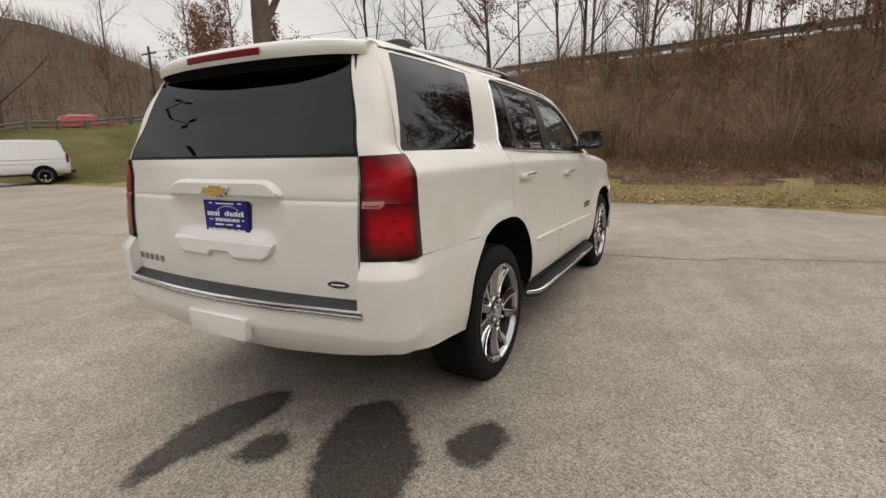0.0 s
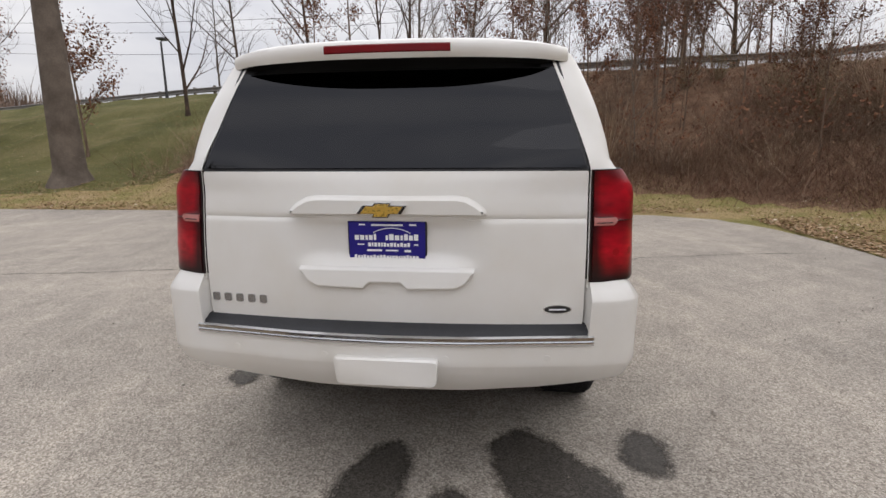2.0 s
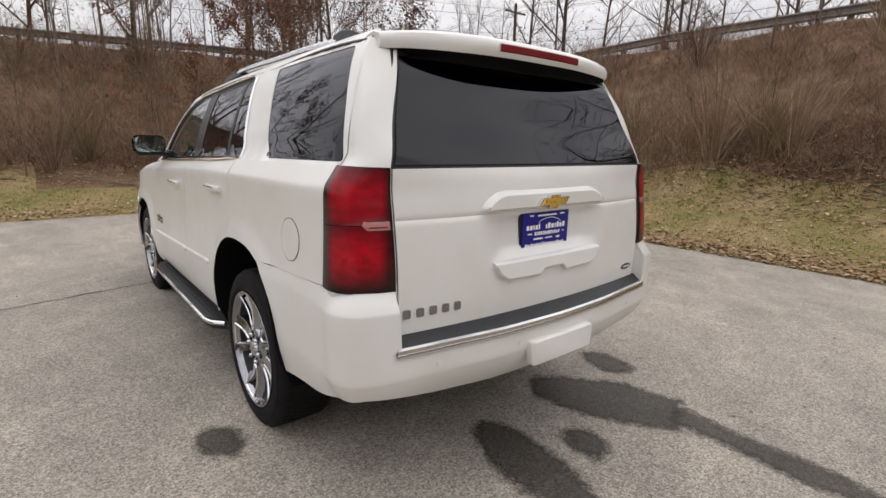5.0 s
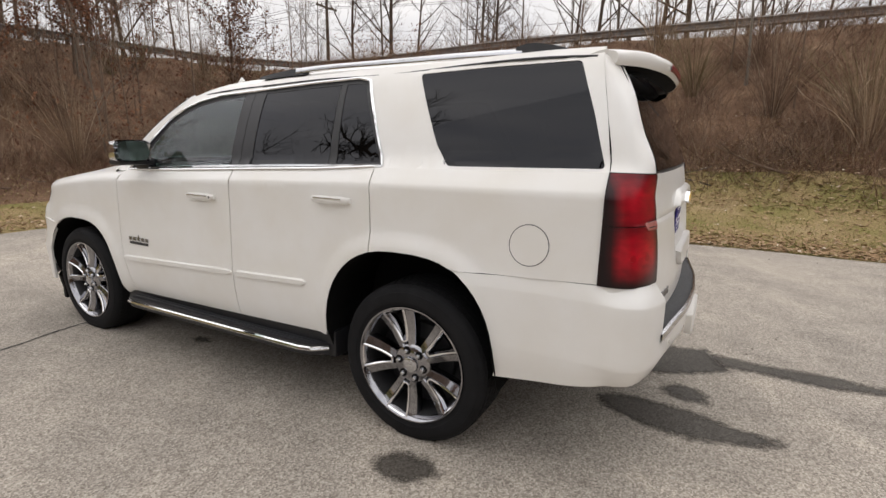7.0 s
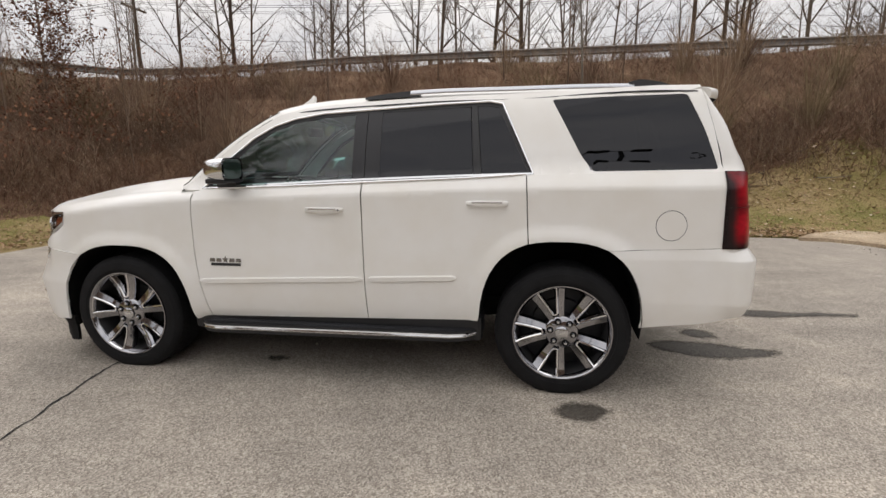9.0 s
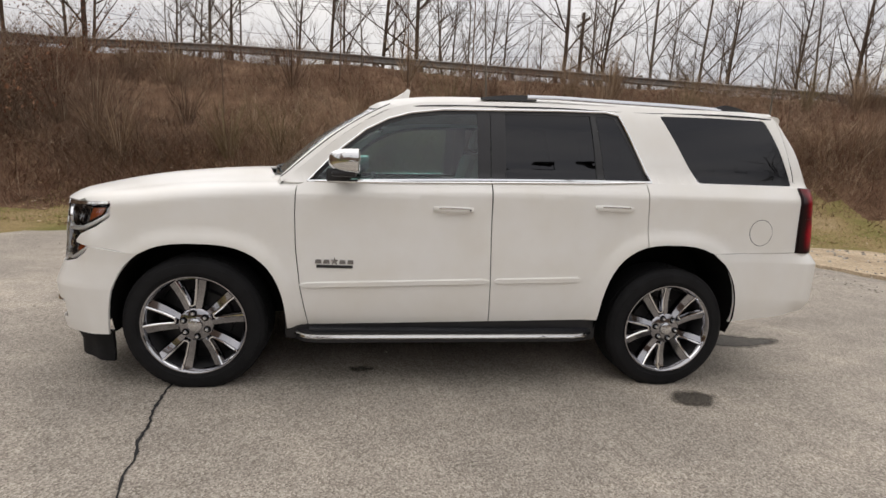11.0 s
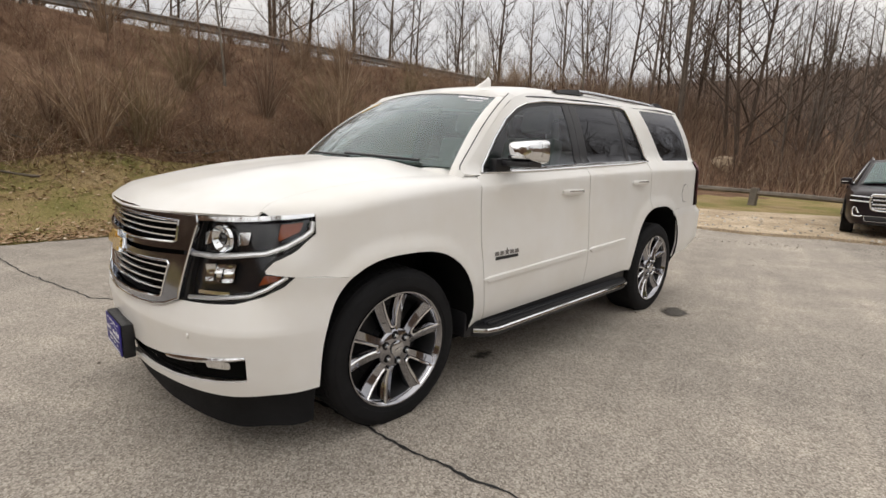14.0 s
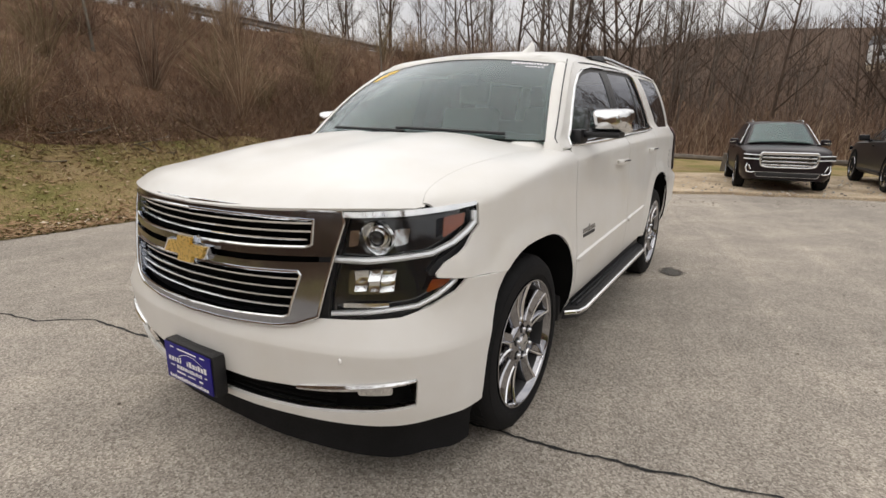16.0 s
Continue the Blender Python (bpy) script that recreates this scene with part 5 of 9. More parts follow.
# ---- nose: grille and headlights ----
# two plans of the nose, at the foot of the headlights and at their top; heights between them blend
LOW_PLAN = [(2.441, 0), (2.43, 0.2), (2.398, 0.4), (2.350, 0.55), (2.302, 0.65), (2.258, 0.73), (2.205, 0.80), (2.14, 0.868), (2.09, 0.905), (2.01, 0.936), (1.83, 0.955)]
TOP_PLAN = [(2.395, 0), (2.382, 0.2), (2.348, 0.4), (2.298, 0.55), (2.248, 0.65), (2.188, 0.73), (2.112, 0.80), (2.028, 0.855), (1.962, 0.887), (1.885, 0.912), (1.74, 0.932)]
NOSE_S = [0, 0.2, 0.402, 0.56, 0.672, 0.765, 0.852, 0.946, 1.012, 1.092, 1.25]
nose_lx, nose_ly = pchip(NOSE_S, [p[0] for p in LOW_PLAN]), pchip(NOSE_S, [p[1] for p in LOW_PLAN])
nose_tx, nose_ty = pchip(NOSE_S, [p[0] for p in TOP_PLAN]), pchip(NOSE_S, [p[1] for p in TOP_PLAN])
lean = pchip([0.60, 0.72, 0.90, 1.07, 1.12], [-0.12, 0.0, 0.42, 1.0, 1.35])


def nose_surf(u, z):
    a, k = np.abs(u), lean(z)
    x = nose_lx(a) * (1 - k) + nose_tx(a) * k
    y = nose_ly(a) * (1 - k) + nose_ty(a) * k
    return np.stack([x, y * np.sign(u + 1e-12), z + 0 * u], -1)


def nose_at(y, z=0.88):
    t = np.linspace(0, 1.25, 500)
    return float(np.interp(y, nose_surf(t, np.full(500, z))[:, 1], t))


def nose_from(x, z):
    t = np.linspace(0, 1.25, 500)
    return float(np.interp(-x, -nose_surf(t, np.full(500, z))[:, 0], t))


def half_light():
    """The headlight's outline on the nose: along its top, round the notch, and back along its foot."""
    out = [(nose_at(y, z), z) for y, z in ((0.640, 1.052), (0.78, 1.060))]
    out += [(nose_from(x, z), z) for x, z in ((2.0, 1.068), (1.905, 1.079), (1.908, 1.005), (1.984, 0.947), (2.083, 0.897), (2.114, 0.864), (2.111, 0.850), (2.06, 0.842), (2.018, 0.836), (2.06, 0.797), (2.12, 0.760), (2.165, 0.738))]
    return out + [(nose_at(y, z), z) for y, z in ((0.72, 0.716), (0.598, 0.705), (0.602, 0.80))]


def nose():
    outline = half_light()
    skin = mirror_poly([(0, 1.06), (nose_at(0.60, 1.06), 1.06), (nose_from(2.0, 1.075), 1.075), (nose_from(1.89, 1.085), 1.085), (nose_from(1.89, 0.99), 0.99), (nose_from(1.96, 0.935), 0.935), (nose_from(2.06, 0.885), 0.885), (nose_from(2.0, 0.84), 0.84), (nose_from(2.06, 0.75), 0.75), (nose_at(0.80, 0.70), 0.70), (nose_at(0.55, 0.67), 0.67), (0, 0.64)])
    mouth = mirror_poly([(0, 1.04), (nose_at(0.55), 1.04), (nose_at(0.56), 0.86), (nose_at(0.49), 0.70), (0, 0.675)])
    part("nose_panel", sheet(skin, nose_surf, 0.04, 0.04, lift=-0.024, holes=(mouth, outline, [(-a, b) for a, b in outline])), BLACK, suv)
    # grille: one chrome frame with three openings, black mesh behind, bright slats
    u = nose_at
    frame_out = mirror_poly([(0, 1.068), (u(0.3), 1.066), (u(0.5), 1.066), (u(0.625), 1.064), (u(0.635), 1.03), (u(0.60), 0.85), (u(0.575), 0.715), (u(0.50), 0.682), (u(0.42), 0.668), (u(0.2), 0.657), (0, 0.654)])
    up = mirror_poly([(0, 1.036), (u(0.3), 1.036), (u(0.545), 1.034), (u(0.545), 0.955), (u(0.525), 0.946), (u(0.3), 0.935), (0, 0.930)])
    slot = mirror_poly([(0, 0.900), (u(0.3), 0.904), (u(0.612), 0.918), (u(0.610), 0.900), (u(0.3), 0.882), (0, 0.878)])
    low = mirror_poly([(0, 0.850), (u(0.3), 0.853), (u(0.505), 0.862), (u(0.515), 0.852), (u(0.478), 0.712), (u(0.46), 0.702), (u(0.2), 0.688), (0, 0.685)])
    grille = part("grille", sheet(frame_out, nose_surf, 0.03, 0.04, holes=(up, slot, low), lift=0.006), GRILLECHROME, suv, "chrome grille frame", angle=30)
    part("grille_mesh", sheet(mirror_poly([(0, 1.045), (u(0.60), 1.04), (u(0.55), 0.70), (0, 0.67)]), nose_surf, 0.01, 0.06, lift=-0.060), VOID, grille, "black grille backing")
    for ring in (frame_out, up, low):
        rim = [Vector(nose_surf(np.array([a]), np.array([b]))[0]) + Vector((0.006, 0, 0)) for a, b in dense(ring, 0.06)]
        part("grille_rim", Geo().tube(rim + [rim[0]], 0.0055, 6, False), CHROME, grille, "bright bevelled rim")
    for k, (z0, y1) in enumerate(((1.012, 0.535), (0.985, 0.532), (0.958, 0.522), (0.824, 0.497), (0.792, 0.490), (0.760, 0.482), (0.728, 0.474))):
        rows = []
        for y in np.linspace(-y1, y1, 33):
            w = math.copysign(nose_at(abs(y)), y)
            dz = 0.010 * (y / y1) ** 2
            p = [nose_surf(np.array([w]), np.array([z0 + dz + h]))[0] + np.array([o, 0, 0]) for h, o in ((0.004, -0.034), (0.0065, -0.012), (0.003, -0.003), (-0.004, -0.006), (-0.0075, -0.034))]
            rows.append([tuple(q) for q in p])
        part("grille_bar", Geo().grid(rows, close_v=True), CHROME, grille, angle=50)
    # emblem: a plain gold cross shape with a chrome rim
    shape = [(-0.155, -0.02), (-0.115, 0.033), (-0.052, 0.033), (-0.040, 0.062), (0.062, 0.062), (0.048, 0.033), (0.155, 0.033), (0.118, -0.02), (0.052, -0.02), (0.040, -0.05), (-0.062, -0.05), (-0.050, -0.02)]
    for grow, depth, m, nm in ((1.0, 0.030, CHROME, "emblem"), (0.86, 0.037, GOLD, "emblem_face")):
        n = len(shape)
        pts = [(y * grow, 0.880 + z * grow) for y, z in shape]
        g = Geo().add([(2.412 + depth, y, z) for y, z in pts] + [(2.39, y, z) for y, z in pts], [tuple(range(n))] + [(i, i + n, (i + 1) % n + n, (i + 1) % n) for i in range(n)])
        if nm == "emblem":
            emblem = part(nm, g, m, suv, "gold emblem with a chrome rim", angle=20)
        else:
            part(nm, g, m, emblem, angle=20)
    for sgn in (1, -1):
        edge = [(sgn * a, b) for a, b in outline]
        flip = False
        head = part("headlight", sheet(edge, nose_surf, 0.012, 0.03, lift=-0.050, flip=flip), GLOSSBLACK, suv, "black-backed headlight with chrome reflectors")
        spot = lambda p: (sgn * (nose_at(p[1], p[2]) if p[0] == "y" else nose_from(p[1], p[2])), p[2])  # noqa: E731
        for pts, r, m, deep in (
            ([("y", 0.612, 0.905), ("y", 0.70, 0.902), ("y", 0.755, 0.908), ("x", 2.10, 0.922), ("x", 2.03, 0.950), ("x", 1.965, 0.986), ("x", 1.932, 1.010), ("x", 1.922, 1.048)], 0.0125, BRIGHTSATIN, 0.016),
            ([("y", 0.610, 0.722), ("y", 0.72, 0.732), ("x", 2.165, 0.752), ("x", 2.11, 0.782), ("x", 2.065, 0.812), ("x", 2.04, 0.828)], 0.0095, BRIGHTSATIN, 0.013),
        ):
            at = [spot(p) for p in pts]
            fine = []
            for (a0, b0), (a1, b1) in zip(at[:-1], at[1:]):
                fine += [(a0 + (a1 - a0) * k / 5, b0 + (b1 - b0) * k / 5) for k in range(5)]
            fine.append(at[-1])
            line = [tuple(nose_surf(np.array([a]), np.array([b]))[0] - np.array([deep, sgn * deep * 0.6, 0])) for a, b in fine]
            part("light_bar", Geo().tube(line, r, 8), m, head, "bright bar in the headlight")
        brow = [(sgn * a, b) for a, b in ((nose_at(0.628, 1.062), 1.062), (nose_at(0.78, 1.068), 1.068), (nose_from(2.0, 1.077), 1.077), (nose_from(1.904, 1.082), 1.082), (nose_from(1.905, 1.070), 1.070), (nose_from(2.0, 1.060), 1.060), (nose_at(0.78, 1.048), 1.048), (nose_at(0.632, 1.044), 1.044))]
        part("chrome_brow", sheet(brow, nose_surf, 0.02, 0.03, lift=0.006, flip=flip), CHROME, head, "chrome strip over the headlight")
        bowl = nose_surf(np.array([sgn * nose_at(0.715, 0.975)]), np.array([0.975]))[0]
        turn = Matrix.Translation(Vector(bowl) + Vector((-0.030, -0.010 * sgn, 0))) @ pose(0, 0, 0, 0, 0, -90 + sgn * 16)
        part("reflector", Geo().lathe([(0.0, -0.02), (0.03, -0.018), (0.046, -0.002), (0.056, 0.016), (0.060, 0.004), (0.0, -0.03)], 28, False).moved(turn), CHROME, head, "round chrome reflector")
        part("projector", Geo().lathe([(0.0, 0.022), (0.014, 0.018), (0.024, 0.004), (0.028, -0.012), (0.0, -0.015)], 24, False).moved(turn), GLOSSBLACK, head, "dark projector lens")
        part("projector_ring", Geo().lathe([(0.026, 0.006), (0.031, 0.004), (0.032, -0.008), (0.027, -0.006)], 28).moved(turn), CHROME, head)
        for a0, a1, b0, b1 in ((0.645, 0.672, 0.946, 1.005), (0.765, 0.80, 0.950, 1.010)):
            wing = rounded([spot(("y", a0, b0)), spot(("y", a1, b0 + 0.008)), spot(("y", a1, b1)), spot(("y", a0, b1 - 0.004))], 0.006)
            part("reflector_wing", sheet(wing, nose_surf, 0.006, 0.02, lift=-0.034, flip=flip), CHROME, head)
        # low beam: a square of pillow-shaped mirror cells over a dark edge
        back = rounded([spot(("y", 0.652, 0.788)), spot(("y", 0.772, 0.794)), spot(("y", 0.776, 0.880)), spot(("y", 0.652, 0.870))], 0.008)
        low_lamp = part("low_reflector", sheet(back, nose_surf, 0.004, 0.03, lift=-0.030, flip=flip), DARKCHROME, head, "square reflector of mirror cells")
        ua, ub = nose_at(0.660, 0.83), nose_at(0.766, 0.83)
        rnd = random.Random(12)
        for i in range(3):
            cells = Geo()
            for j in range(2):
                tip, tilt = rnd.uniform(-0.012, 0.012), rnd.uniform(-0.012, 0.016)
                rows = []
                for a in np.linspace(0, 1, 5):
                    row = []
                    for b in np.linspace(0, 1, 5):
                        uu, vv = ua + (ub - ua) * (i + 0.01 + 0.98 * a) / 3, 0.797 + 0.070 * (j + 0.01 + 0.98 * b) / 2 + 0.004 * a
                        deep = 0.026 + 0.005 * (1 - (2 * a - 1) ** 2) * (1 - (2 * b - 1) ** 2) + tip * (a - 0.5) + tilt * (b - 0.5)
                        row.append(tuple(nose_surf(np.array([sgn * uu]), np.array([vv]))[0] - np.array([deep, 0, 0])))
                    rows.append(row)
                cells.grid(rows)
            part("mirror_cell", cells, CHROME, low_lamp)
        strip = rounded([spot(("y", 0.64, 0.741)), spot(("y", 0.77, 0.748)), spot(("y", 0.77, 0.762)), spot(("y", 0.64, 0.757))], 0.004)
        part("lamp_strip", sheet(strip, nose_surf, 0.006, 0.03, lift=-0.026, flip=flip), CHROME, head)
        for pts in ([("x", 2.05, 0.972), ("x", 1.965, 1.012), ("x", 1.945, 1.05), ("x", 2.03, 1.042)], [("x", 2.135, 0.795), ("x", 2.075, 0.815), ("x", 2.045, 0.833), ("x", 2.11, 0.838)]):
            part("side_marker", sheet(rounded([spot(p) for p in pts], 0.008), nose_surf, 0.006, 0.03, lift=-0.016, flip=flip), AMBER, head, "amber side marker")
        part("headlight_cover", sheet(edge, nose_surf, 0.0, 0.04, lift=0.001, flip=flip), LENS, head, "clear headlight cover")
    # number plate on a black holder
    holder = part("front_plate_holder", Geo().box((2.43, -0.162, 0.335), (2.482, 0.162, 0.503), 0.010), BLACK, suv)
    plate_at(holder, 2.484, 0.420, 1)


def bars_flat(items, x, facing, depth=0.0012):
    """Small flat printed bars on a plate that faces along x."""
    g = Geo()
    for y0, z0, y1, z1 in items:
        q = [(y0, z0), (y1, z0), (y1, z1), (y0, z1)]
        if facing < 0:
            q = [(-y, z) for y, z in q][::-1]
        g.add([(x + facing * depth, y, z) for y, z in q], [(0, 1, 2, 3)])
    return g


def plate_at(parent, x, z, facing):
    """A blue dealer plate: a printed car outline, and its words as plain bars."""
    w, h = 0.152, 0.077
    p = part("dealer_plate", Geo().box((min(x, x + facing * 0.004), -w, z - h), (max(x, x + facing * 0.004), w, z + h), 0.0015), BLUE, parent, "blue dealer plate with white print")
    rnd = random.Random(5)
    items = []
    for a, b, lo, hi in ((-0.128, -0.030, 0.004, 0.028), (-0.004, 0.128, 0.004, 0.028), (-0.075, 0.098, -0.022, -0.006), (-0.132, 0.132, -0.070, -0.055)):
        step = (hi - lo) * 0.95
        y = a
        while y < b - step * 0.5:
            wide = step * rnd.choice((0.42, 0.66, 0.74, 0.78))
            items.append((y, lo, y + wide, lo + (hi - lo) * rnd.choice((1.0, 0.8, 0.8))))
            y += wide + step * 0.2
    items += [(-0.11, 0.062, -0.085, 0.068), (-0.06, 0.060, 0.065, 0.067), (0.09, 0.062, 0.118, 0.068), (-0.118, -0.016, -0.09, -0.011), (0.108, -0.016, 0.125, -0.011), (-0.08, -0.041, -0.02, -0.033), (-0.005, -0.040, 0.045, -0.034), (0.07, -0.043, 0.095, -0.034)]
    part("print", bars_flat([(a, z + b, c, z + d) for a, b, c, d in items], x + facing * 0.0045, facing), PRINT, p, smooth=False)
    arc = []
    for k in range(13):
        t = k / 12
        arc.append((-0.055 + 0.15 * t, z + 0.032 + 0.020 * math.sin(math.pi * t) ** 0.8))
    g = Geo()
    for (a, b), (c, d) in zip(arc[:-1], arc[1:]):
        q = [(a, b - 0.0016), (c, d - 0.0016), (c, d + 0.0016), (a, b + 0.0016)]
        if facing < 0:
            q = [(-y, zz) for y, zz in q][::-1]
        g.add([(x + facing * 0.0058, y, zz) for y, zz in q], [(0, 1, 2, 3)])
    part("print_line", g, PRINT, p, smooth=False)


nose()

# ---- wheels ----
def wheel(at, mirror=False, spin=0.0):
    m = Matrix.Translation(at) @ (pose(0, 0, 0, 0, 0, 180) if mirror else Matrix.Identity(4)) @ pose(0, 0, 0, 0, spin, 0)
    prof = [(0.280, -0.13), (0.30, -0.142), (0.345, -0.145), (0.386, -0.130), (0.400, -0.108), (0.404, -0.06), (0.404, 0.06), (0.400, 0.108), (0.387, 0.130), (0.366, 0.139), (0.3655, 0.1415), (0.345, 0.146), (0.318, 0.145), (0.3175, 0.1425), (0.300, 0.138), (0.284, 0.126)]

    def pressed(g):
        """The tyre flattened where it carries the car."""
        g.v = [(x, y, z if z > 0.012 else 0.001 + 0.4 * max(0.0, z)) for x, y, z in g.v]
        return g

    hub = part("wheel", pressed(Geo().lathe(prof, 96).moved(m @ Matrix.Translation((0, -0.115, 0)))), TYRE, suv, "chrome wheel with a low-profile black tyre")
    # tread blocks round the tyre
    tread = Geo()
    for row, y0 in enumerate((-0.092, -0.055, -0.018, 0.018, 0.055, 0.092)):
        for k in range(64):
            a = 2 * math.pi * (k + 0.5 * (row % 2)) / 64
            d, w, hh = 0.030, 0.015, 0.0055
            mm = pose(0, 0, 0, 0, math.degrees(a), 0)
            blk = []
            for s, t, r in ((-1, -1, 0), (1, -1, 0), (1, 1, 0), (-1, 1, 0), (-1, -1, 1), (1, -1, 1), (1, 1, 1), (-1, 1, 1)):
                rr = (0.400 if row in (0, 5) else 0.402) - 0.002 + r * hh
                blk.append(tuple(mm @ Vector((s * d / 2, y0 - 0.115 + t * w, rr))))
            tread.add(blk, [(4, 5, 6, 7), (0, 1, 5, 4), (1, 2, 6, 5), (2, 3, 7, 6), (3, 0, 4, 7)])
    part("tread", pressed(tread.moved(m)), TYRE, hub, smooth=False)
    rim = Geo().lathe([(0.296, 0.022), (0.294, 0.028), (0.287, 0.028), (0.277, 0.016), (0.270, -0.002), (0.281, -0.004), (0.288, 0.0)], 72)
    part("rim", rim.moved(m), RIM, hub, "bright chrome rim")
    # barrel and brake are coloured dark for the shade that fills the wheel
    part("rim_barrel", Geo().lathe([(0.272, -0.002), (0.263, -0.03), (0.256, -0.12), (0.261, -0.22), (0.276, -0.24), (0.279, -0.1)], 72).moved(m), RIMSHADE, hub)
    part("brake_drum", Geo().lathe([(0.0, -0.10), (0.18, -0.10), (0.185, -0.13), (0.262, -0.14), (0.262, -0.20), (0.0, -0.20)], 40, False).moved(m), RIMSHADE, hub)
    for k in range(5):
        for off in (-1, 1):
            mm = m @ pose(0, 0, 0, 0, 72 * k, 0)
            rows = []
            for t in np.linspace(0, 1, 8):
                r = 0.088 + 0.190 * t
                w = 0.0235 + 0.0075 * t
                sh = off * r * math.tan(radians(16.4 + 0.8 * t))
                y = 0.002 + 0.016 * t ** 2 - 0.010 * math.sin(math.pi * t)
                i, o = -off, off  # the side towards its twin is bevelled bright
                rows.append([(sh + i * w * 1.25, y - 0.050, r), (sh + i * w * 1.2, y - 0.026, r), (sh + i * w * 0.62, y - 0.004, r), (sh + i * w * 0.50, y, r), (sh + o * w * 0.80, y - 0.011, r), (sh + o * w, y - 0.020, r), (sh + o * w * 1.05, y - 0.050, r)])
            if off < 0:
                rows = [row[::-1] for row in rows]
            part("spoke", Geo().grid(rows).moved(mm), RIM, hub, angle=28)
    for k in range(5):
        mm = m @ pose(0, 0, 0, 0, 72 * k, 0)
        arm = []
        for t in np.linspace(1, 0.16, 7):
            rr = 0.088 + 0.190 * t
            w = 0.0235 + 0.0075 * t
            arm.append((rr * math.tan(radians(16.4 + 0.8 * t)) - w * 0.85, 0.000 + 0.016 * t ** 2 - 0.010 * math.sin(math.pi * t), rr))
        path = [(-a, b, c) for a, b, c in arm] + [(0, arm[-1][1], 0.114)] + arm[::-1]
        end = math.atan2(arm[0][0], arm[0][2])
        far = math.hypot(arm[0][0], arm[0][2])
        path += [(far * math.sin(a), arm[0][1], far * math.cos(a)) for a in np.linspace(end, -end, 7)[1:]]
        part("spoke_edge", Geo().tube(path, 0.0072, 6).moved(mm), BRIGHTRIM, hub, "bright edge inside a pair of spokes")
    part("hub_disc", Geo().lathe([(0.0, 0.004), (0.088, 0.003), (0.100, -0.006), (0.106, -0.022), (0.104, -0.09), (0.0, -0.09)], 40, False).moved(m), RIM, hub)
    part("centre_cap", Geo().lathe([(0.0, 0.022), (0.026, 0.020), (0.038, 0.015), (0.041, 0.003), (0.0, 0.003)], 32, False).moved(m), SATIN, hub, "satin centre cap")
    cap = Geo().add([tuple(p) for p in [(-0.02, 0.0235, -0.004), (-0.006, 0.0235, -0.004), (-0.006, 0.0235, -0.008), (0.006, 0.0235, -0.008), (0.006, 0.0235, -0.004), (0.02, 0.0235, -0.004), (0.02, 0.0235, 0.004), (0.006, 0.0235, 0.004), (0.006, 0.0235, 0.008), (-0.006, 0.0235, 0.008), (-0.006, 0.0235, 0.004), (-0.02, 0.0235, 0.004)]], [tuple(reversed(range(12)))])
    part("cap_emblem", cap.moved(m), CHROME, hub)
    for k in range(6):
        a = radians(60 * k + 30)
        spot = m @ Matrix.Translation((0.070 * math.cos(a), 0.003, 0.070 * math.sin(a)))
        nut = part("lug_nut", Geo().lathe([(0.0, 0.020), (0.008, 0.018), (0.0115, 0.012), (0.012, 0.001), (0.0, 0.001)], 12, False).moved(spot), SATIN, hub)
        # flat black disc that paints the shaded recess round the nut
        part("nut_pocket", Geo().lathe([(0.0, 0.0012), (0.0205, 0.0012), (0.0215, -0.002), (0.0, -0.002)], 18, False).moved(spot), VOID, nut)


wheel((AX, HUB_Y, 0.384), False, 8)
wheel((-AX, HUB_Y, 0.391), False, 20)
wheel((AX, -HUB_Y, 0.384), True, 31)
wheel((-AX, -HUB_Y, 0.391), True, 50)


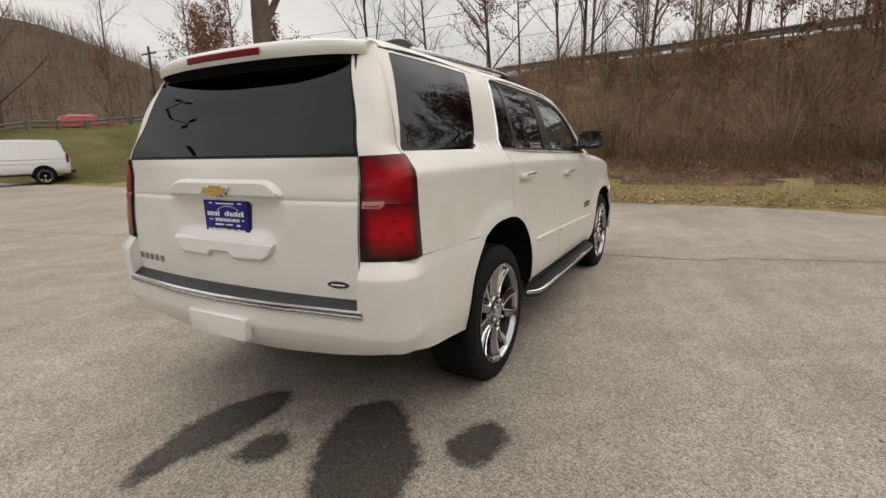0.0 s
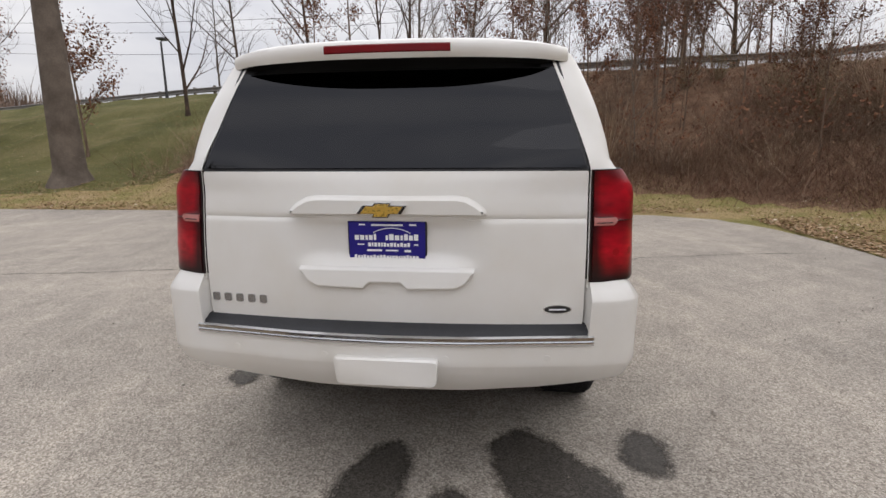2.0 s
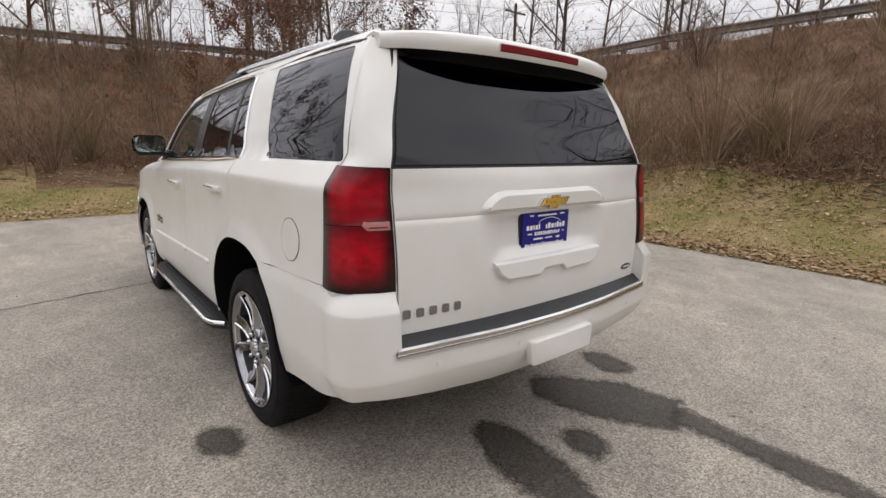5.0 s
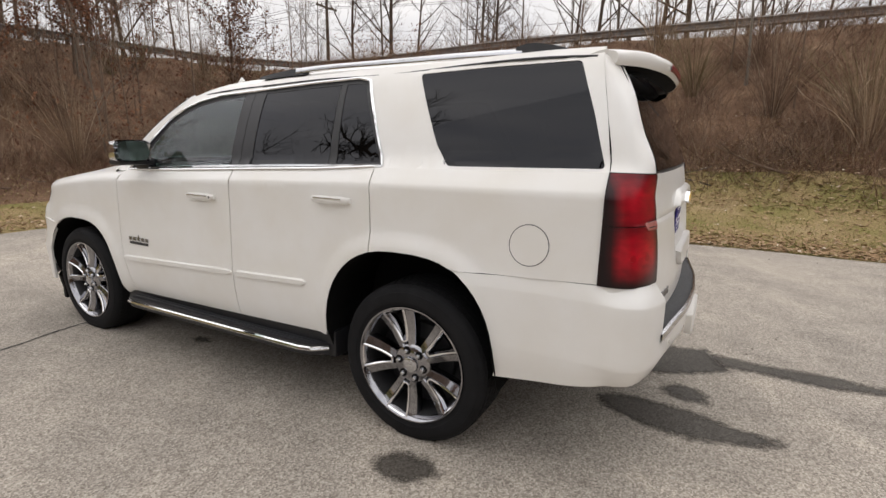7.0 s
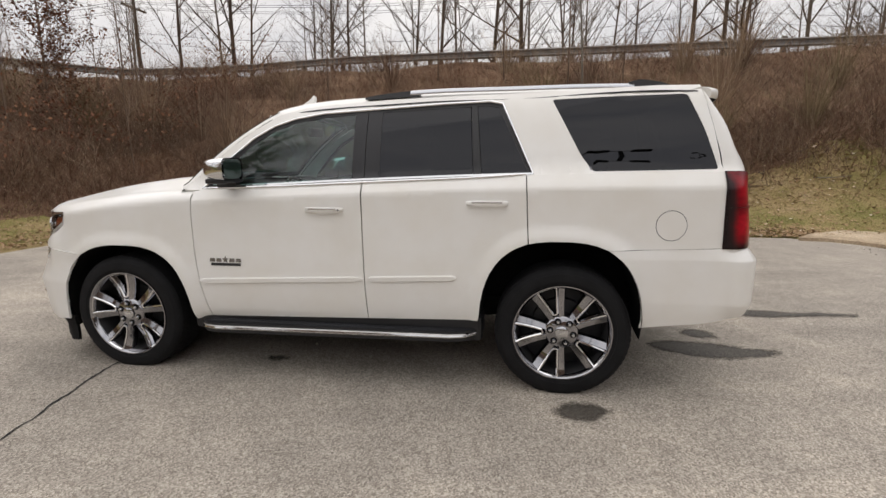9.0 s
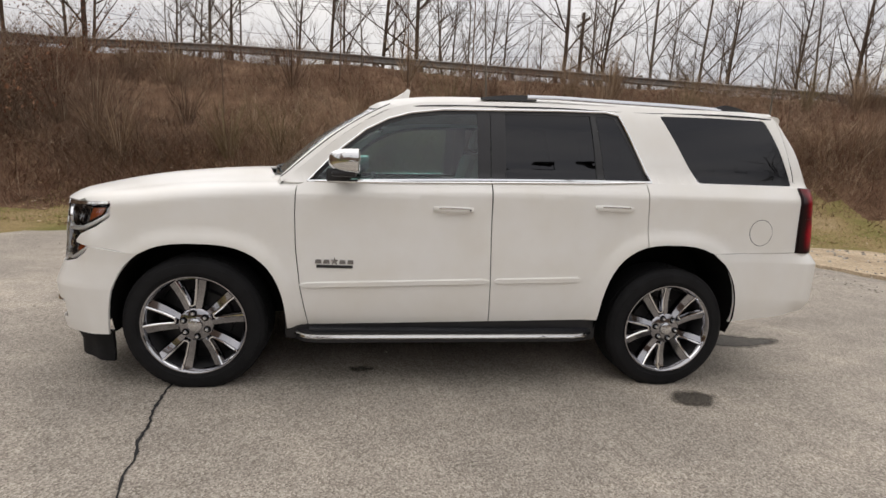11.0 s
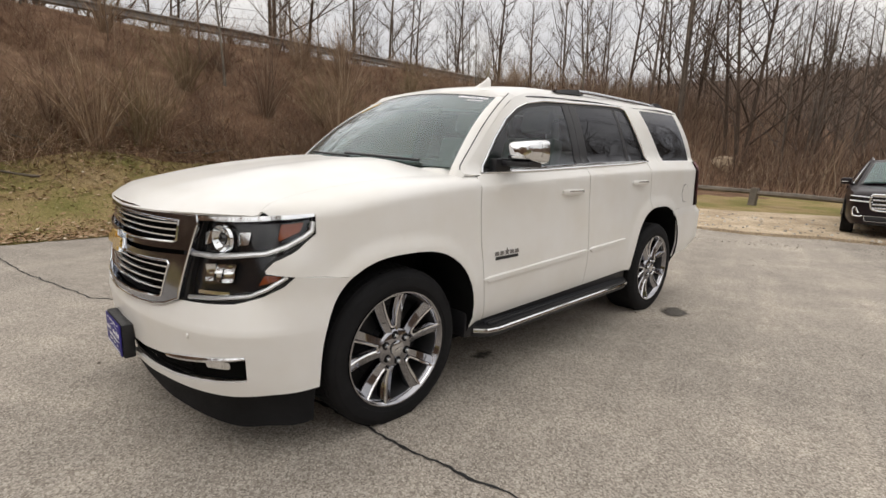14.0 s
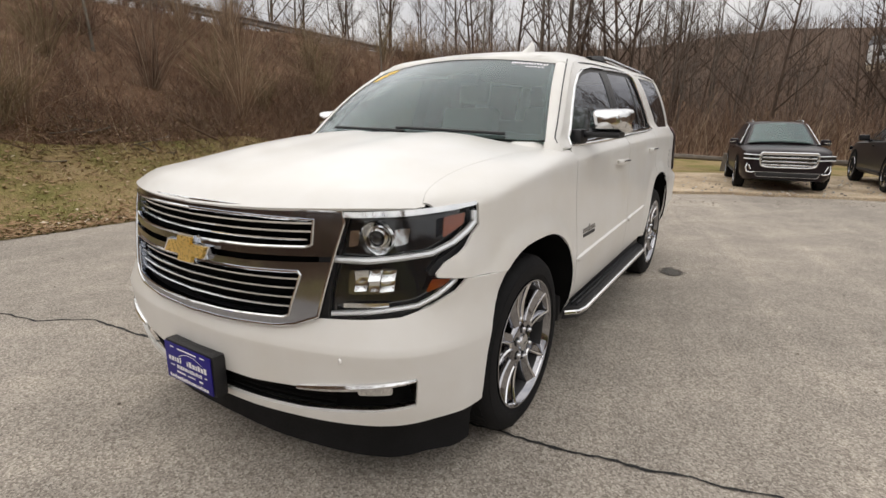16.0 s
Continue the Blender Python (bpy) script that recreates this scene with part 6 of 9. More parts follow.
# ---- side details ----
def side_things():
    # doors' lower moulding
    for x0, x1, z0, z1 in ((0.878, -0.255, 0.647, 0.694), (-0.282, -0.835, 0.695, 0.718)):
        rows = []
        for x in np.linspace(x0, x1, 24):
            t = (x - x0) / (x1 - x0)
            z = z0 + (z1 - z0) * t
            end = min(1, min(abs(x - x0), abs(x - x1)) / 0.03 + 0.25)
            y = float(side_y(np.array(x), np.array(z)))
            rows.append([(x, y - 0.004, z - 0.022 * end), (x, y + 0.012 * end, z - 0.016 * end), (x, y + 0.013 * end, z + 0.010 * end), (x, y - 0.004, z + 0.018 * end)])
        g = Geo().grid(rows)
        part("door_moulding", g, WHITE, suv)
        part("door_moulding", g.mirror(), WHITE, suv)
    # door handles
    for xc, zc in ((-0.010, 1.122), (-1.016, 1.168)):
        recess = sheet([(xc + 0.085 * math.cos(t), zc - 0.004 + 0.030 * math.sin(t)) for t in np.linspace(0, 2 * math.pi, 20)[:-1]], side, 0.002, 0.02, lift=0.0012, flip=True)
        y = float(side_y(np.array(xc), np.array(zc)))
        g = Geo()
        rows = []
        for t in np.linspace(-1, 1, 17):
            out = 0.010 + 0.022 * (1 - abs(t) ** 5)
            hh = 0.020 * (1 - 0.35 * abs(t) ** 4)
            x = xc - 0.122 * t
            ring = []
            for a in np.linspace(0, 2 * math.pi, 11)[:-1]:
                ring.append((x, y + out + 0.008 * math.cos(a), zc + 0.008 * t * 0 + hh * math.sin(a)))
            rows.append(ring)
        g.grid(rows, close_v=True)
        g.add(rows[0], [tuple(range(10))]).add(rows[-1], [tuple(reversed(range(10)))])
        line = Geo().box((xc - 0.090, y + 0.0375, zc + 0.002), (xc + 0.090, y + 0.0415, zc + 0.011), 0.001)
        for one in (lambda q: q, lambda q: q.mirror()):
            h = part("door_handle", one(Geo().join(g)), WHITE, suv, "white door handle with a chrome inlay")
            part("handle_recess", one(recess), WHITE, h)
            part("handle_inlay", one(line), CHROME, h)
        if xc > -0.5:
            k = Geo().lathe([(0.0, 0.006), (0.006, 0.005), (0.007, 0.0), (0.0, 0.0)], 12, False).moved(Matrix.Translation((xc - 0.098, y + 0.028, zc)))
            part("key_lock", k, BLACK, suv)
    # fuel flap on the left side: a round plate with a gap round it
    ring = [(-2.042 + 0.084 * math.cos(t), 1.049 + 0.086 * math.sin(t)) for t in np.linspace(0, 2 * math.pi, 41)[:-1]]
    hole = [(-2.042 + 0.0805 * math.cos(t), 1.049 + 0.0825 * math.sin(t)) for t in np.linspace(0, 2 * math.pi, 41)[:-1]]
    flap = part("fuel_flap", sheet(hole, side, 0.003, 0.04, lift=0.0022, flip=True), WHITE, suv)
    part("flap_gap", sheet(ring, side, 0.002, 0.04, holes=(hole,), lift=0.0012, flip=True), DASH, flap)
    # badges as plain bars
    for one in (lambda q: q, lambda q: q.mirror()):
        g = Geo()
        for k in range(5):
            x0 = 0.788 - 0.046 * k
            if k == 2:
                pts = [(x0 - 0.019 + (0.024 if i % 2 == 0 else 0.010) * math.sin(i * math.pi / 5), 0.792 + (0.024 if i % 2 == 0 else 0.010) * math.cos(i * math.pi / 5)) for i in range(10)]
            else:
                pts = [(x0, 0.777), (x0 - 0.038, 0.777), (x0 - 0.034, 0.800), (x0 - 0.004, 0.800)]
            g.join(sheet(pts, side, 0.004, 0.04, lift=0.0045, flip=True))
        badge = part("edition_badge", one(g), DARKCHROME, suv, "chrome badge with a star over a dark strip", angle=20)
        part("badge_strip", one(sheet([(0.780, 0.752), (0.572, 0.752), (0.572, 0.769), (0.780, 0.769)], side, 0.004, 0.04, lift=0.004, flip=True)), BLACK, badge)
        g = Geo()
        for k in range(3):
            x0 = -1.515 - 0.033 * k
            g.join(sheet([(x0, 1.352), (x0 - 0.026, 1.352), (x0 - 0.024, 1.372), (x0 - 0.002, 1.372)], side, 0.004, 0.03, lift=0.0045, flip=True))
        part("trim_badge", one(g), DARKCHROME, suv, "small chrome trim badge", angle=20)
    # mirrors
    for one in (lambda q: q, lambda q: q.mirror()):
        shell = []
        for t in np.sin(np.linspace(0, math.pi / 2, 11)):
            x = 0.545 + 0.165 * t
            s = max(0.02, math.sin(math.acos(min(1, t)))) ** 0.55
            ring = []
            for a in np.linspace(0, 2 * math.pi, 25)[:-1]:
                ca, sa = math.cos(a), math.sin(a)
                ring.append((x, 1.010 + 0.110 * s * math.copysign(abs(ca) ** 0.40, ca), 1.374 + 0.068 * s * math.copysign(abs(sa) ** 0.40, sa)))
            shell.append(ring)
        top = Geo().grid(shell, close_v=True)
        top.add(shell[-1], [tuple(range(24))])
        m = part("side_mirror", one(top), CHROME, suv, "chrome-capped side mirror")
        part("mirror_base", one(Geo().box((0.56, 0.87, 1.285), (0.69, 1.085, 1.318), 0.018).box((0.60, 0.835, 1.235), (0.74, 0.90, 1.33), 0.02)), BLACK, m, "black mirror foot")
        part("mirror_glass", one(Geo().add([(0.547, 1.005 + 0.094 * math.copysign(abs(math.cos(a)) ** 0.55, math.cos(a)), 1.374 + 0.061 * math.copysign(abs(math.sin(a)) ** 0.55, math.sin(a))) for a in np.linspace(0, 2 * math.pi, 25)[:-1]], [tuple(range(24))])), chrome_mirror, m, "mirror glass")
    # running boards
    for one in (lambda q: q, lambda q: q.mirror()):
        plan = [(0.93, 0.83), (0.90, 0.93), (0.84, 0.985), (0.76, 1.002), (-0.80, 1.002), (-0.88, 0.985), (-0.945, 0.93), (-0.97, 0.83)]
        n = len(plan)
        zz = lambda x: 0.335 + 0.020 * (0.9 - x) / 1.9  # noqa: E731
        g = Geo().add([(x, y, zz(x) + 0.03) for x, y in plan] + [(x, y, zz(x) - 0.03) for x, y in plan], [tuple(range(n)), tuple(reversed(range(n, 2 * n)))] + [((i + 1) % n, i, i + n, (i + 1) % n + n) for i in range(n)])
        board = part("running_board", one(g), BLACK, suv, "black running board with a chrome edge", angle=50)
        line = [(x, y + 0.004 if abs(y - 1.002) < 0.02 else y, zz(x) + 0.006) for x, y in plan[1:-1]]
        fine = []
        for p, q in zip(line[:-1], line[1:]):
            fine += [tuple(np.array(p) + (np.array(q) - np.array(p)) * k / 4) for k in range(4)]
        part("chrome_edge", one(Geo().tube(fine + [line[-1]], 0.013, 8)), CHROME, board, "chrome strip")
        for k in range(5):
            y = 0.86 + 0.026 * k
            part("tread_rib", one(Geo().box((-0.86, y, zz(0) + 0.022), (0.82, y + 0.010, zz(0) + 0.040), 0.003)), PAD, board)
        part("rocker", one(Geo().box((-0.99, 0.70, 0.30), (0.97, 0.925, 0.46), 0.03)), BLACK, suv)
    # roof rails
    for one in (lambda q: q, lambda q: q.mirror()):
        pts = []
        for x in np.linspace(-0.50, -1.86, 20):
            pts.append((x, 0.632, float(roof_z(np.array(x), np.array(0.60))) + 0.014))
        rows = [[(x, y - 0.018, z - 0.012), (x, y - 0.014, z + 0.012), (x, y + 0.012, z + 0.012), (x, y + 0.020, z - 0.006), (x, y + 0.018, z - 0.016)] for x, y, z in pts]
        r = part("roof_rail", one(Geo().grid(rows, close_v=True)), SATIN, suv, "satin silver roof rail")
        for x0, x1 in ((-0.20, -0.56), (-2.10, -1.83)):
            rows = []
            for t in np.linspace(0, 1, 12):
                x = x0 + (x1 - x0) * t
                zb = float(roof_z(np.array(x), np.array(0.60)))
                h = 0.003 + (0.021 if x0 > -1 else 0.046 * (1.0 if t < 0.8 else 1.0 - 1.6 * (t - 0.8))) * math.sin(0.5 * math.pi * min(1.0, t * 1.25)) ** 0.8
                rows.append([(x, 0.600, zb - 0.015), (x, 0.614, zb + h), (x, 0.644, zb + h), (x, 0.652, zb - 0.012)])
            part("rail_foot", one(Geo().grid(rows).add(rows[-1], [(0, 1, 2, 3)])), BLACK, r, "black rail end")
        gut = [(x, 0.690, float(roof_z(np.array(x), np.array(0.690))) + 0.004) for x in np.linspace(0.30, -2.2, 26)]
        part("roof_channel", one(Geo().tube(gut, 0.006, 6)), BLACK, suv)
    # roof aerial fin
    rows = []
    for t in np.linspace(0, 1, 9):
        x, y = 0.405 - 0.15 * t, 0.395 + 0.01 * t
        h = 0.070 * (t ** 1.3) if t < 0.8 else 0.070 * (1 - (t - 0.85) / 0.15 * 0.25)
        w = 0.026 * (1 - 0.2 * t)
        zb = float(roof_z(np.array(x), np.array(y))) - 0.004
        rows.append([(x, y + w, zb), (x - 0.010 * t, y + w * 0.5, zb + h * 0.8 + 0.004), (x - 0.012 * t, y, zb + h + 0.003), (x - 0.010 * t, y - w * 0.5, zb + h * 0.8 + 0.004), (x, y - w, zb)])
    part("roof_aerial", Geo().grid(rows).add(rows[-1], [(0, 1, 2, 3, 4)]), WHITE, suv)


chrome_mirror = chrome("mirror_glass", (0.62, 0.70, 0.66), 0.02)
side_things()


# ---- tail details ----
def tail_things():
    rear_holder = part("rear_plate_holder", Geo().box((-2.552, -0.158, 0.990), (-2.525, 0.158, 1.152), 0.004), BLACK, suv)
    plate_at(rear_holder, -2.554, 1.072, -1)
    shape = [(-0.098, -0.012), (-0.072, 0.020), (-0.033, 0.020), (-0.026, 0.030), (0.038, 0.030), (0.030, 0.020), (0.098, 0.020), (0.075, -0.012), (0.033, -0.012), (0.026, -0.026), (-0.038, -0.026), (-0.030, -0.012)]
    n = len(shape)
    for grow, depth, m in ((1.0, 0.012, CHROME), (0.84, 0.0155, GOLD)):
        x = -2.592
        pts = [(-y * grow + 0.008, 1.196 + z * grow) for y, z in shape]
        g = Geo().add([(x - depth, y, z) for y, z in pts] + [(x + 0.02, y, z) for y, z in pts], [tuple(range(n))] + [(i, i + n, (i + 1) % n + n, (i + 1) % n) for i in range(n)])
        if m is CHROME:
            e = part("tail_emblem", g, m, suv, "gold emblem with a chrome rim", angle=20)
        else:
            part("emblem_face", g, m, e, angle=20)
    for k in range(5):
        y0 = 0.735 - 0.051 * k
        part("model_badge", sheet(rounded([(y0, 0.812), (y0 - 0.029, 0.812), (y0 - 0.029, 0.845), (y0, 0.845)], 0.006, 2), gate, 0.005, 0.03, lift=0.005, flip=True), DARKCHROME, suv, "small chrome badge", angle=20)
    oval = [(-0.655 + 0.052 * math.cos(t), 0.815 + 0.018 * math.sin(t)) for t in np.linspace(0, 2 * math.pi, 29)[:-1]]
    o = part("dealer_oval", sheet(oval, gate, 0.004, 0.03, lift=0.004, flip=True), CHROME, suv, "small dark oval sticker with a bright rim", angle=20)
    part("oval_face", sheet([(-0.655 + 0.047 * math.cos(t), 0.815 + 0.0145 * math.sin(t)) for t in np.linspace(0, 2 * math.pi, 29)[:-1]], gate, 0.002, 0.03, lift=0.0055, flip=True), BLACK, o)
    part("oval_print", sheet([(-0.625, 0.812), (-0.685, 0.812), (-0.685, 0.818), (-0.625, 0.818)], gate, 0.001, 0.03, lift=0.0068, flip=True), PRINT, o)


tail_things()


# ---- underside and cabin ----
def inside_parts():
    under = Geo().box((-2.25, -0.62, 0.37), (2.15, 0.62, 0.52), 0.02)
    part("underbody", under.box((-0.95, -0.80, 0.25), (1.0, 0.80, 0.5), 0.03), VOID, suv)
    part("inner_body", Geo().box((-2.28, -0.60, 0.50), (-0.20, 0.60, 1.02), 0.03).box((1.05, -0.60, 0.5), (2.2, 0.6, 1.0), 0.03).box((-0.98, -0.88, 0.46), (0.94, 0.88, 0.62), 0.02), VOID, suv)
    for one in (lambda q: q, lambda q: q.mirror()):
        part("door_card", one(Geo().box((-2.25, 0.80, 0.95), (0.80, 0.825, 1.215), 0.02)), CABIN, suv)
    part("dashboard", Geo().box((0.55, -0.80, 0.85), (1.02, 0.80, 1.20), 0.06).box((0.52, -0.28, 0.98), (0.70, 0.30, 1.215), 0.03).box((0.60, 0.16, 1.16), (0.82, 0.58, 1.245), 0.03), DASH, suv)
    ring = [(0.42 + 0.055 * math.sin(t), 0.37 + 0.185 * math.cos(t), 1.12 + 0.175 * math.sin(t)) for t in np.linspace(0, 2 * math.pi, 33)]
    part("steering_wheel", Geo().tube(ring, 0.016, 8, False).tube([(0.42, 0.20, 1.12), (0.46, 0.37, 1.11), (0.42, 0.54, 1.12)], 0.020, 8).tube([(0.46, 0.37, 1.11), (0.62, 0.37, 1.06)], 0.04, 10), DASH, suv)
    for y in (0.37, -0.37):
        g = Geo().box((-0.25, y - 0.26, 0.80), (0.28, y + 0.26, 0.96), 0.05)
        s = part("front_seat", g, CABIN, suv, "grey leather seat")
        tilt = Matrix.Translation((-0.22, y, 0.92)) @ pose(0, 0, 0, 0, -14, 0)
        part("seat_back", Geo().box((-0.07, -0.25, 0.0), (0.07, 0.25, 0.58), 0.06).moved(tilt), CABIN, s)
        part("head_rest", Geo().box((-0.045, -0.13, 0.62), (0.05, 0.13, 0.80), 0.04).moved(tilt), CABIN, s)
    for x0 in (-1.15, -1.95):
        part("rear_bench", Geo().box((x0, -0.57, 1.03), (x0 + 0.45, 0.57, 1.08), 0.02).box((x0 - 0.12, -0.57, 1.03), (x0 + 0.03, 0.57, 1.40), 0.05), CABIN, suv)
    part("headlining", Geo().grid([[(x, y, float(roof_z(np.array(x), np.array(y))) - 0.03) for y in np.linspace(-0.66, 0.66, 15)] for x in np.linspace(0.40, -2.2, 15)]), CABIN, suv)
    part("rear_view_mirror", Geo().box((0.42, -0.12, 1.60), (0.45, 0.12, 1.67), 0.015), DASH, suv)


inside_parts()


def screen_stickers():
    """A yellow sticker and two lines of white pen, shown as bars, inside the top of the windscreen."""
    for a0, a1, b0, b1 in ((-0.955, -0.86, 0.74, 0.83), (-0.94, -0.82, 0.80, 0.88), (-0.90, -0.74, 0.85, 0.935)):
        part("yellow_sticker", sheet(rounded([(a0, b0), (a1, b0 + 0.01), (a1, b1), (a0, b1 - 0.01)], 0.008), windshield, 0.001, 0.05, lift=0.0015), YELLOW, suv, "yellow price sticker")
    rnd = random.Random(3)
    for b0, hh, a0, a1 in ((0.900, 0.032, 0.62, 0.93), (0.855, 0.018, 0.76, 0.90)):
        g, a = Geo(), a0
        while a < a1:
            w = rnd.uniform(0.012, 0.022)
            k = rnd.uniform(-0.004, 0.004)
            g.join(sheet([(a, b0 + k), (a + w, b0 + k), (a + w, b0 + hh + k), (a, b0 + hh + k)], windshield, 0.001, 0.05, lift=0.0015))
            a += w + rnd.uniform(0.004, 0.010)
        part("pen_marks", g, PRINT, suv, "white pen writing shown as bars")


screen_stickers()

# ---- other vehicles ----
def bent_quad(c, inset=0.0, lift=0.0, bow=0.0, n=7, thick=0.006):
    """A gently bowed pane between four corners (low a, low b, high b, high a)."""
    c = [Vector(p) for p in c]
    rows, back = [], []
    nrm = (c[1] - c[0]).cross(c[3] - c[0]).normalized()
    for i in range(n):
        row, low = [], []
        for j in range(n):
            u = inset + (1 - 2 * inset) * j / (n - 1)
            v = inset + (1 - 2 * inset) * i / (n - 1)
            p = (c[0] * (1 - u) + c[1] * u) * (1 - v) + (c[3] * (1 - u) + c[2] * u) * v
            p = p + nrm * (lift + bow * 4 * u * (1 - u))
            row.append(tuple(p))
            low.append(tuple(p - nrm * thick))
        rows.append(row)
        back.append(low)
    g = Geo().grid(rows).grid([r[::-1] for r in back])
    ring = [(0, j) for j in range(n)] + [(i, n - 1) for i in range(1, n)] + [(n - 1, j) for j in range(n - 2, -1, -1)] + [(i, 0) for i in range(n - 2, 0, -1)]
    k = len(ring)
    return g.add([rows[i][j] for i, j in ring] + [back[i][j] for i, j in ring], [((a + 1) % k, a, a + k, (a + 1) % k + k) for a in range(k)])


def lower_body(xs, width, top, low, crown=0.03, crease=0.6):
    """A lofted lower body: half width, top and underside against the length."""
    rows = []
    for x in xs:
        w, t, b = float(width(x)), float(top(x)), float(low(x))
        m = b + (t - b) * crease
        half = [(w * 0.90, b), (w * 0.985, b + 0.10), (w, b + 0.22), (w * 0.998, m), (w * 0.985, m + 0.09), (w * 0.955, t - 0.045), (w * 0.90, t - 0.008), (w * 0.80, t + crown * 0.3), (w * 0.5, t + crown * 0.8), (0.0, t + crown)]
        ring = half + [(-y, z) for y, z in half[-2::-1]]
        rows.append([(x, y, z) for y, z in ring])
    g = Geo().grid(rows)
    n = len(rows[0])
    g.add(rows[0], [tuple(range(n))])
    g.add(rows[-1], [tuple(reversed(range(n)))])
    # the floor
    g.grid([[r[0], r[-1]] for r in rows])
    return g


def cabin_shell(plan_low, plan_high, z_roof, crown=0.05):
    """A glasshouse lofted from the belt line to the roof."""
    n = len(plan_low)
    rows = [plan_low]
    for t in (0.25, 0.5, 0.75, 0.93):
        rows.append([tuple(Vector(a) * (1 - t) + Vector(b) * t + Vector(((0, 0, 0.02 * math.sin(math.pi * t))))) for a, b in zip(plan_low, plan_high)])
    c = sum((Vector(p) for p in plan_high), Vector()) / n
    for s, up in ((1.0, 0.0), (0.94, 0.022), (0.75, 0.6 * crown), (0.4, 0.9 * crown)):
        rows.append([(c.x + (x - c.x) * s, y * s, z + up) for x, y, z in plan_high])
    g = Geo().grid([r + [r[0]] for r in rows])
    return g.add(rows[-1], [tuple(range(n))])


def road_wheel(parent, at, r, side, tyre_m, rim_m, spokes=6, width=0.23):
    m = Matrix.Translation(at) @ (Matrix.Identity(4) if side > 0 else pose(0, 0, 0, 0, 0, 180))
    k = r / 0.37
    w = part("wheel", Geo().lathe([(0.255 * k, -width), (0.34 * k, -width), (0.37 * k, -width + 0.03), (0.37 * k, -0.03), (0.345 * k, 0.0), (0.29 * k, 0.004), (0.255 * k, -0.01)], 40).moved(m), tyre_m, parent, "black tyre on a bright rim")
    part("rim", Geo().lathe([(0.262 * k, -0.006), (0.255 * k, 0.004), (0.240 * k, 0.002), (0.232 * k, -0.05), (0.232 * k, -0.15), (0.262 * k, -0.15)], 40).moved(m), rim_m, w)
    part("brake", Geo().lathe([(0.0, -0.09), (0.16 * k, -0.09), (0.235 * k, -0.12), (0.0, -0.12)], 28, False).moved(m), VOID, w)
    for i in range(spokes):
        mm = m @ pose(0, 0, 0, 0, 360 * i / spokes, 0)
        rows = [[(s * (0.030 + 0.012 * t) * k, -0.02 + 0.012 * t + o, (0.03 + 0.208 * t) * k) for s, o in ((-1, -0.03), (-0.9, 0), (0.9, 0), (1, -0.03))] for t in np.linspace(0, 1, 4)]
        part("spoke", Geo().grid(rows).moved(mm), rim_m, w)
    part("hub_cap", Geo().lathe([(0.0, 0.004), (0.03 * k, 0.002), (0.055 * k, -0.02), (0.06 * k, -0.06), (0.0, -0.06)], 20, False).moved(m), rim_m, w)
    return w


def arch_disc(parent, x, r, w, sgn):
    """A flat black disc on the body that paints a wheel arch's shaded opening."""
    g = Geo()
    pts = [(x + r * math.cos(t), r * 0.90 + r * math.sin(t)) for t in np.linspace(-0.35, math.pi + 0.35, 30)]
    pts = [(a, max(b, 0.25)) for a, b in pts]
    n = len(pts)
    yo = sgn * (w + 0.006)
    g.add([(a, yo, b) for a, b in pts], [tuple(range(n)) if sgn < 0 else tuple(reversed(range(n)))])
    return part("wheel_arch", g, VOID, parent, "flat black disc for the shaded wheel arch")


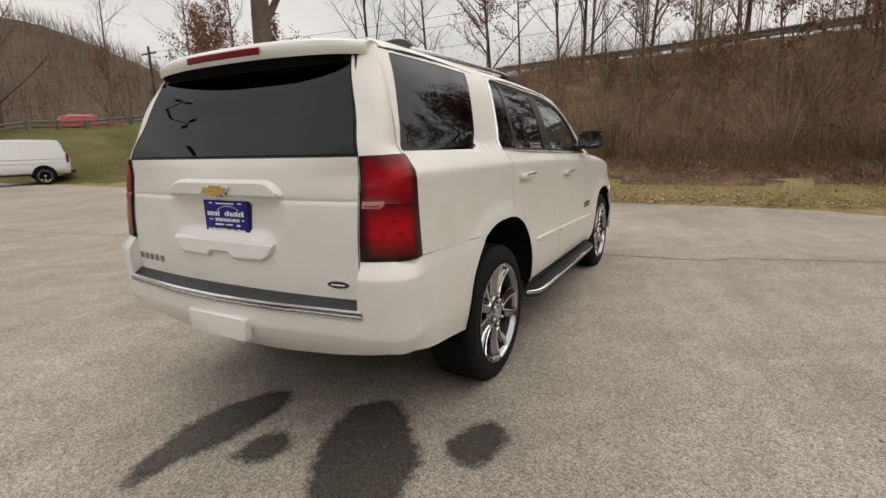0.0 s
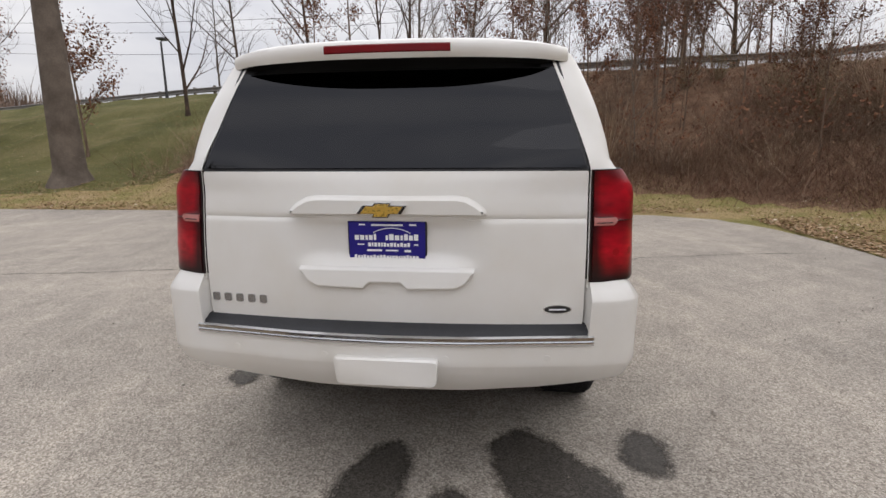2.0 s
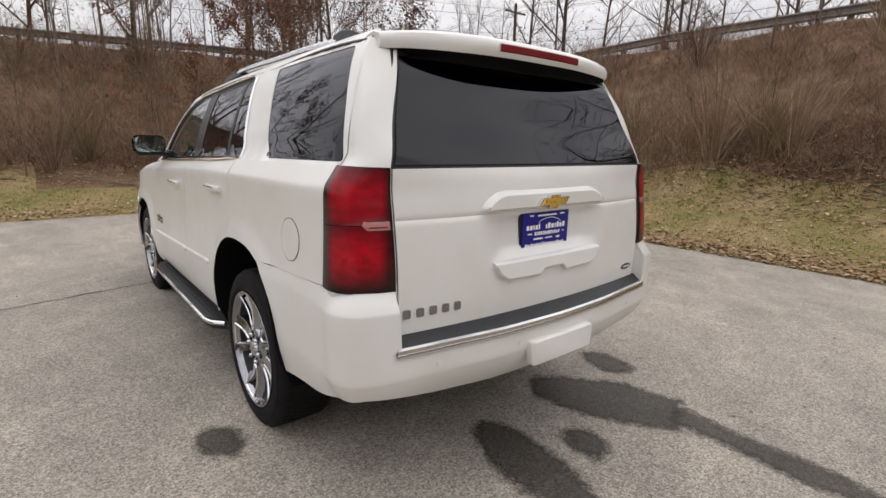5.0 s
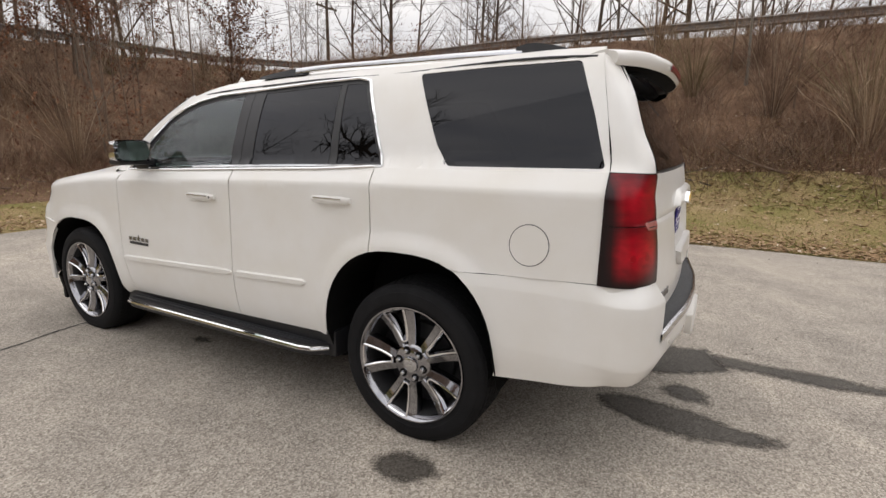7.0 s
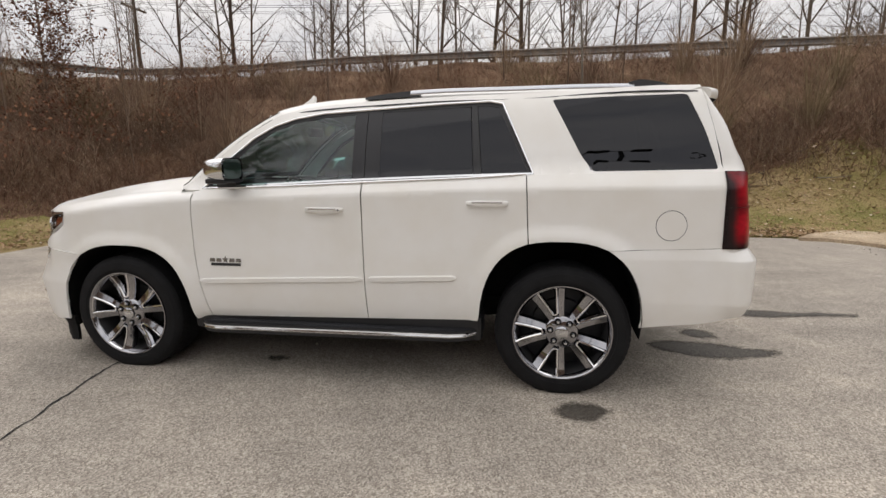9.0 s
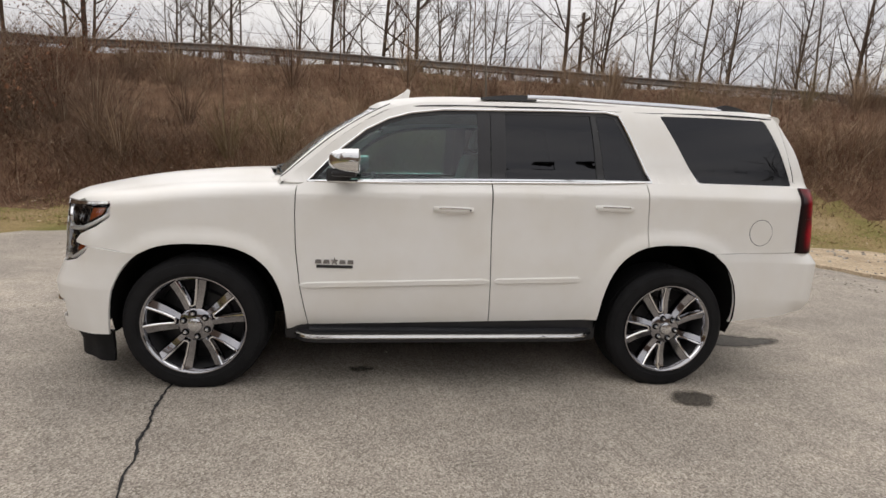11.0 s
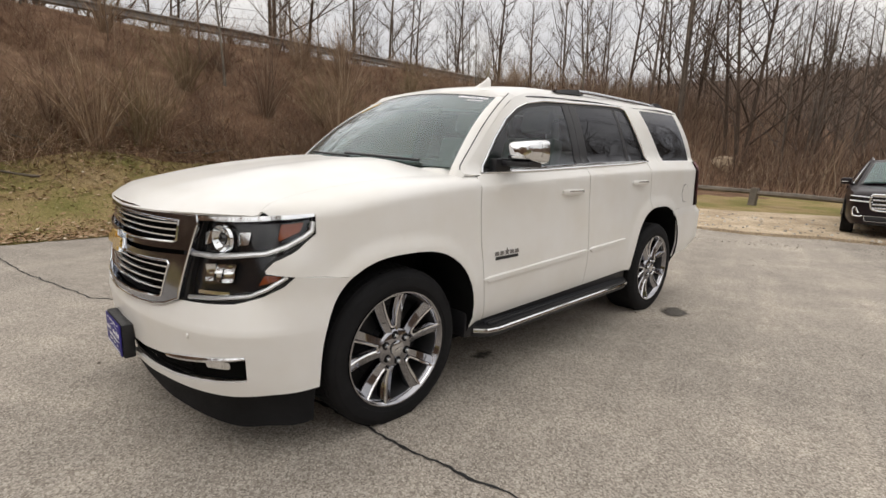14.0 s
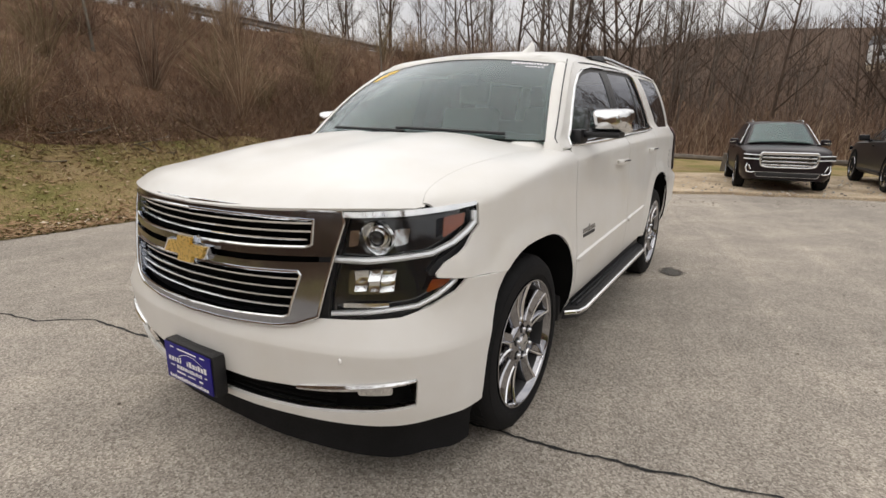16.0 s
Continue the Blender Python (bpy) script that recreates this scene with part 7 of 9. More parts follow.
def parked_suv(label, coat, at, turn, size=1.0, group="parked cars"):
    """A mid-size crossover: body, glasshouse, windows, grille, lamps, mirrors and wheels."""
    car = thing("parked_suv", label, "car", group)
    width = pchip([-2.42, -2.36, -2.1, -1.2, 0.0, 1.2, 1.8, 2.15, 2.36, 2.45], [0.72, 0.84, 0.93, 0.955, 0.955, 0.955, 0.94, 0.89, 0.80, 0.66])
    top = pchip([-2.42, -2.3, -1.5, 0.0, 0.95, 1.5, 2.1, 2.32, 2.45], [0.98, 1.10, 1.10, 1.06, 1.03, 1.02, 0.97, 0.93, 0.84])
    low = pchip([-2.42, -2.2, 0, 2.2, 2.45], [0.36, 0.30, 0.28, 0.26, 0.30])
    part("body", lower_body(np.r_[-2.42, -2.39, np.linspace(-2.34, 2.34, 34), 2.40, 2.45], width, top, low), coat, car, angle=40)
    lo = [(1.02, 0.0, 1.07), (0.98, 0.45, 1.065), (0.86, 0.80, 1.04), (0.0, 0.86, 1.05), (-1.2, 0.86, 1.08), (-2.1, 0.82, 1.10), (-2.34, 0.60, 1.10), (-2.38, 0.0, 1.10)]
    hi = [(0.18, 0.0, 1.585), (0.16, 0.36, 1.58), (0.08, 0.60, 1.555), (-0.4, 0.635, 1.60), (-1.2, 0.635, 1.60), (-1.88, 0.60, 1.575), (-2.08, 0.42, 1.56), (-2.12, 0.0, 1.56)]
    ring = lambda q: q + [(x, -y, z) for x, y, z in q[-2:0:-1]]  # noqa: E731
    part("cabin", cabin_shell(ring(lo), ring(hi), 1.6), coat, car, angle=40)
    part("windscreen", bent_quad([(0.965, 0.72, 1.085), (0.965, -0.72, 1.085), (0.195, -0.55, 1.555), (0.195, 0.55, 1.555)], 0.02, -0.004, -0.055), SCREEN, car, "windscreen reflecting the sky")
    part("windscreen_back", bent_quad([(0.955, 0.73, 1.080), (0.955, -0.73, 1.080), (0.185, -0.56, 1.560), (0.185, 0.56, 1.560)], 0.0, 0.006, -0.050), GLOSSBLACK, car)
    for s in (1, -1):
        q = lambda a, b, c, d: [(x, s * y, z) for x, y, z in ((a, b, c, d) if s < 0 else (b, a, d, c))]  # noqa: E731
        for name, pts in (
            ("front_window", ((0.72, 0.838, 1.08), (-0.22, 0.868, 1.085), (-0.20, 0.652, 1.545), (0.10, 0.640, 1.525))),
            ("rear_window", ((-0.30, 0.868, 1.087), (-1.25, 0.868, 1.10), (-1.18, 0.652, 1.552), (-0.28, 0.652, 1.55))),
            ("quarter_window", ((-1.33, 0.866, 1.105), (-2.02, 0.838, 1.13), (-1.80, 0.634, 1.535), (-1.26, 0.652, 1.55))),
        ):
            part(name, bent_quad(q(*pts), 0.0, 0.012, 0.008), DARKGLASS, car)
        rim = [Vector((x, s * y, z)) for x, y, z in ((0.78, 0.868, 1.065), (-0.2, 0.892, 1.065), (-1.3, 0.892, 1.085), (-2.06, 0.862, 1.115), (-1.82, 0.650, 1.555), (-1.2, 0.668, 1.575), (-0.2, 0.668, 1.572), (0.12, 0.655, 1.55), (0.78, 0.868, 1.065))]
        part("window_trim", Geo().tube(rim, 0.011, 6, False), CHROME, car, "chrome window surround")
        part("roof_rail", Geo().tube([(0.0, s * 0.56, 1.61), (-0.15, s * 0.58, 1.665), (-1.6, s * 0.58, 1.665), (-1.8, s * 0.55, 1.60)], 0.018, 6), SATIN, car, "silver roof rail")
        m = part("side_mirror", Geo().box((0.56, s * 1.0 - 0.11, 1.04), (0.70, s * 1.0 + 0.11, 1.19), 0.045), coat, car)
        part("mirror_foot", Geo().box((0.58, s * 0.88 - 0.05, 1.02), (0.68, s * 0.88 + 0.05, 1.08), 0.015), BLACK, m)
        part("mirror_strip", Geo().box((0.62, s * 1.04 - 0.07, 1.095), (0.703, s * 1.04 + 0.07, 1.112), 0.004), CHROME, m)
        for x in (1.45, -1.42):
            arch_disc(car, x, 0.43, float(width(x)), s)
            road_wheel(car, (x, s * (float(width(x)) + 0.012), 0.37), 0.37, s, TYRE, RIM)
        part("sill_trim", Geo().tube([(0.95, s * 0.948, 0.36), (-0.92, s * 0.948, 0.37)], 0.022, 6), BLACK, car)
        for x in (0.02, -1.05):
            part("door_handle", Geo().box((x - 0.09, s * 0.955 - 0.02, 0.93), (x + 0.09, s * 0.955 + 0.02, 0.96), 0.01), coat, car)
        # lamps
        lamp = part("headlight", Geo().grid([[(2.452 - 0.42 * (abs(y) - 0.52) ** 1.6, s * y, z) for y, z in ((a, 0.855 + 0.03 * (a - 0.5)), (a, 0.80 + 0.02 * (a - 0.5)), (a, 0.735 + 0.04 * (a - 0.5)))] for a in np.linspace(0.52, 0.90, 9)]), GLOSSBLACK, car, "dark headlight with a bright strip")
        for dz, rr in ((0.845, 0.010), (0.748, 0.013)):
            part("light_bar", Geo().tube([(2.462 - 0.42 * (abs(y) - 0.52) ** 1.6, s * y, dz + 0.035 * (y - 0.5)) for y in np.linspace(0.53, 0.89, 9)], rr, 6), BRIGHTSATIN, lamp)
        hook = [(2.40, s * 0.80, 0.64), (2.41, s * 0.825, 0.55), (2.43, s * 0.80, 0.46), (2.455, s * 0.70, 0.44), (2.46, s * 0.65, 0.46)]
        part("fog_surround", Geo().tube(hook, 0.017, 8), CHROME, car, "chrome hook round the fog lamp")
        part("fog_lamp", Geo().tube([(2.41, s * 0.775, 0.62), (2.44, s * 0.72, 0.51)], 0.016, 8), CHROME, car)
        tail = Geo().box((-2.44, s * 0.72 - 0.13, 0.80), (-2.36, s * 0.72 + 0.13, 1.0), 0.02)
        part("tail_light", tail, RED, car, "red tail light")
    # grille
    part("grille_back", Geo().box((2.40, -0.56, 0.58), (2.462, 0.56, 0.90), 0.03), GLOSSBLACK, car, "black grille opening")
    frame = [(2.475, y, z) for y, z in rounded([(-0.55, 0.905), (0.55, 0.905), (0.57, 0.80), (0.53, 0.60), (0.38, 0.575), (-0.38, 0.575), (-0.53, 0.60), (-0.57, 0.80)], 0.05)]
    part("grille_frame", Geo().tube(frame + [frame[0]], 0.020, 8, False), CHROME, car, "chrome grille frame", angle=60)
    for z, h in ((0.885, 0.028), (0.795, 0.017), (0.705, 0.017), (0.628, 0.017)):
        part("grille_bar", Geo().box((2.455, -0.53, z - h), (2.487, 0.53, z + h), 0.010), CHROME, car)
    part("lower_intake", Geo().box((2.41, -0.62, 0.36), (2.465, 0.62, 0.455), 0.02), BLACK, car)
    ring2 = [(2.468, y, z) for y, z in rounded([(-0.63, 0.462), (0.63, 0.462), (0.60, 0.352), (-0.60, 0.352)], 0.03)]
    part("intake_rim", Geo().tube(ring2 + [ring2[0]], 0.008, 6, False), SATIN, car)
    part("skid_strip", Geo().box((2.40, -0.55, 0.285), (2.45, 0.55, 0.335), 0.015), BLACK, car)
    car.matrix_world = pose(at[0], at[1], at[2], 0, 0, turn) @ Matrix.Diagonal((size, size, size, 1))
    return car


PLUM = plain("dark_plum_paint", (0.010, 0.005, 0.007), 0.35, vary=0.1, coat=0.25, spec=0.2)
GRAPHITE = plain("graphite_paint", (0.014, 0.014, 0.016), 0.35, vary=0.1, coat=0.25, spec=0.2)
VANWHITE = paint("white_van_paint", (0.72, 0.73, 0.74), 0.02)
DARKGLASS = plain("dark_side_glass", (0.012, 0.013, 0.014), 0.04, vary=0.05, coat=1.0)
CHERRY = paint("cherry_red_paint", (0.42, 0.012, 0.012), 0.02)
parked_suv("near-black crossover with a chrome grille, parked on the sandy verge", PLUM, (-11.3, 1.95, 0.055), 7, 0.90)
parked_suv("dark grey crossover parked beside another dark car", GRAPHITE, (-12.1, 4.85, 0.055), 185, 1.0)
parked_suv("bright red car on the road above the lawn", CHERRY, (16.6, 38.2, float(land(np.array([16.6]), np.array([38.2]))[0])), -12, 0.95)


def cargo_van(at, turn):
    van = thing("cargo_van", "plain white cargo van with steel wheels and no side windows", "van")
    width = pchip([-2.75, -2.7, -2.5, -1.5, 1.5, 2.3, 2.7, 2.82], [0.88, 0.95, 0.985, 1.0, 1.0, 0.97, 0.88, 0.74])
    top = pchip([-2.75, 1.0, 1.7, 2.4, 2.82], [1.14, 1.14, 1.13, 1.05, 0.92])
    low = pchip([-2.75, 2.82], [0.46, 0.42])
    part("body", lower_body(np.r_[-2.75, -2.72, np.linspace(-2.65, 2.7, 28), 2.78, 2.82], width, top, low, 0.02, 0.5), VANWHITE, van, angle=40)
    lo = [(1.75, 0.0, 1.12), (1.70, 0.6, 1.12), (1.55, 0.90, 1.12), (0.4, 0.965, 1.12), (-1.6, 0.965, 1.12), (-2.62, 0.93, 1.12), (-2.71, 0.80, 1.12), (-2.72, 0.0, 1.12)]
    hi = [(0.95, 0.0, 1.94), (0.92, 0.45, 1.94), (0.80, 0.74, 1.92), (0.2, 0.80, 1.95), (-1.6, 0.80, 1.95), (-2.36, 0.78, 1.93), (-2.46, 0.66, 1.92), (-2.47, 0.0, 1.92)]
    ring = lambda q: q + [(x, -y, z) for x, y, z in q[-2:0:-1]]  # noqa: E731
    part("upper_body", cabin_shell(ring(lo), ring(hi), 1.95, 0.06), VANWHITE, van, angle=40)
    part("windscreen", bent_quad([(1.70, 0.78, 1.17), (1.70, -0.78, 1.17), (1.0, -0.62, 1.88), (1.0, 0.62, 1.88)], 0.02, 0.02, -0.03), DARKGLASS, van)
    part("rear_bumper", Geo().box((-2.93, -0.93, 0.46), (-2.72, 0.93, 0.62), 0.03), BLACK, van, "dark rear bumper")
    part("front_bumper", Geo().box((2.70, -0.88, 0.42), (2.92, 0.88, 0.60), 0.04), BLACK, van)
    for s in (1, -1):
        q = lambda a, b, c, d: [(x, s * y, z) for x, y, z in ((a, b, c, d) if s < 0 else (b, a, d, c))]  # noqa: E731
        part("door_window", bent_quad(q((1.35, 0.925, 1.2), (0.55, 0.955, 1.2), (0.5, 0.835, 1.82), (0.85, 0.82, 1.80)), 0.0, 0.012), DARKGLASS, van)
        part("rear_window", bent_quad([(-2.705, s * 0.42 - 0.30, 1.25), (-2.705, s * 0.42 + 0.30, 1.25), (-2.515, s * 0.38 + 0.26, 1.80), (-2.515, s * 0.38 - 0.26, 1.80)], 0.0, -0.02), DARKGLASS, van)
        part("tail_light", Geo().box((-2.72, s * 0.955 - 0.035, 0.95), (-2.62, s * 0.955 + 0.035, 1.32), 0.015), RED, van)
        part("door_hinge", Geo().box((-2.62, s * 0.90 - 0.03, 1.52), (-2.56, s * 0.90 + 0.03, 1.57), 0.01), BLACK, van)
        part("body_crease", Geo().tube([(1.2, s * 1.0, 0.95), (-2.45, s * 0.992, 0.95)], 0.012, 6), VANWHITE, van)
        part("sill", Geo().box((-1.3, s * 0.93 - 0.03, 0.40), (1.5, s * 0.93 + 0.03, 0.50), 0.01), BLACK, van)
        for x in (1.85, -1.75):
            arch_disc(van, x, 0.45, float(width(x)), s)
            road_wheel(van, (x, s * (float(width(x)) + 0.012), 0.37), 0.37, s, TYRE, SATIN, 8)
    van.matrix_world = pose(at[0], at[1], at[2], 0, 0, turn)


_va = math.degrees(math.atan2(0.34, -0.94))
_vd = (math.cos(radians(_va)), math.sin(radians(_va)))
cargo_van((7.1 + 1.75 * _vd[0] + 0.98 * _vd[1] * 1.0, 24.4 + 1.75 * _vd[1] - 0.98 * _vd[0] * 1.0, 0.0), _va)

# ---- trees, brush, leaves ----
def limb(g, start, way, length, r0, r1, rnd, bend=0.25, up=0.15, sides=6, steps=6):
    """A crooked tapering limb; gives the places along it."""
    p, d = Vector(start), Vector(way).normalized()
    pts, rs = [p.copy()], [r0]
    for k in range(steps):
        d = (d + Vector((rnd.gauss(0, bend), rnd.gauss(0, bend), rnd.gauss(0, bend) * 0.6 + up)) * (1.4 / steps)).normalized()
        p = p + d * (length / steps)
        pts.append(p.copy())
        rs.append(r0 + (r1 - r0) * (k + 1) / steps)
    g.tube(pts, rs, sides, False)
    return pts, rs, d


def bare_tree(seed, height, girth, forks=7, spread_=0.55, lean=0.04, start=0.35, fine=3, per=2):
    """A leafless tree: its trunk and limbs, and its twigs."""
    rnd = random.Random(seed)
    trunk, twigs, limbs = Geo(), Geo(), []
    bare = Geo()
    pts, rs, d = limb(bare, (0, 0, 0.4), (rnd.gauss(0, lean), rnd.gauss(0, lean), 1), height, girth, girth * 0.22, rnd, 0.10, 0.10, 10, 12)
    trunk.tube([Vector((0, 0, -0.3)), Vector((0, 0, 0.05))] + pts, [girth * 1.7, girth * 1.35] + rs, 10, False)

    def twig(p, d, length, r, depth):
        q, qr, e = limb(twigs, p, d, length, r, r * 0.35, rnd, 0.42, 0.18, 3, 3)
        if depth > 0:
            for _ in range(3):
                i = rnd.randint(1, 3)
                a = Vector((rnd.gauss(0, 1), rnd.gauss(0, 1), rnd.gauss(0.35, 0.6))).normalized()
                twig(q[i], (q[i] - q[i - 1]).normalized() * 0.9 + a * 0.75, length * rnd.uniform(0.42, 0.68), r * 0.55, depth - 1)

    for k in range(forks):
        t = start + (0.97 - start) * (k + rnd.random() * 0.8) / forks
        i = min(len(pts) - 2, int(t * (len(pts) - 1)))
        a = rnd.uniform(0, 2 * math.pi)
        out = Vector((math.cos(a) * spread_, math.sin(a) * spread_, rnd.uniform(0.45, 1.0)))
        ll = height * rnd.uniform(0.28, 0.50) * (1.15 - 0.55 * t)
        bough = Geo()
        limbs.append(bough)
        q, qr, e = limb(bough, pts[i], out, ll, rs[i] * rnd.uniform(0.42, 0.62), rs[i] * 0.14, rnd, 0.24, 0.16, 6, 6)
        for j in range(1, 7):
            for _ in range(per):
                a = Vector((rnd.gauss(0, 1), rnd.gauss(0, 1), rnd.gauss(0.3, 0.6))).normalized()
                twig(q[j], (q[j] - q[j - 1]).normalized() * 0.8 + a * 0.8, ll * rnd.uniform(0.22, 0.40), max(0.007, qr[j] * 0.5), fine - 2)
    for j in range(7, len(pts)):
        a = Vector((rnd.gauss(0, 1), rnd.gauss(0, 1), rnd.gauss(0.4, 0.5))).normalized()
        twig(pts[j], (pts[j] - pts[j - 1]).normalized() + a, height * 0.14, max(0.008, rs[j] * 0.5), fine - 1)
    return trunk, twigs, limbs


def leaf_scatter(g, places, size, rnd, per=1):
    for p in places:
        for _ in range(per):
            c = Vector(p) + Vector((rnd.gauss(0, 0.12), rnd.gauss(0, 0.12), rnd.gauss(0, 0.12)))
            u = Vector((rnd.gauss(0, 1), rnd.gauss(0, 1), rnd.gauss(0, 1))).normalized()
            v = u.orthogonal().normalized()
            s = size * rnd.uniform(0.6, 1.3)
            g.add([c - u * s, c + v * s * 0.45, c + u * s, c - v * s * 0.45], [(0, 1, 2, 3)])


def build_tree(name, label, seed, height, girth, bark, forks=7, spread_=0.55, leafy=0, fine=3, start=0.35, lean=0.04, per=2):
    t = thing(name, label, "tree", "bare trees")
    trunk, twigs, limbs = bare_tree(seed, height, girth, forks, spread_, lean, start, fine, per)
    part("trunk", trunk, bark, t, angle=60)
    for bough in limbs:
        part("limb", bough, bark, t, angle=60)
    part("crown", twigs, bark, t, smooth=False)
    if leafy:
        rnd = random.Random(seed + 77)
        g = Geo()
        leaf_scatter(g, rnd.sample(twigs.v, min(leafy, len(twigs.v))), 0.085, rnd, 2)
        part("dry_leaves", g, OAKLEAF, t, "dry brown leaves still hanging", smooth=False)
    return t


def place(t, x, y, turn, size=1.0, dz=0.0):
    t.scale = (size, size, size)
    t.matrix_basis = pose(x, y, float(land(np.array([x]), np.array([y]))[0]) + dz, 0, 0, turn) @ Matrix.Diagonal((size, size, size, 1))
    return t


def again(t, x, y, turn, size):
    c = copy_thing(t, Matrix.Identity(4))
    return place(c, x, y, turn, size)


def woods():
    rnd = random.Random(21)
    tall = [build_tree("bare_tree", "tall bare deciduous tree with grey-brown bark", 100 + k, 13 + k % 3, 0.115 + 0.018 * (k % 3), (BARK, DARKBARK, DARKBARK)[k % 3], 12, 0.80, 0, 3, 0.12, 0.04, 2 if k < 2 else 1) for k in range(5)]
    young = [build_tree("bare_sapling", "slender bare sapling on the bank", 200 + k, 6.0 + k, 0.034 + 0.009 * k, (SAPBARK, SAPBARK, PALEBARK)[k % 3], 8, 0.6, 0, 3, 0.22, 0.04, 1) for k in range(3)]
    oak = [build_tree("oak_tree", "young oak still holding dry brown leaves", 300 + k, 6.5 + k, 0.07, SAPBARK, 9, 0.75, 900, 3, 0.2) for k in range(2)]
    big = place(build_tree("shade_tree", "large shade tree with a thick grey trunk on the lawn", 411, 15, 0.50, BARK, 9, 0.6, 0, 3, 0.35, 0.01), 11.0, 14.1, 30)
    big["group"] = ""
    first = set()

    def put(kind, x, y, size):
        turn = rnd.uniform(0, 360)
        if kind.name not in first:
            first.add(kind.name)
            place(kind, x, y, turn, size)
        else:
            again(kind, x, y, turn, size)

    # along the road on top of the bank
    spots = [(24, -26), (17.5, -22), (13.5, -19.5), (12.3, -18.6), (8.0, -20), (6.8, -19.0), (2.5, -24), (-1.0, -18.8), (-4.5, -26), (-8.5, -21), (-12.5, -27), (-17.5, -21), (-19.5, -24), (-24, -20), (-26, -26), (-29, -21), (-33, -24), (-36, -19), (-41, -23)]
    for k, (x, y) in enumerate(spots):
        put(tall[k % 2], x, y, rnd.uniform(0.5, 0.8))
    for k in range(26):
        put(tall[2 + rnd.randrange(3)], rnd.uniform(-40, 20), rnd.uniform(-40, -22), rnd.uniform(0.45, 0.75))
    # the wood behind the parked cars
    for k in range(92):
        x = rnd.uniform(-70, -25)
        y = rnd.uniform(-17, 30) if x < -30 else rnd.uniform(-16, 18)
        put(tall[2 + rnd.randrange(3)], x, y, rnd.uniform(0.6, 1.05))
    # the close thicket in the corner of the bank
    for k in range(24):
        x, y = rnd.uniform(13, 25), rnd.uniform(-16, -1)
        put(young[rnd.randrange(3)], x, y, rnd.uniform(0.4, 0.72))
    for k in range(16):
        put(young[rnd.randrange(3)], rnd.uniform(12.5, 22), rnd.uniform(-9.5, 4), rnd.uniform(0.4, 0.8))
    for x, y, s in ((13.5, -5.5, 0.5), (15, -3.6, 0.6), (17, -6.5, 0.6), (12.8, -2.2, 0.4), (18.5, -1.5, 0.7), (20, 1.0, 0.7)):
        put(oak[rnd.randrange(2)], x, y, s)
    for k in range(9):
        put(oak[rnd.randrange(2)], rnd.uniform(13.5, 25), rnd.uniform(-15, -3), rnd.uniform(0.6, 0.95))
    # by the road above the lawn
    put(tall[0], 21.2, 44, 1.0)
    put(oak[0], 17.4, 36.6, 0.75)
    put(oak[1], 20.5, 30, 1.0)
    # ahead of the car and up by the road
    for x, y in ((27, 1.5), (26, 4.5), (27.5, 5.3), (30, -3), (32, 8), (36, 3), (34, 14), (29, -9), (25.5, -13), (31, 20), (20, 15.5), (38, 22), (33, -16)):
        put(tall[2 + rnd.randrange(3)], x, y, rnd.uniform(0.6, 0.95))
    for x, y in ((24, 31), (11, 38), (30, 45), (16, 55)):
        put(tall[2 + rnd.randrange(3)], x, y, rnd.uniform(0.6, 0.9))
    for x, y, s in ((22.5, 7.5, 0.9), (21.5, -2.5, 0.85), (23.5, -1.0, 0.9), (15.8, -6.2, 0.8), (19, -8.2, 0.95), (14.5, 16.5, 0.8), (19, 28, 0.85), (12.5, -9.5, 0.45), (25, 10.5, 0.8)):
        put(oak[rnd.randrange(2)], x, y, s)
    # saplings on the slope
    for k in range(24):
        if k % 5 < 3:
            x, y = rnd.uniform(-22, 15), rnd.uniform(-16.5, -9.2)
        else:
            x, y = rnd.uniform(11, 22), rnd.uniform(-9, 7)
        put(young[rnd.randrange(3)], x, y, rnd.uniform(0.4, 0.8))
    for x, y, s in ((10.9, -4.2, 0.62), (11.6, -5.1, 0.7), (10.7, 2.0, 0.5), (12.8, -8.0, 0.8), (9.6, -8.6, 0.6)):
        put(young[rnd.randrange(3)], x, y, s)
    # more of the road's tree row, and leafy oaks at its corner
    rnd = random.Random(77)
    for x, y, s in ((22.5, -9.0, 0.6), (25, -11, 0.65), (22, -12.5, 0.6), (26, -8, 0.8), (17.5, 25.5, 1.0), (14.8, 22.0, 0.8), (20.5, 28.5, 1.05)):
        put(oak[rnd.randrange(2)], x, y, s)
    for k in range(17):
        put(tall[rnd.randrange(5)], rnd.uniform(-46, -3), rnd.uniform(-40, -21), rnd.uniform(0.6, 0.95))
    # tall wood beyond the far end of the lot
    for k in range(26):
        put(tall[2 + rnd.randrange(3)], rnd.uniform(-52, -30), rnd.uniform(18, 36), rnd.uniform(1.15, 1.6))


woods()


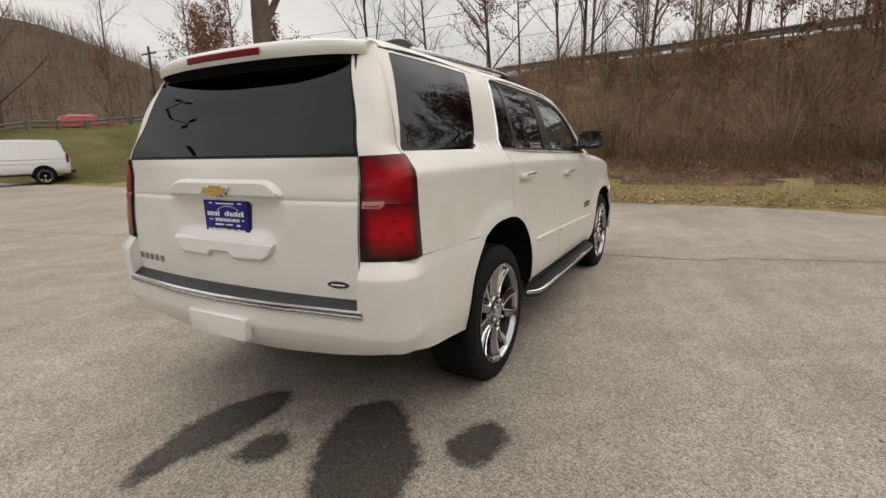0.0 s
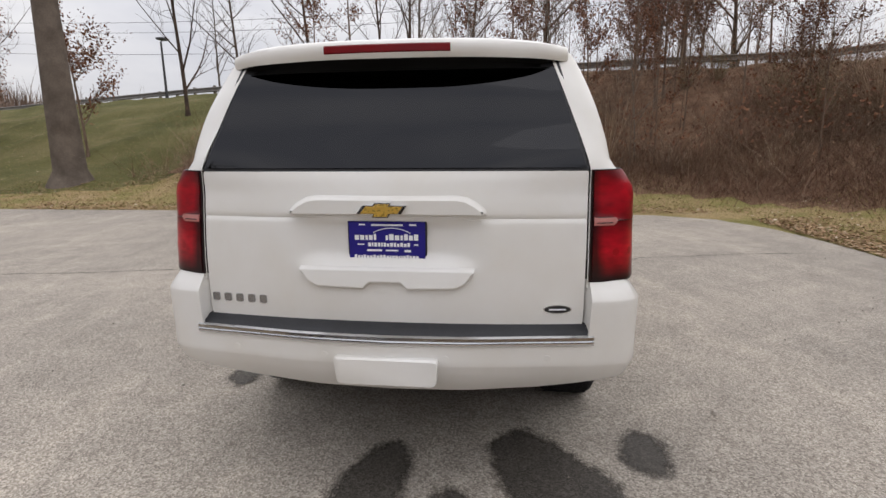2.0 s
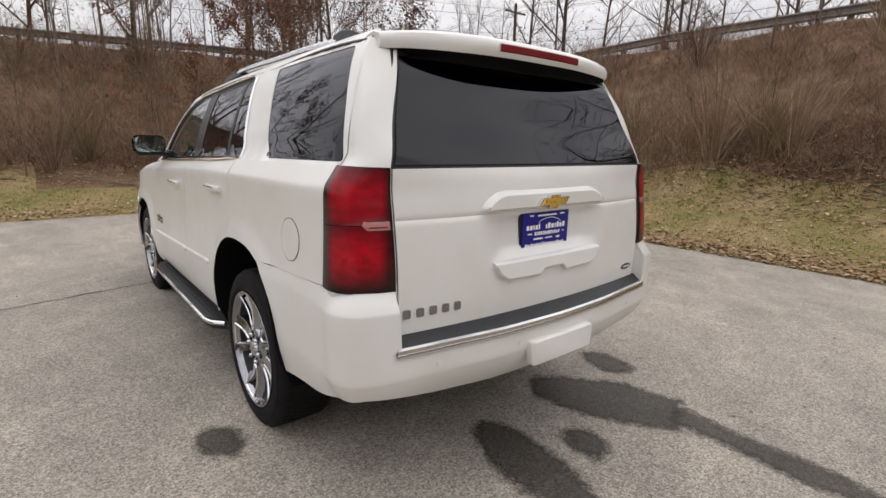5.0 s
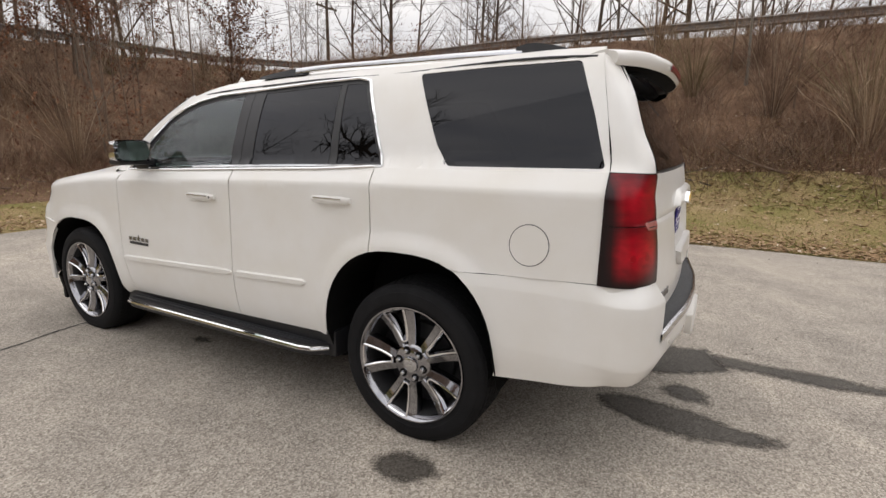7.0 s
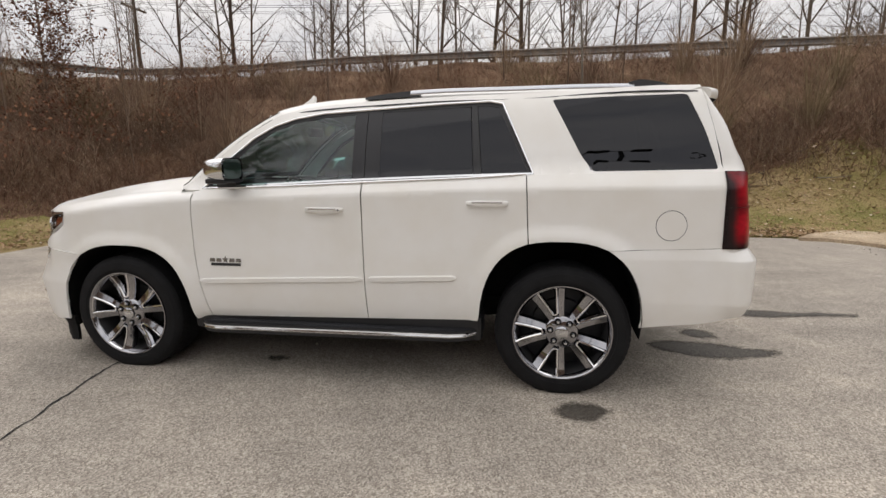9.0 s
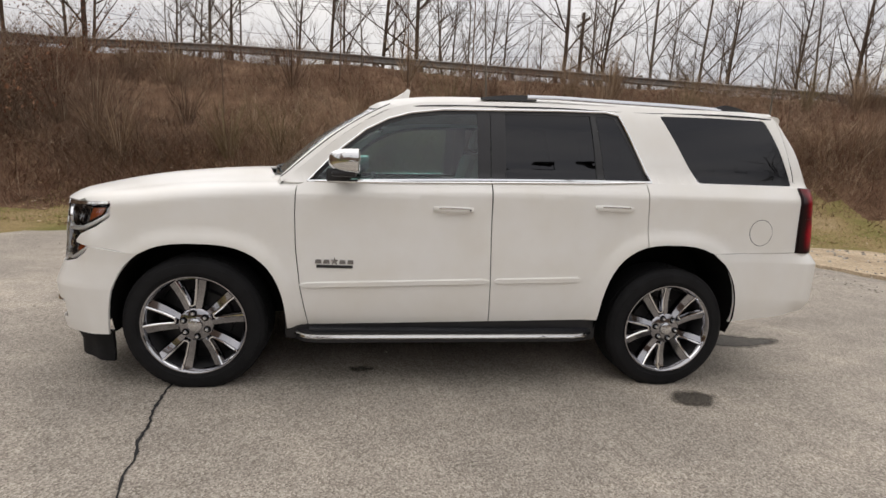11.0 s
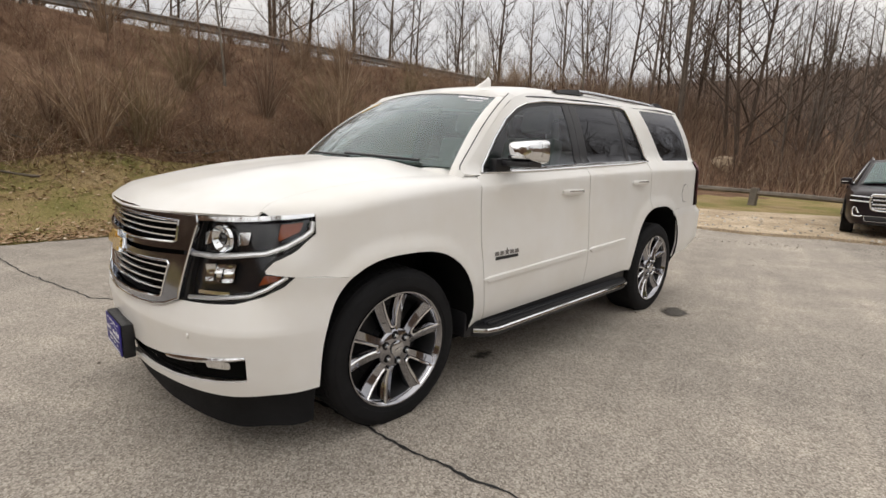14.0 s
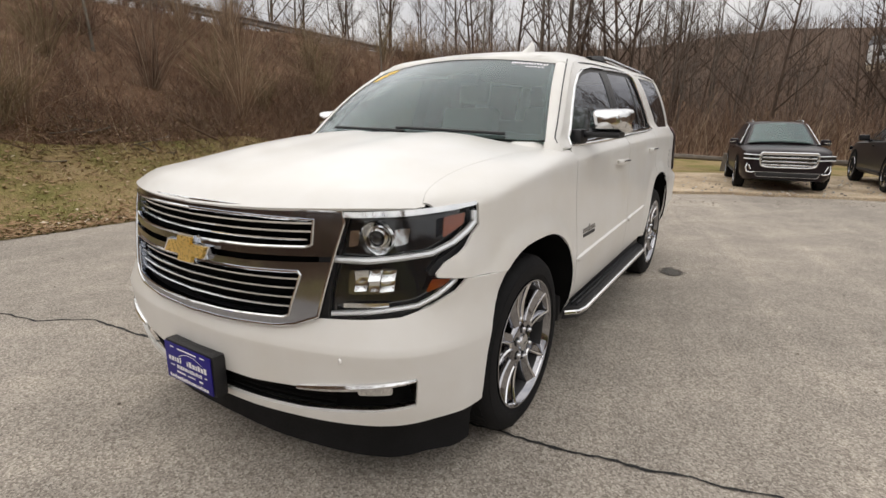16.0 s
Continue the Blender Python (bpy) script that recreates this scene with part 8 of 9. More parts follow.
def stems(count, pick, tall_lo, tall_hi, lean, width, seed, curl=0.35):
    """Thin upright stems and canes as narrow folded strips, some forked."""
    rnd = random.Random(seed)
    g = Geo()
    xy = [pick(rnd) for _ in range(count)]
    z = land(np.array([p[0] for p in xy]), np.array([p[1] for p in xy]))
    for (x, y, k), h in zip(xy, z):
        length = rnd.uniform(tall_lo, tall_hi) * rnd.uniform(0.6, 1.0) * k
        a, b = rnd.gauss(0, lean), rnd.gauss(0, lean)
        c, d = rnd.gauss(0, curl), rnd.gauss(0, curl)
        w = width * rnd.uniform(0.6, 1.5)
        t = rnd.uniform(0, math.pi)
        wx, wy = math.cos(t) * w, math.sin(t) * w
        rows, mid = [], None
        for m in range(4):
            f = m / 3
            px, py, pz = x + length * (a * f + c * f * f * 0.5), y + length * (b * f + d * f * f * 0.5), h - 0.05 + length * f * (1 - 0.18 * f * (abs(c) + abs(d)))
            e = 1 - 0.8 * f
            rows.append((px - wx * e, py - wy * e, pz))
            rows.append((px + wx * e, py + wy * e, pz))
            if m == 1:
                mid = (px, py, pz)
        g.add(rows, [(0, 1, 3, 2), (2, 3, 5, 4), (4, 5, 7, 6)])
        for _ in range(2):
            u = length * rnd.uniform(0.25, 0.5)
            q = (mid[0] + u * rnd.gauss(0, 0.6), mid[1] + u * rnd.gauss(0, 0.6), mid[2] + u * rnd.uniform(0.3, 0.9))
            g.add([(mid[0] - wx * 0.7, mid[1] - wy * 0.7, mid[2]), (mid[0] + wx * 0.7, mid[1] + wy * 0.7, mid[2]), q], [(0, 1, 2)])
    return g


def brush():
    # clumps of uneven height along the bank, closest at its foot
    rnd0 = random.Random(9)
    clumps = []
    for k in range(1700):
        if rnd0.random() < 0.66:
            x, y = rnd0.uniform(-32, 15), rnd0.uniform(-17.2, -8.0)
            if k % 4 == 0:
                y = rnd0.uniform(-10.6, -9.3)
        else:
            x, y = rnd0.uniform(9.6, 23.5), rnd0.uniform(-15, 12.5)
            if k % 4 == 0:
                x = rnd0.uniform(10.2, 12.2)
        clumps.append((x, y, rnd0.uniform(0.55, 1.0) + 0.55 * max(0, noise.noise((x * 0.35, y * 0.35, 2.0))) * (1.6 if x > 9 else 1.0) + 0.35 * float(step01(8, 12, x)) + (0.35 if rnd0.random() < 0.08 else 0)))
    q = np.array(clumps)
    t, off, over = slope_at(q[:, 0], q[:, 1])
    clumps = [c for c, u, o in zip(clumps, t, over) if 0.24 + 0.085 * float(step01(13, 8, c[0])) < u < 0.985 and not o]
    sets = [[], [], []]
    for c in clumps:
        v = noise.noise((c[0] * 0.18, c[1] * 0.18, 7.0)) + rnd0.gauss(0, 0.22)
        sets[0 if v < -0.08 else 1 if v < 0.24 else 2].append(c)

    def near(group):
        def pick(rnd):
            c = group[rnd.randrange(len(group))]
            return c[0] + rnd.gauss(0, 0.36), c[1] + rnd.gauss(0, 0.36), c[2]

        return pick

    for name, m, label, group in (("brush", TWIG, "tangled leafless brown brush covering the bank", sets[0]), ("brush", REDTWIG, "reddish-brown leafless thicket on the bank", sets[1]), ("brush", TANTWIG, "pale tan dead stalks on the bank", sets[2])):
        n = len(group)
        solid(name, stems(43 * n, near(group), 0.4, 1.75, 0.48, 0.0042, 4 + n, 0.55), m, label, "brush", kind="stuff", smooth=False)
        solid("undergrowth", stems(14 * n, near(group), 0.15, 0.6, 0.8, 0.007, 14 + n, 0.8), m, "low dead stems and bramble on the bank", "undergrowth", kind="stuff", smooth=False)

    # low brush along the foot of the bank, in the corner and past the sandy verge
    rnd1 = random.Random(23)
    foot = np.array([(rnd1.uniform(5.0, 11.0), rnd1.uniform(-10.5, -0.5)) for _ in range(1600)] + [(rnd1.uniform(-22, -7.0), rnd1.uniform(-13, -7.0)) for _ in range(1300)])
    t, off, over = slope_at(foot[:, 0], foot[:, 1])
    low = np.where(foot[:, 0] > 0, 0.20, 0.36)
    foot = [(float(x), float(y), 0.55 + 0.9 * float(np.clip((u - lo) / 0.12, 0, 1))) for (x, y), u, o, lo in zip(foot, t, off, low) if o and lo < u < lo + 0.18]
    solid("undergrowth", stems(9 * len(foot), near(foot), 0.25, 0.85, 0.6, 0.0055, 41, 0.7), REDTWIG, "low brown bramble at the foot of the bank", "undergrowth", kind="stuff", smooth=False)

    # withered leaves caught in the thicket of the corner
    rnd1 = random.Random(88)
    g = Geo()
    corner = [c for c in clumps if c[0] > 9.3]
    for _ in range(5200):
        c = corner[rnd1.randrange(len(corner))]
        x, y = c[0] + rnd1.gauss(0, 0.5), c[1] + rnd1.gauss(0, 0.5)
        if noise.noise((x * 0.4, y * 0.4, 11.0)) < -0.05:
            continue
        h = float(c[2]) * rnd1.uniform(0.3, 1.6)
        leaf_scatter(g, [(x, y, h)], 0.05, rnd1, 2)
    z = land(np.array([p[0] for p in g.v]), np.array([p[1] for p in g.v]))
    g.v = [(p[0], p[1], p[2] + float(q)) for p, q in zip(g.v, z)]
    solid("withered_leaves", g, OAKLEAF, "withered brown leaves hanging in the thicket", "leaves", kind="stuff", smooth=False)

    def deep(rnd):
        return rnd.uniform(-60, -19), rnd.uniform(-17, 24), 1.0

    solid("wood_undergrowth", stems(18000, deep, 0.8, 3.4, 0.25, 0.014, 31), TWIG, "brown undergrowth below the bare wood", "undergrowth", kind="stuff", smooth=False)
    # the wooded hills far off: bare stems standing on their slopes
    def hill(rnd):
        a = radians(rnd.uniform(118, 232) if rnd.random() < 0.68 else rnd.uniform(38, 100))
        d = 68 + 112 * rnd.random() ** 0.8
        return d * math.cos(a), d * math.sin(a), 1.0

    solid("far_wood", stems(17000, hill, 3.0, 6.5, 0.12, 0.05, 77, 0.2), FARTWIG, "grey-brown leafless wood on the far hills", "wood", kind="stuff", smooth=False)
    # thin young growth between the trees of the near wood
    def pole_wood(rnd):
        if rnd.random() < 0.6:
            return rnd.uniform(-62, -25), rnd.uniform(-18, 16), rnd.uniform(0.6, 1.3)
        return rnd.uniform(-48, -8), rnd.uniform(-44, -23), rnd.uniform(0.4, 0.9)

    solid("young_wood", stems(5200, pole_wood, 2.2, 6.4, 0.12, 0.017, 83, 0.25), FARTWIG, "thin leafless young trees crowded in the wood", "wood", kind="stuff", smooth=False)
    # old leaves caught at the foot of the brush
    rnd = random.Random(61)
    xy = []
    while len(xy) < 7000:
        xy.append((rnd.uniform(-18, 12), rnd.gauss(-9.5, 0.35)) if rnd.random() < 0.6 else (rnd.gauss(11.2, 0.45), rnd.uniform(-9, 12)))
    z = land(np.array([p[0] for p in xy]), np.array([p[1] for p in xy]))
    g = Geo()
    for (x, y), h in zip(xy, z):
        a, s = rnd.uniform(0, 2 * math.pi), rnd.uniform(0.03, 0.065)
        u = Vector((math.cos(a), math.sin(a), rnd.gauss(0, 0.18))) * s
        v = Vector((-math.sin(a), math.cos(a), rnd.gauss(0, 0.18))) * s * 0.6
        c = Vector((x, y, h + 0.02 + rnd.random() * 0.06))
        g.add([c - u, c + v, c + u, c - v], [(0, 1, 2, 3)])
    solid("leaf_drift", g, LEAVES, "drifts of brown leaves at the foot of the brush", "leaves", kind="stuff", smooth=False)


brush()


def verge_pick(rnd):
    """A place on the grass strip round the lot."""
    while True:
        r = rnd.random()
        if r < 0.5:
            return rnd.uniform(-12, 7.5), rnd.uniform(-10.2, -5.5)
        if r < 0.85:
            return rnd.uniform(7.0, 11.0), rnd.uniform(-6, 16)
        return rnd.uniform(7.0, 22), rnd.uniform(9, 30)


def verge():
    rnd = random.Random(3)
    blades = Geo()
    xy = [verge_pick(rnd) for _ in range(34000)]
    z = land(np.array([p[0] for p in xy]), np.array([p[1] for p in xy]))
    for (x, y), h in zip(xy, z):
        if h < -0.01:
            continue
        t = rnd.uniform(0, math.pi)
        w, l = rnd.uniform(0.004, 0.009), rnd.uniform(0.02, 0.06)
        c, s = math.cos(t) * w, math.sin(t) * w
        dx, dy = rnd.gauss(0, 0.025), rnd.gauss(0, 0.025)
        blades.add([(x - c, y - s, h - 0.01), (x + c, y + s, h - 0.01), (x + dx, y + dy, h + l)], [(0, 1, 2)])
    solid("grass", blades, BLADES, "short yellowing winter grass along the lot's edge", "grass", kind="stuff", smooth=False)
    leaves = Geo()

    def litter_pick(r):
        if r.random() < 0.3:
            return r.uniform(-12, 8), r.uniform(-11.5, -8)
        if r.random() < 0.45:
            # blown against the asphalt's edge
            if r.random() < 0.6:
                return r.uniform(-6.5, 6.0), -5.42 - abs(r.gauss(0, 0.55))
            return 6.88 + abs(r.gauss(0, 0.75)), r.uniform(-5.0, 12)
        return verge_pick(r)

    xy = [litter_pick(rnd) for _ in range(42000)]
    z = land(np.array([p[0] for p in xy]), np.array([p[1] for p in xy]))
    for (x, y), h in zip(xy, z):
        h = max(h, 0.0)
        a = rnd.uniform(0, 2 * math.pi)
        s = rnd.uniform(0.018, 0.045)
        u = Vector((math.cos(a), math.sin(a), rnd.gauss(0, 0.15))) * s
        v = Vector((-math.sin(a), math.cos(a), rnd.gauss(0, 0.15))) * s * 0.6
        c = Vector((x, y, h + 0.012 + rnd.random() * 0.03))
        leaves.add([c - u, c + v * 0.9 + Vector((0, 0, s * 0.3)), c + u, c - v], [(0, 1, 2, 3)])
    solid("fallen_leaves", leaves, LEAVES, "scattered dry tan leaves on the grass", "leaves", kind="stuff", smooth=False)


verge()


def fans():
    """Shrubs of many arching stems that rise from one root, standing out of the brush."""
    rnd = random.Random(52)
    spots = [(0.9, -9.6, 1.15), (-0.4, -10.1, 0.9), (3.2, -10.4, 0.8), (-5.2, -10.2, 1.1), (-3.6, -11.5, 1.2), (-8.5, -10.6, 1.0), (6.8, -9.4, 0.9)]
    for _ in range(64):
        if rnd.random() < 0.62:
            spots.append((rnd.uniform(-26, 12), rnd.uniform(-15.5, -9.6), rnd.uniform(0.6, 1.2)))
        else:
            spots.append((rnd.uniform(10.5, 19), rnd.uniform(-13, 7), rnd.uniform(0.6, 1.2)))
    for k, (x, y, size) in enumerate(spots):
        t, off, over = slope_at(np.array([x]), np.array([y]))
        if over[0] or t[0] < 0.22:
            continue
        g = Geo()
        for _ in range(int(70 * size)):
            a, tilt = rnd.uniform(0, 2 * math.pi), abs(rnd.gauss(0, 0.42))
            h = size * rnd.uniform(1.0, 2.3)
            r = rnd.uniform(0.004, 0.010)
            c, q = math.cos(a), math.sin(a)
            b0 = rnd.uniform(0, 0.16)
            pts = [(c * (b0 + h * math.sin(tilt) * f * (0.7 + 0.5 * f)), q * (b0 + h * math.sin(tilt) * f * (0.7 + 0.5 * f)), -0.1 + h * f * (1 - 0.22 * tilt * f)) for f in (0, 0.35, 0.7, 1.0)]
            g.tube(pts, [r, r * 0.85, r * 0.6, r * 0.2], 3, False)
            for _ in range(3):
                i = rnd.choice((1, 2))
                u = h * rnd.uniform(0.15, 0.35)
                p = pts[i]
                g.tube([p, (p[0] + u * rnd.gauss(c * 0.4, 0.35), p[1] + u * rnd.gauss(q * 0.4, 0.35), p[2] + u * rnd.uniform(0.5, 1.0))], [r * 0.5, r * 0.15], 3, False)
        ob = solid("shrub", g, (TANTWIG, TWIG, OLIVETWIG)[0 if k < 2 else k % 3], "leafless shrub of many arching stems on the bank", "shrub", "bank shrubs", smooth=False)
        ob.matrix_world = pose(x, y, float(land(np.array([x]), np.array([y]))[0]))


fans()


def fallen_branches():
    """Dead boughs and sticks lying where the bank meets the grass."""
    rnd = random.Random(71)
    spots = [(2.3, -8.9, 1.5, 12), (-1.9, -9.2, 1.3, 160), (-3.4, -9.3, 1.9, 25), (-6.2, -9.0, 1.4, 170), (0.2, -9.1, 1.0, 40), (9.4, -3.2, 0.9, 100), (9.8, 0.6, 1.1, 80)]
    for _ in range(34):
        if rnd.random() < 0.65:
            spots.append((rnd.uniform(-11, 8), rnd.uniform(-10.2, -8.6), rnd.uniform(0.4, 1.1), rnd.uniform(0, 180)))
        else:
            spots.append((rnd.uniform(9.2, 11.0), rnd.uniform(-6, 9), rnd.uniform(0.4, 1.0), rnd.uniform(0, 180)))
    for x, y, length, turn in spots:
        g = Geo()
        r = rnd.uniform(0.012, 0.030) * (0.6 + 0.4 * length)
        bow, lift = rnd.uniform(-0.18, 0.18), rnd.uniform(0.05, 0.32)
        pts = [(length * (f - 0.5), bow * length * math.sin(math.pi * f), 0.02 + lift * length * f * f) for f in np.linspace(0, 1, 7)]
        g.tube(pts, [r * (1 - 0.65 * f) for f in np.linspace(0, 1, 7)], 6)
        for _ in range(2):
            p = pts[rnd.choice((3, 4, 5))]
            u = length * rnd.uniform(0.2, 0.4)
            g.tube([p, (p[0] + u * 0.7, p[1] + u * rnd.uniform(-0.7, 0.7), p[2] + u * rnd.uniform(0.0, 0.5))], [r * 0.5, r * 0.2], 5)
        ob = solid("fallen_branch", g, PALEBARK if rnd.random() < 0.6 else SAPBARK, "dead branch lying at the foot of the bank", "branch", "fallen branches", angle=60)
        ob.matrix_world = pose(x, y, float(land(np.array([x]), np.array([y]))[0]), 0, 0, turn)


fallen_branches()

# ---- fences, poles, wires and what stands beyond ----
def ground_at(x, y):
    return float(land(np.array([x]), np.array([y]))[0])


def rail_fence(line, gap, height, rails, label, thick=0.07, seed=1):
    """A weathered timber fence: square posts and rough rails between them."""
    rnd = random.Random(seed)
    f = thing("rail_fence", label, "fence")
    run = along(line, gap)
    post = mesh_of("post", Geo().box((-thick, -thick, -0.4), (thick, thick, height), 0.015), TIMBER)
    tops = []
    for x, y, a in run:
        z = ground_at(x, y)
        ob = new("post", post)
        ob.parent = f
        ob.matrix_basis = pose(x, y, z + rnd.uniform(-0.02, 0.03), rnd.gauss(0, 1.5), rnd.gauss(0, 1.5), a + rnd.gauss(0, 4))
        tops.append(Vector((x, y, z)))
    for p, q in zip(tops[:-1], tops[1:]):
        for h in rails:
            mid = (p + q) / 2
            d = (q - p).normalized()
            g = Geo().tube([p - d * 0.08 + Vector((0, 0, h + rnd.gauss(0, 0.02))), mid + Vector((0, 0, h - 0.01 + rnd.gauss(0, 0.015))), q + d * 0.08 + Vector((0, 0, h + rnd.gauss(0, 0.02)))], [thick * 0.75, thick * 0.85, thick * 0.7], 6)
            part("rail", g, TIMBER, f)
    return f


rail_fence([(-14.7, -3.8), (-14.3, 0.45), (-15.6, 8.5)], 2.3, 0.55, (0.40,), "low weathered timber rail fence behind the sandy verge", 0.10, 3)
rail_fence([(7.6, 34.3), (10.5, 34.0), (13.7, 34.0), (17.5, 34.5), (21, 34.8)], 1.6, 0.62, (0.22, 0.48), "weathered grey split-rail fence at the top of the lawn", 0.09, 5)


def street_lamp(x, y, top):
    lamp = thing("street_lamp", "dark street lamp with a flat head", "street lamp")
    z = ground_at(x, y)
    part("pole", Geo().tube([(x, y, z - 0.2), (x, y, z + 0.4), (x, y, top)], [0.12, 0.085, 0.06], 10), DASH, lamp)
    part("arm", Geo().tube([(x, y, top - 0.05), (x - 0.35, y - 0.35, top)], 0.03, 6), DASH, lamp)
    part("head", Geo().box((x - 0.95, y - 0.85, top - 0.05), (x - 0.30, y - 0.30, top + 0.08), 0.03), DASH, lamp)


street_lamp(28.4, 22.4, 8.7)

POLES = [(28.2, 48.6, 11.5), (27.3, -30.8, 13.0), (-14.0, -33.0, 13.0), (-58.0, -33.0, 13.0), (70, -30, 13.5)]


def utility_pole(x, y, top):
    p = thing("utility_pole", "weathered timber utility pole with a cross-arm", "utility pole", "utility poles")
    z = ground_at(x, y)
    part("pole", Geo().tube([(x, y, z - 0.3), (x, y, top)], [0.17, 0.11], 10), DARKBARK, p)
    part("crossarm", Geo().box((x - 0.06, y - 1.2, top - 0.75), (x + 0.06, y + 1.2, top - 0.62), 0.01), DARKBARK, p)
    for k in (-1.05, -0.55, 0.55, 1.05):
        part("insulator", Geo().lathe([(0.0, 0.12), (0.03, 0.11), (0.045, 0.03), (0.03, 0.0), (0.0, 0.0)], 8, False).moved(Matrix.Translation((x, y + k, top - 0.62)) @ pose(0, 0, 0, 90)), PALEBARK, p)


for q in POLES:
    utility_pole(*q)


def wires():
    order = [POLES[4], POLES[1], POLES[2], POLES[3]]
    for a, b in zip(order[:-1], order[1:]):
        for k, dz, sag in ((-1.05, -0.5, 0.9), (-0.55, -0.5, 0.9), (0.55, -0.5, 0.9), (1.05, -0.5, 0.9), (0.0, -2.4, 1.2), (0.0, -3.0, 1.3)):
            pts = [(a[0] + (b[0] - a[0]) * t, a[1] + (b[1] - a[1]) * t + k, a[2] + (b[2] - a[2]) * t + dz - sag * 4 * t * (1 - t)) for t in np.linspace(0, 1, 17)]
            solid("overhead_wire", Geo().tube(pts, 0.014, 4), DASH, "thin dark overhead wire between utility poles", "wire", "overhead wires")
    a, b = POLES[0], POLES[1]
    for dz, sag in ((-0.5, 1.2), (-1.1, 1.3), (-2.4, 1.5)):
        pts = [(a[0] + (b[0] - a[0]) * t + 3 * math.sin(math.pi * t), a[1] + (b[1] - a[1]) * t, a[2] + (b[2] - a[2]) * t + dz - sag * 4 * t * (1 - t)) for t in np.linspace(0, 1, 17)]
        solid("overhead_wire", Geo().tube(pts, 0.014, 4), DASH, "thin dark overhead wire between utility poles", "wire", "overhead wires")


wires()


def boulder(x, y, size, seed):
    rnd = random.Random(seed)
    bm = bmesh.new()
    bmesh.ops.create_icosphere(bm, subdivisions=3, radius=size)
    for v in bm.verts:
        k = 1 + 0.22 * noise.noise(v.co * 1.6 + Vector((seed, 0, 0))) + 0.08 * noise.noise(v.co * 5)
        v.co = Vector((v.co.x * k * 1.3, v.co.y * k, v.co.z * k * 0.7))
    bm.verts.index_update()
    g = Geo().add([tuple(v.co) for v in bm.verts], [[v.index for v in f.verts] for f in bm.faces])
    bm.free()
    solid("boulder", g.moved(Matrix.Translation((x, y, ground_at(x, y) + size * 0.3)) @ pose(0, 0, 0, 0, 0, rnd.uniform(0, 360))), SAND, "pale rounded boulder at the wood's edge", "boulder")


boulder(-27.5, -6.3, 0.7, 2)


def far_house(x, y, turn):
    """A pale house glimpsed through the wood."""
    h = thing("house", "pale clapboard house seen through the bare wood", "house")
    z = ground_at(x, y)
    w, d, t = 4.5, 3.5, 3.4
    part("wall", Geo().box((-w, -d, -0.5), (w, d, t), 0.02), VANWHITE, h)
    g = Geo().add([(-w - 0.3, -d - 0.4, t), (w + 0.3, -d - 0.4, t), (w + 0.3, 0, t + 2.2), (-w - 0.3, 0, t + 2.2), (-w - 0.3, d + 0.4, t), (w + 0.3, d + 0.4, t)], [(0, 1, 2, 3), (3, 2, 5, 4), (0, 3, 4), (1, 5, 2), (0, 4, 5, 1)])
    part("roof", g, DASH, h, "dark shingle roof", smooth=False)
    for k in (-2.6, 0.0, 2.6):
        win = part("window", Geo().box((k - 0.55, -d - 0.04, 1.0), (k + 0.55, -d + 0.05, 2.4), 0.02), PRINT, h, "white window frame")
        part("pane", Geo().box((k - 0.46, -d - 0.055, 1.08), (k + 0.46, -d - 0.02, 2.32), 0.005), GLOSSBLACK, win)
    h.matrix_world = pose(x, y, z + 0.8, 0, 0, turn) @ Matrix.Diagonal((0.8, 0.8, 0.8, 1))
    part("foundation", Geo().box((-w, -d, -3.0), (w, d, -0.45), 0.02), SAND, h)


far_house(-112, 18.5, 75)


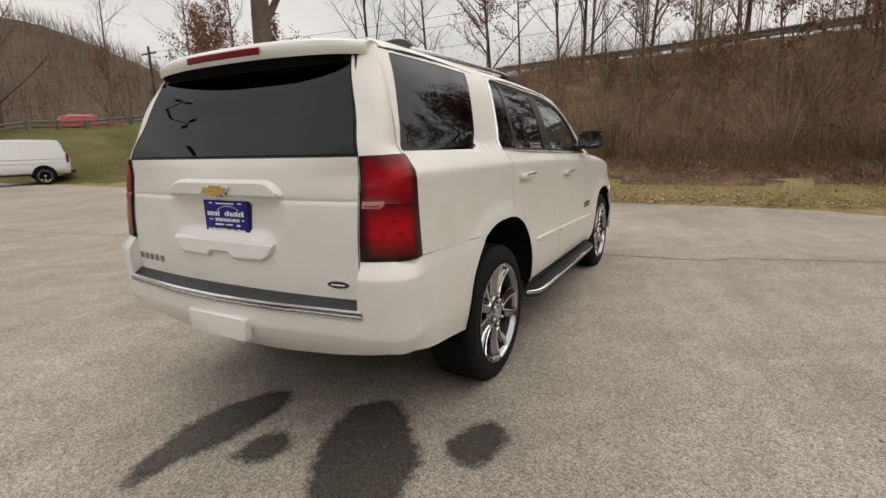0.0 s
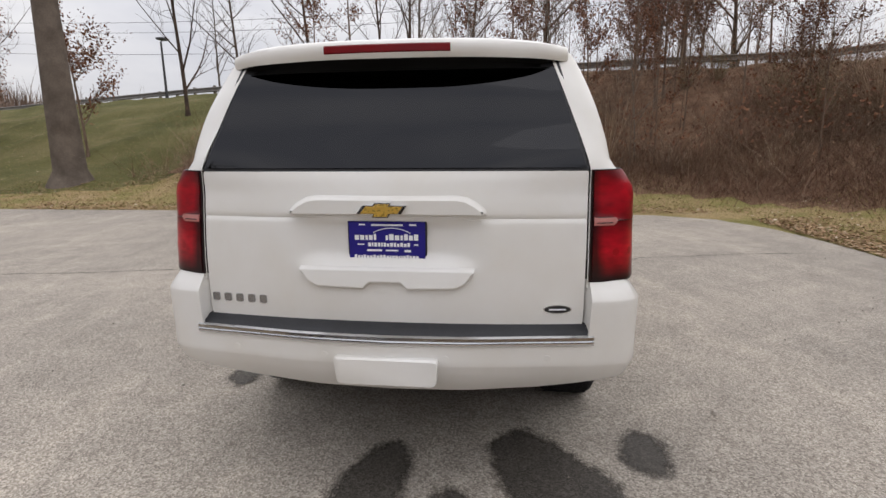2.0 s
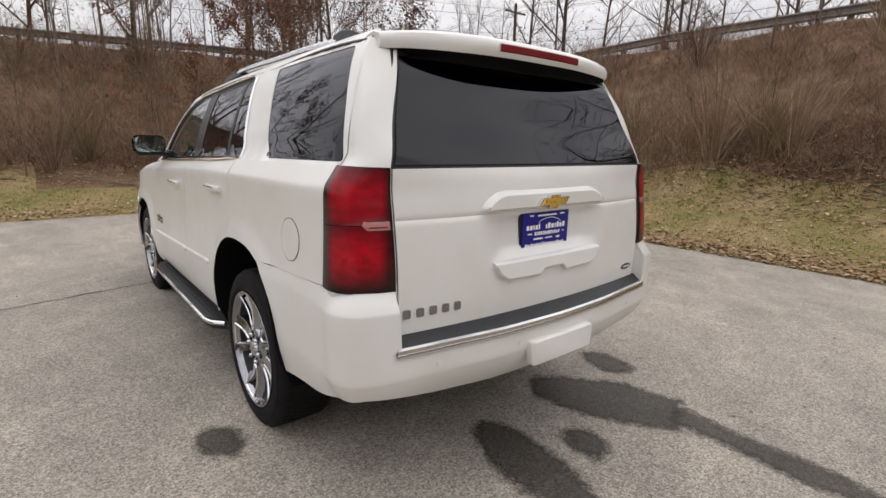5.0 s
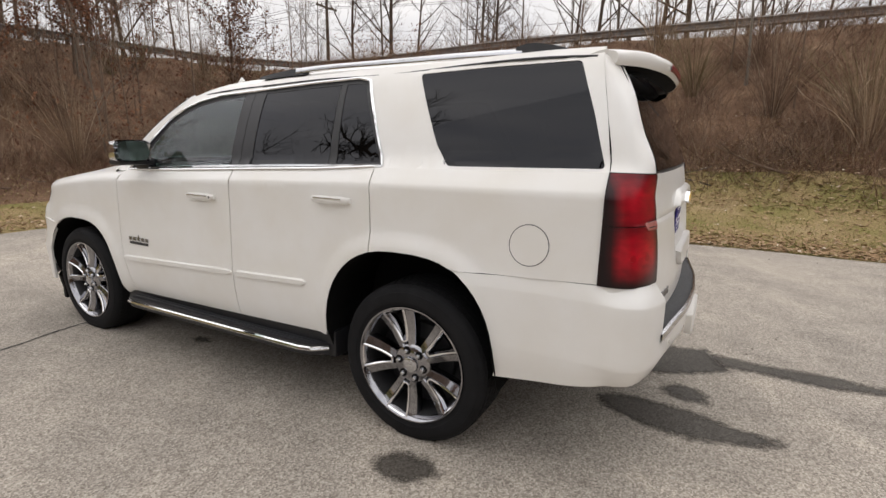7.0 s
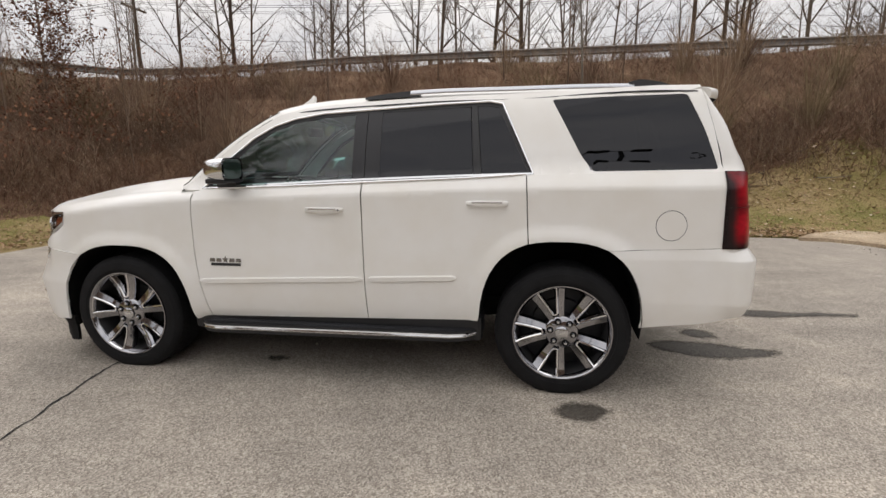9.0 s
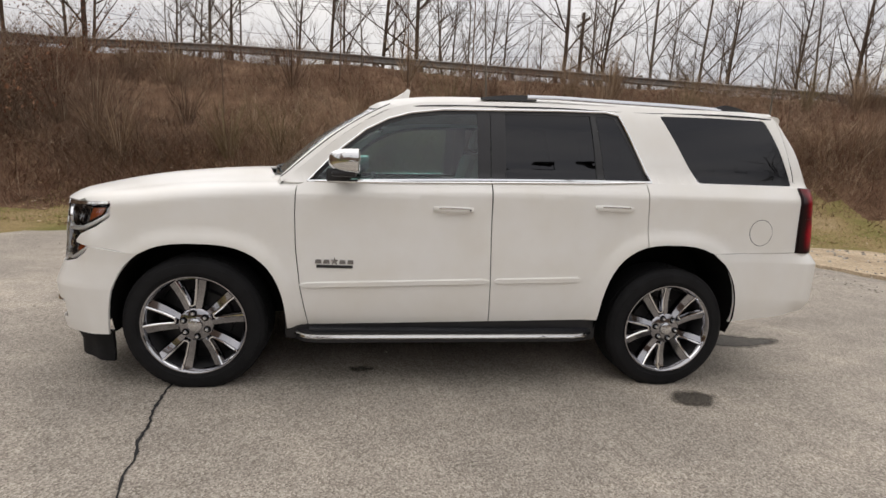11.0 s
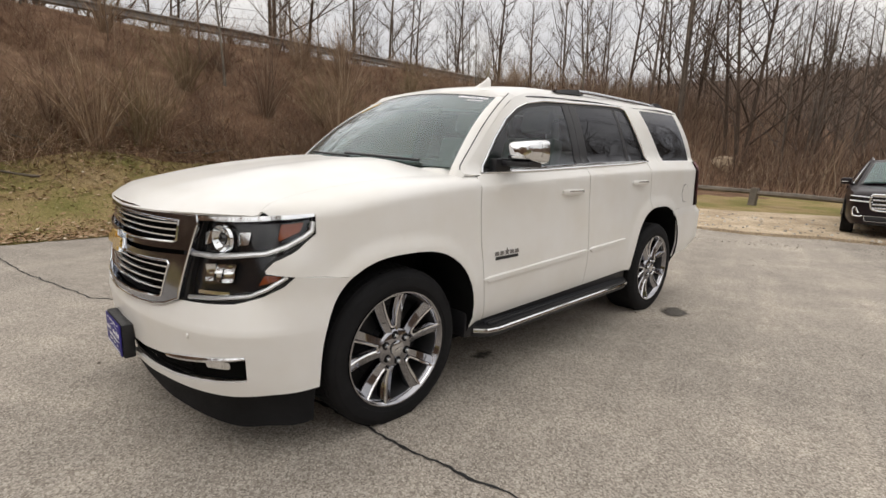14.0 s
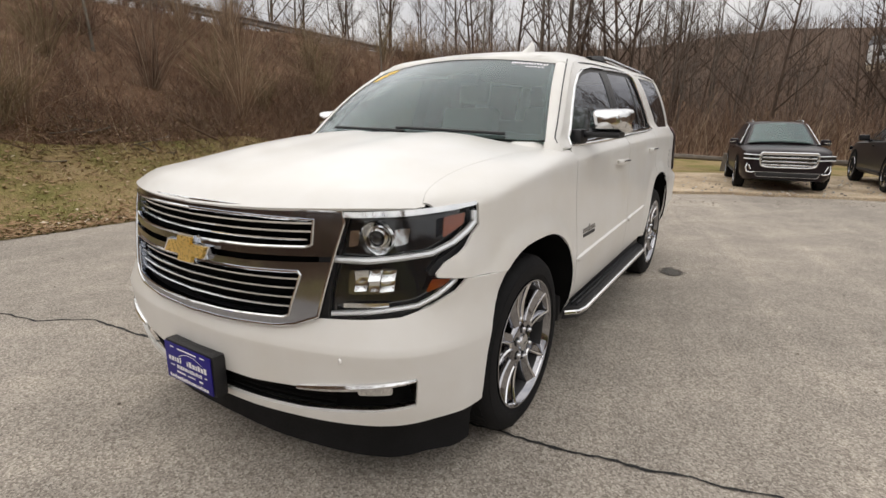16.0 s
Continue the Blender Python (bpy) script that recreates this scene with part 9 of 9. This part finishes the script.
def pebbles():
    """Small stones and bits of grit lying about on the asphalt."""
    rnd = random.Random(12)
    g = Geo()
    spots = [(-1.77, -1.62, 0.02), (-1.75, 1.5, 0.014), (-1.2, 1.9, 0.012)]
    for _ in range(420):
        spots.append((rnd.uniform(-8.5, 6.5), rnd.uniform(-5.2, 6.5), rnd.uniform(0.004, 0.011)))
    for _ in range(500):
        y = rnd.uniform(-4.5, 8)
        spots.append((-6.6 - 0.55 * max(0, y) - abs(rnd.gauss(0, 0.35)) + 0.4, y, rnd.uniform(0.006, 0.02)))
    for _ in range(1100):
        y = rnd.uniform(-5.5, 8.5)
        spots.append((-7.2 - 0.55 * max(0, y) - rnd.uniform(0, 4.2), y, rnd.choice((0.012, 0.016, 0.022, 0.035)) * rnd.uniform(0.6, 1.2)))
    for x, y, s in spots:
        on_sand = x < -6.95 - 0.55 * max(0, y)
        a = rnd.uniform(0, 6.28)
        ring = [(x + s * rnd.uniform(0.7, 1.2) * math.cos(a + k * 1.256), y + s * rnd.uniform(0.7, 1.2) * math.sin(a + k * 1.256), 0.052 if on_sand else 0.001) for k in range(5)]
        top = [(x + (p[0] - x) * 0.6, y + (p[1] - y) * 0.6, p[2] + s * rnd.uniform(0.7, 1.0)) for p in ring]
        g.add(ring + top, [(k, (k + 1) % 5, (k + 1) % 5 + 5, k + 5) for k in range(5)] + [(5, 6, 7, 8, 9)])
    solid("gravel", g, PEBBLE, "scattered pale pebbles and grit on the asphalt", "gravel", kind="stuff", smooth=False)


pebbles()


def lot_lamp(x, y, top, size=1.0):
    """A lamp post with two flat heads, out of view, mirrored in the car's windows."""
    lamp = thing("lot_lamp", "dark parking-lot lamp post with two flat heads, unseen but mirrored in windows", "street lamp")
    part("base", Geo().lathe([(0.0, 0.45), (0.22, 0.45), (0.24, 0.42), (0.24, 0.0), (0.0, 0.0)], 20, False).moved(Matrix.Translation((x, y, 0)) @ pose(0, 0, 0, 90)), TIMBER, lamp, "round concrete base")
    part("pole", Geo().tube([(x, y, 0.4), (x, y, top)], [0.065 * size, 0.05 * size], 10), DASH, lamp)
    for s in (1, -1):
        part("arm", Geo().tube([(x, y, top - 0.04), (x + s * 0.25 * size, y, top)], 0.022, 6), DASH, lamp)
        part("head", Geo().box((x + s * 0.42 * size - 0.20 * size, y - 0.14 * size, top - 0.05), (x + s * 0.42 * size + 0.20 * size, y + 0.14 * size, top + 0.05), 0.02), DASH, lamp)


lot_lamp(-3.0, 6.2, 5.0)
# unseen smaller post, added only for the lamp's reflection in the rear window
lot_lamp(-6.7, 10.4, 7.0, 0.6)
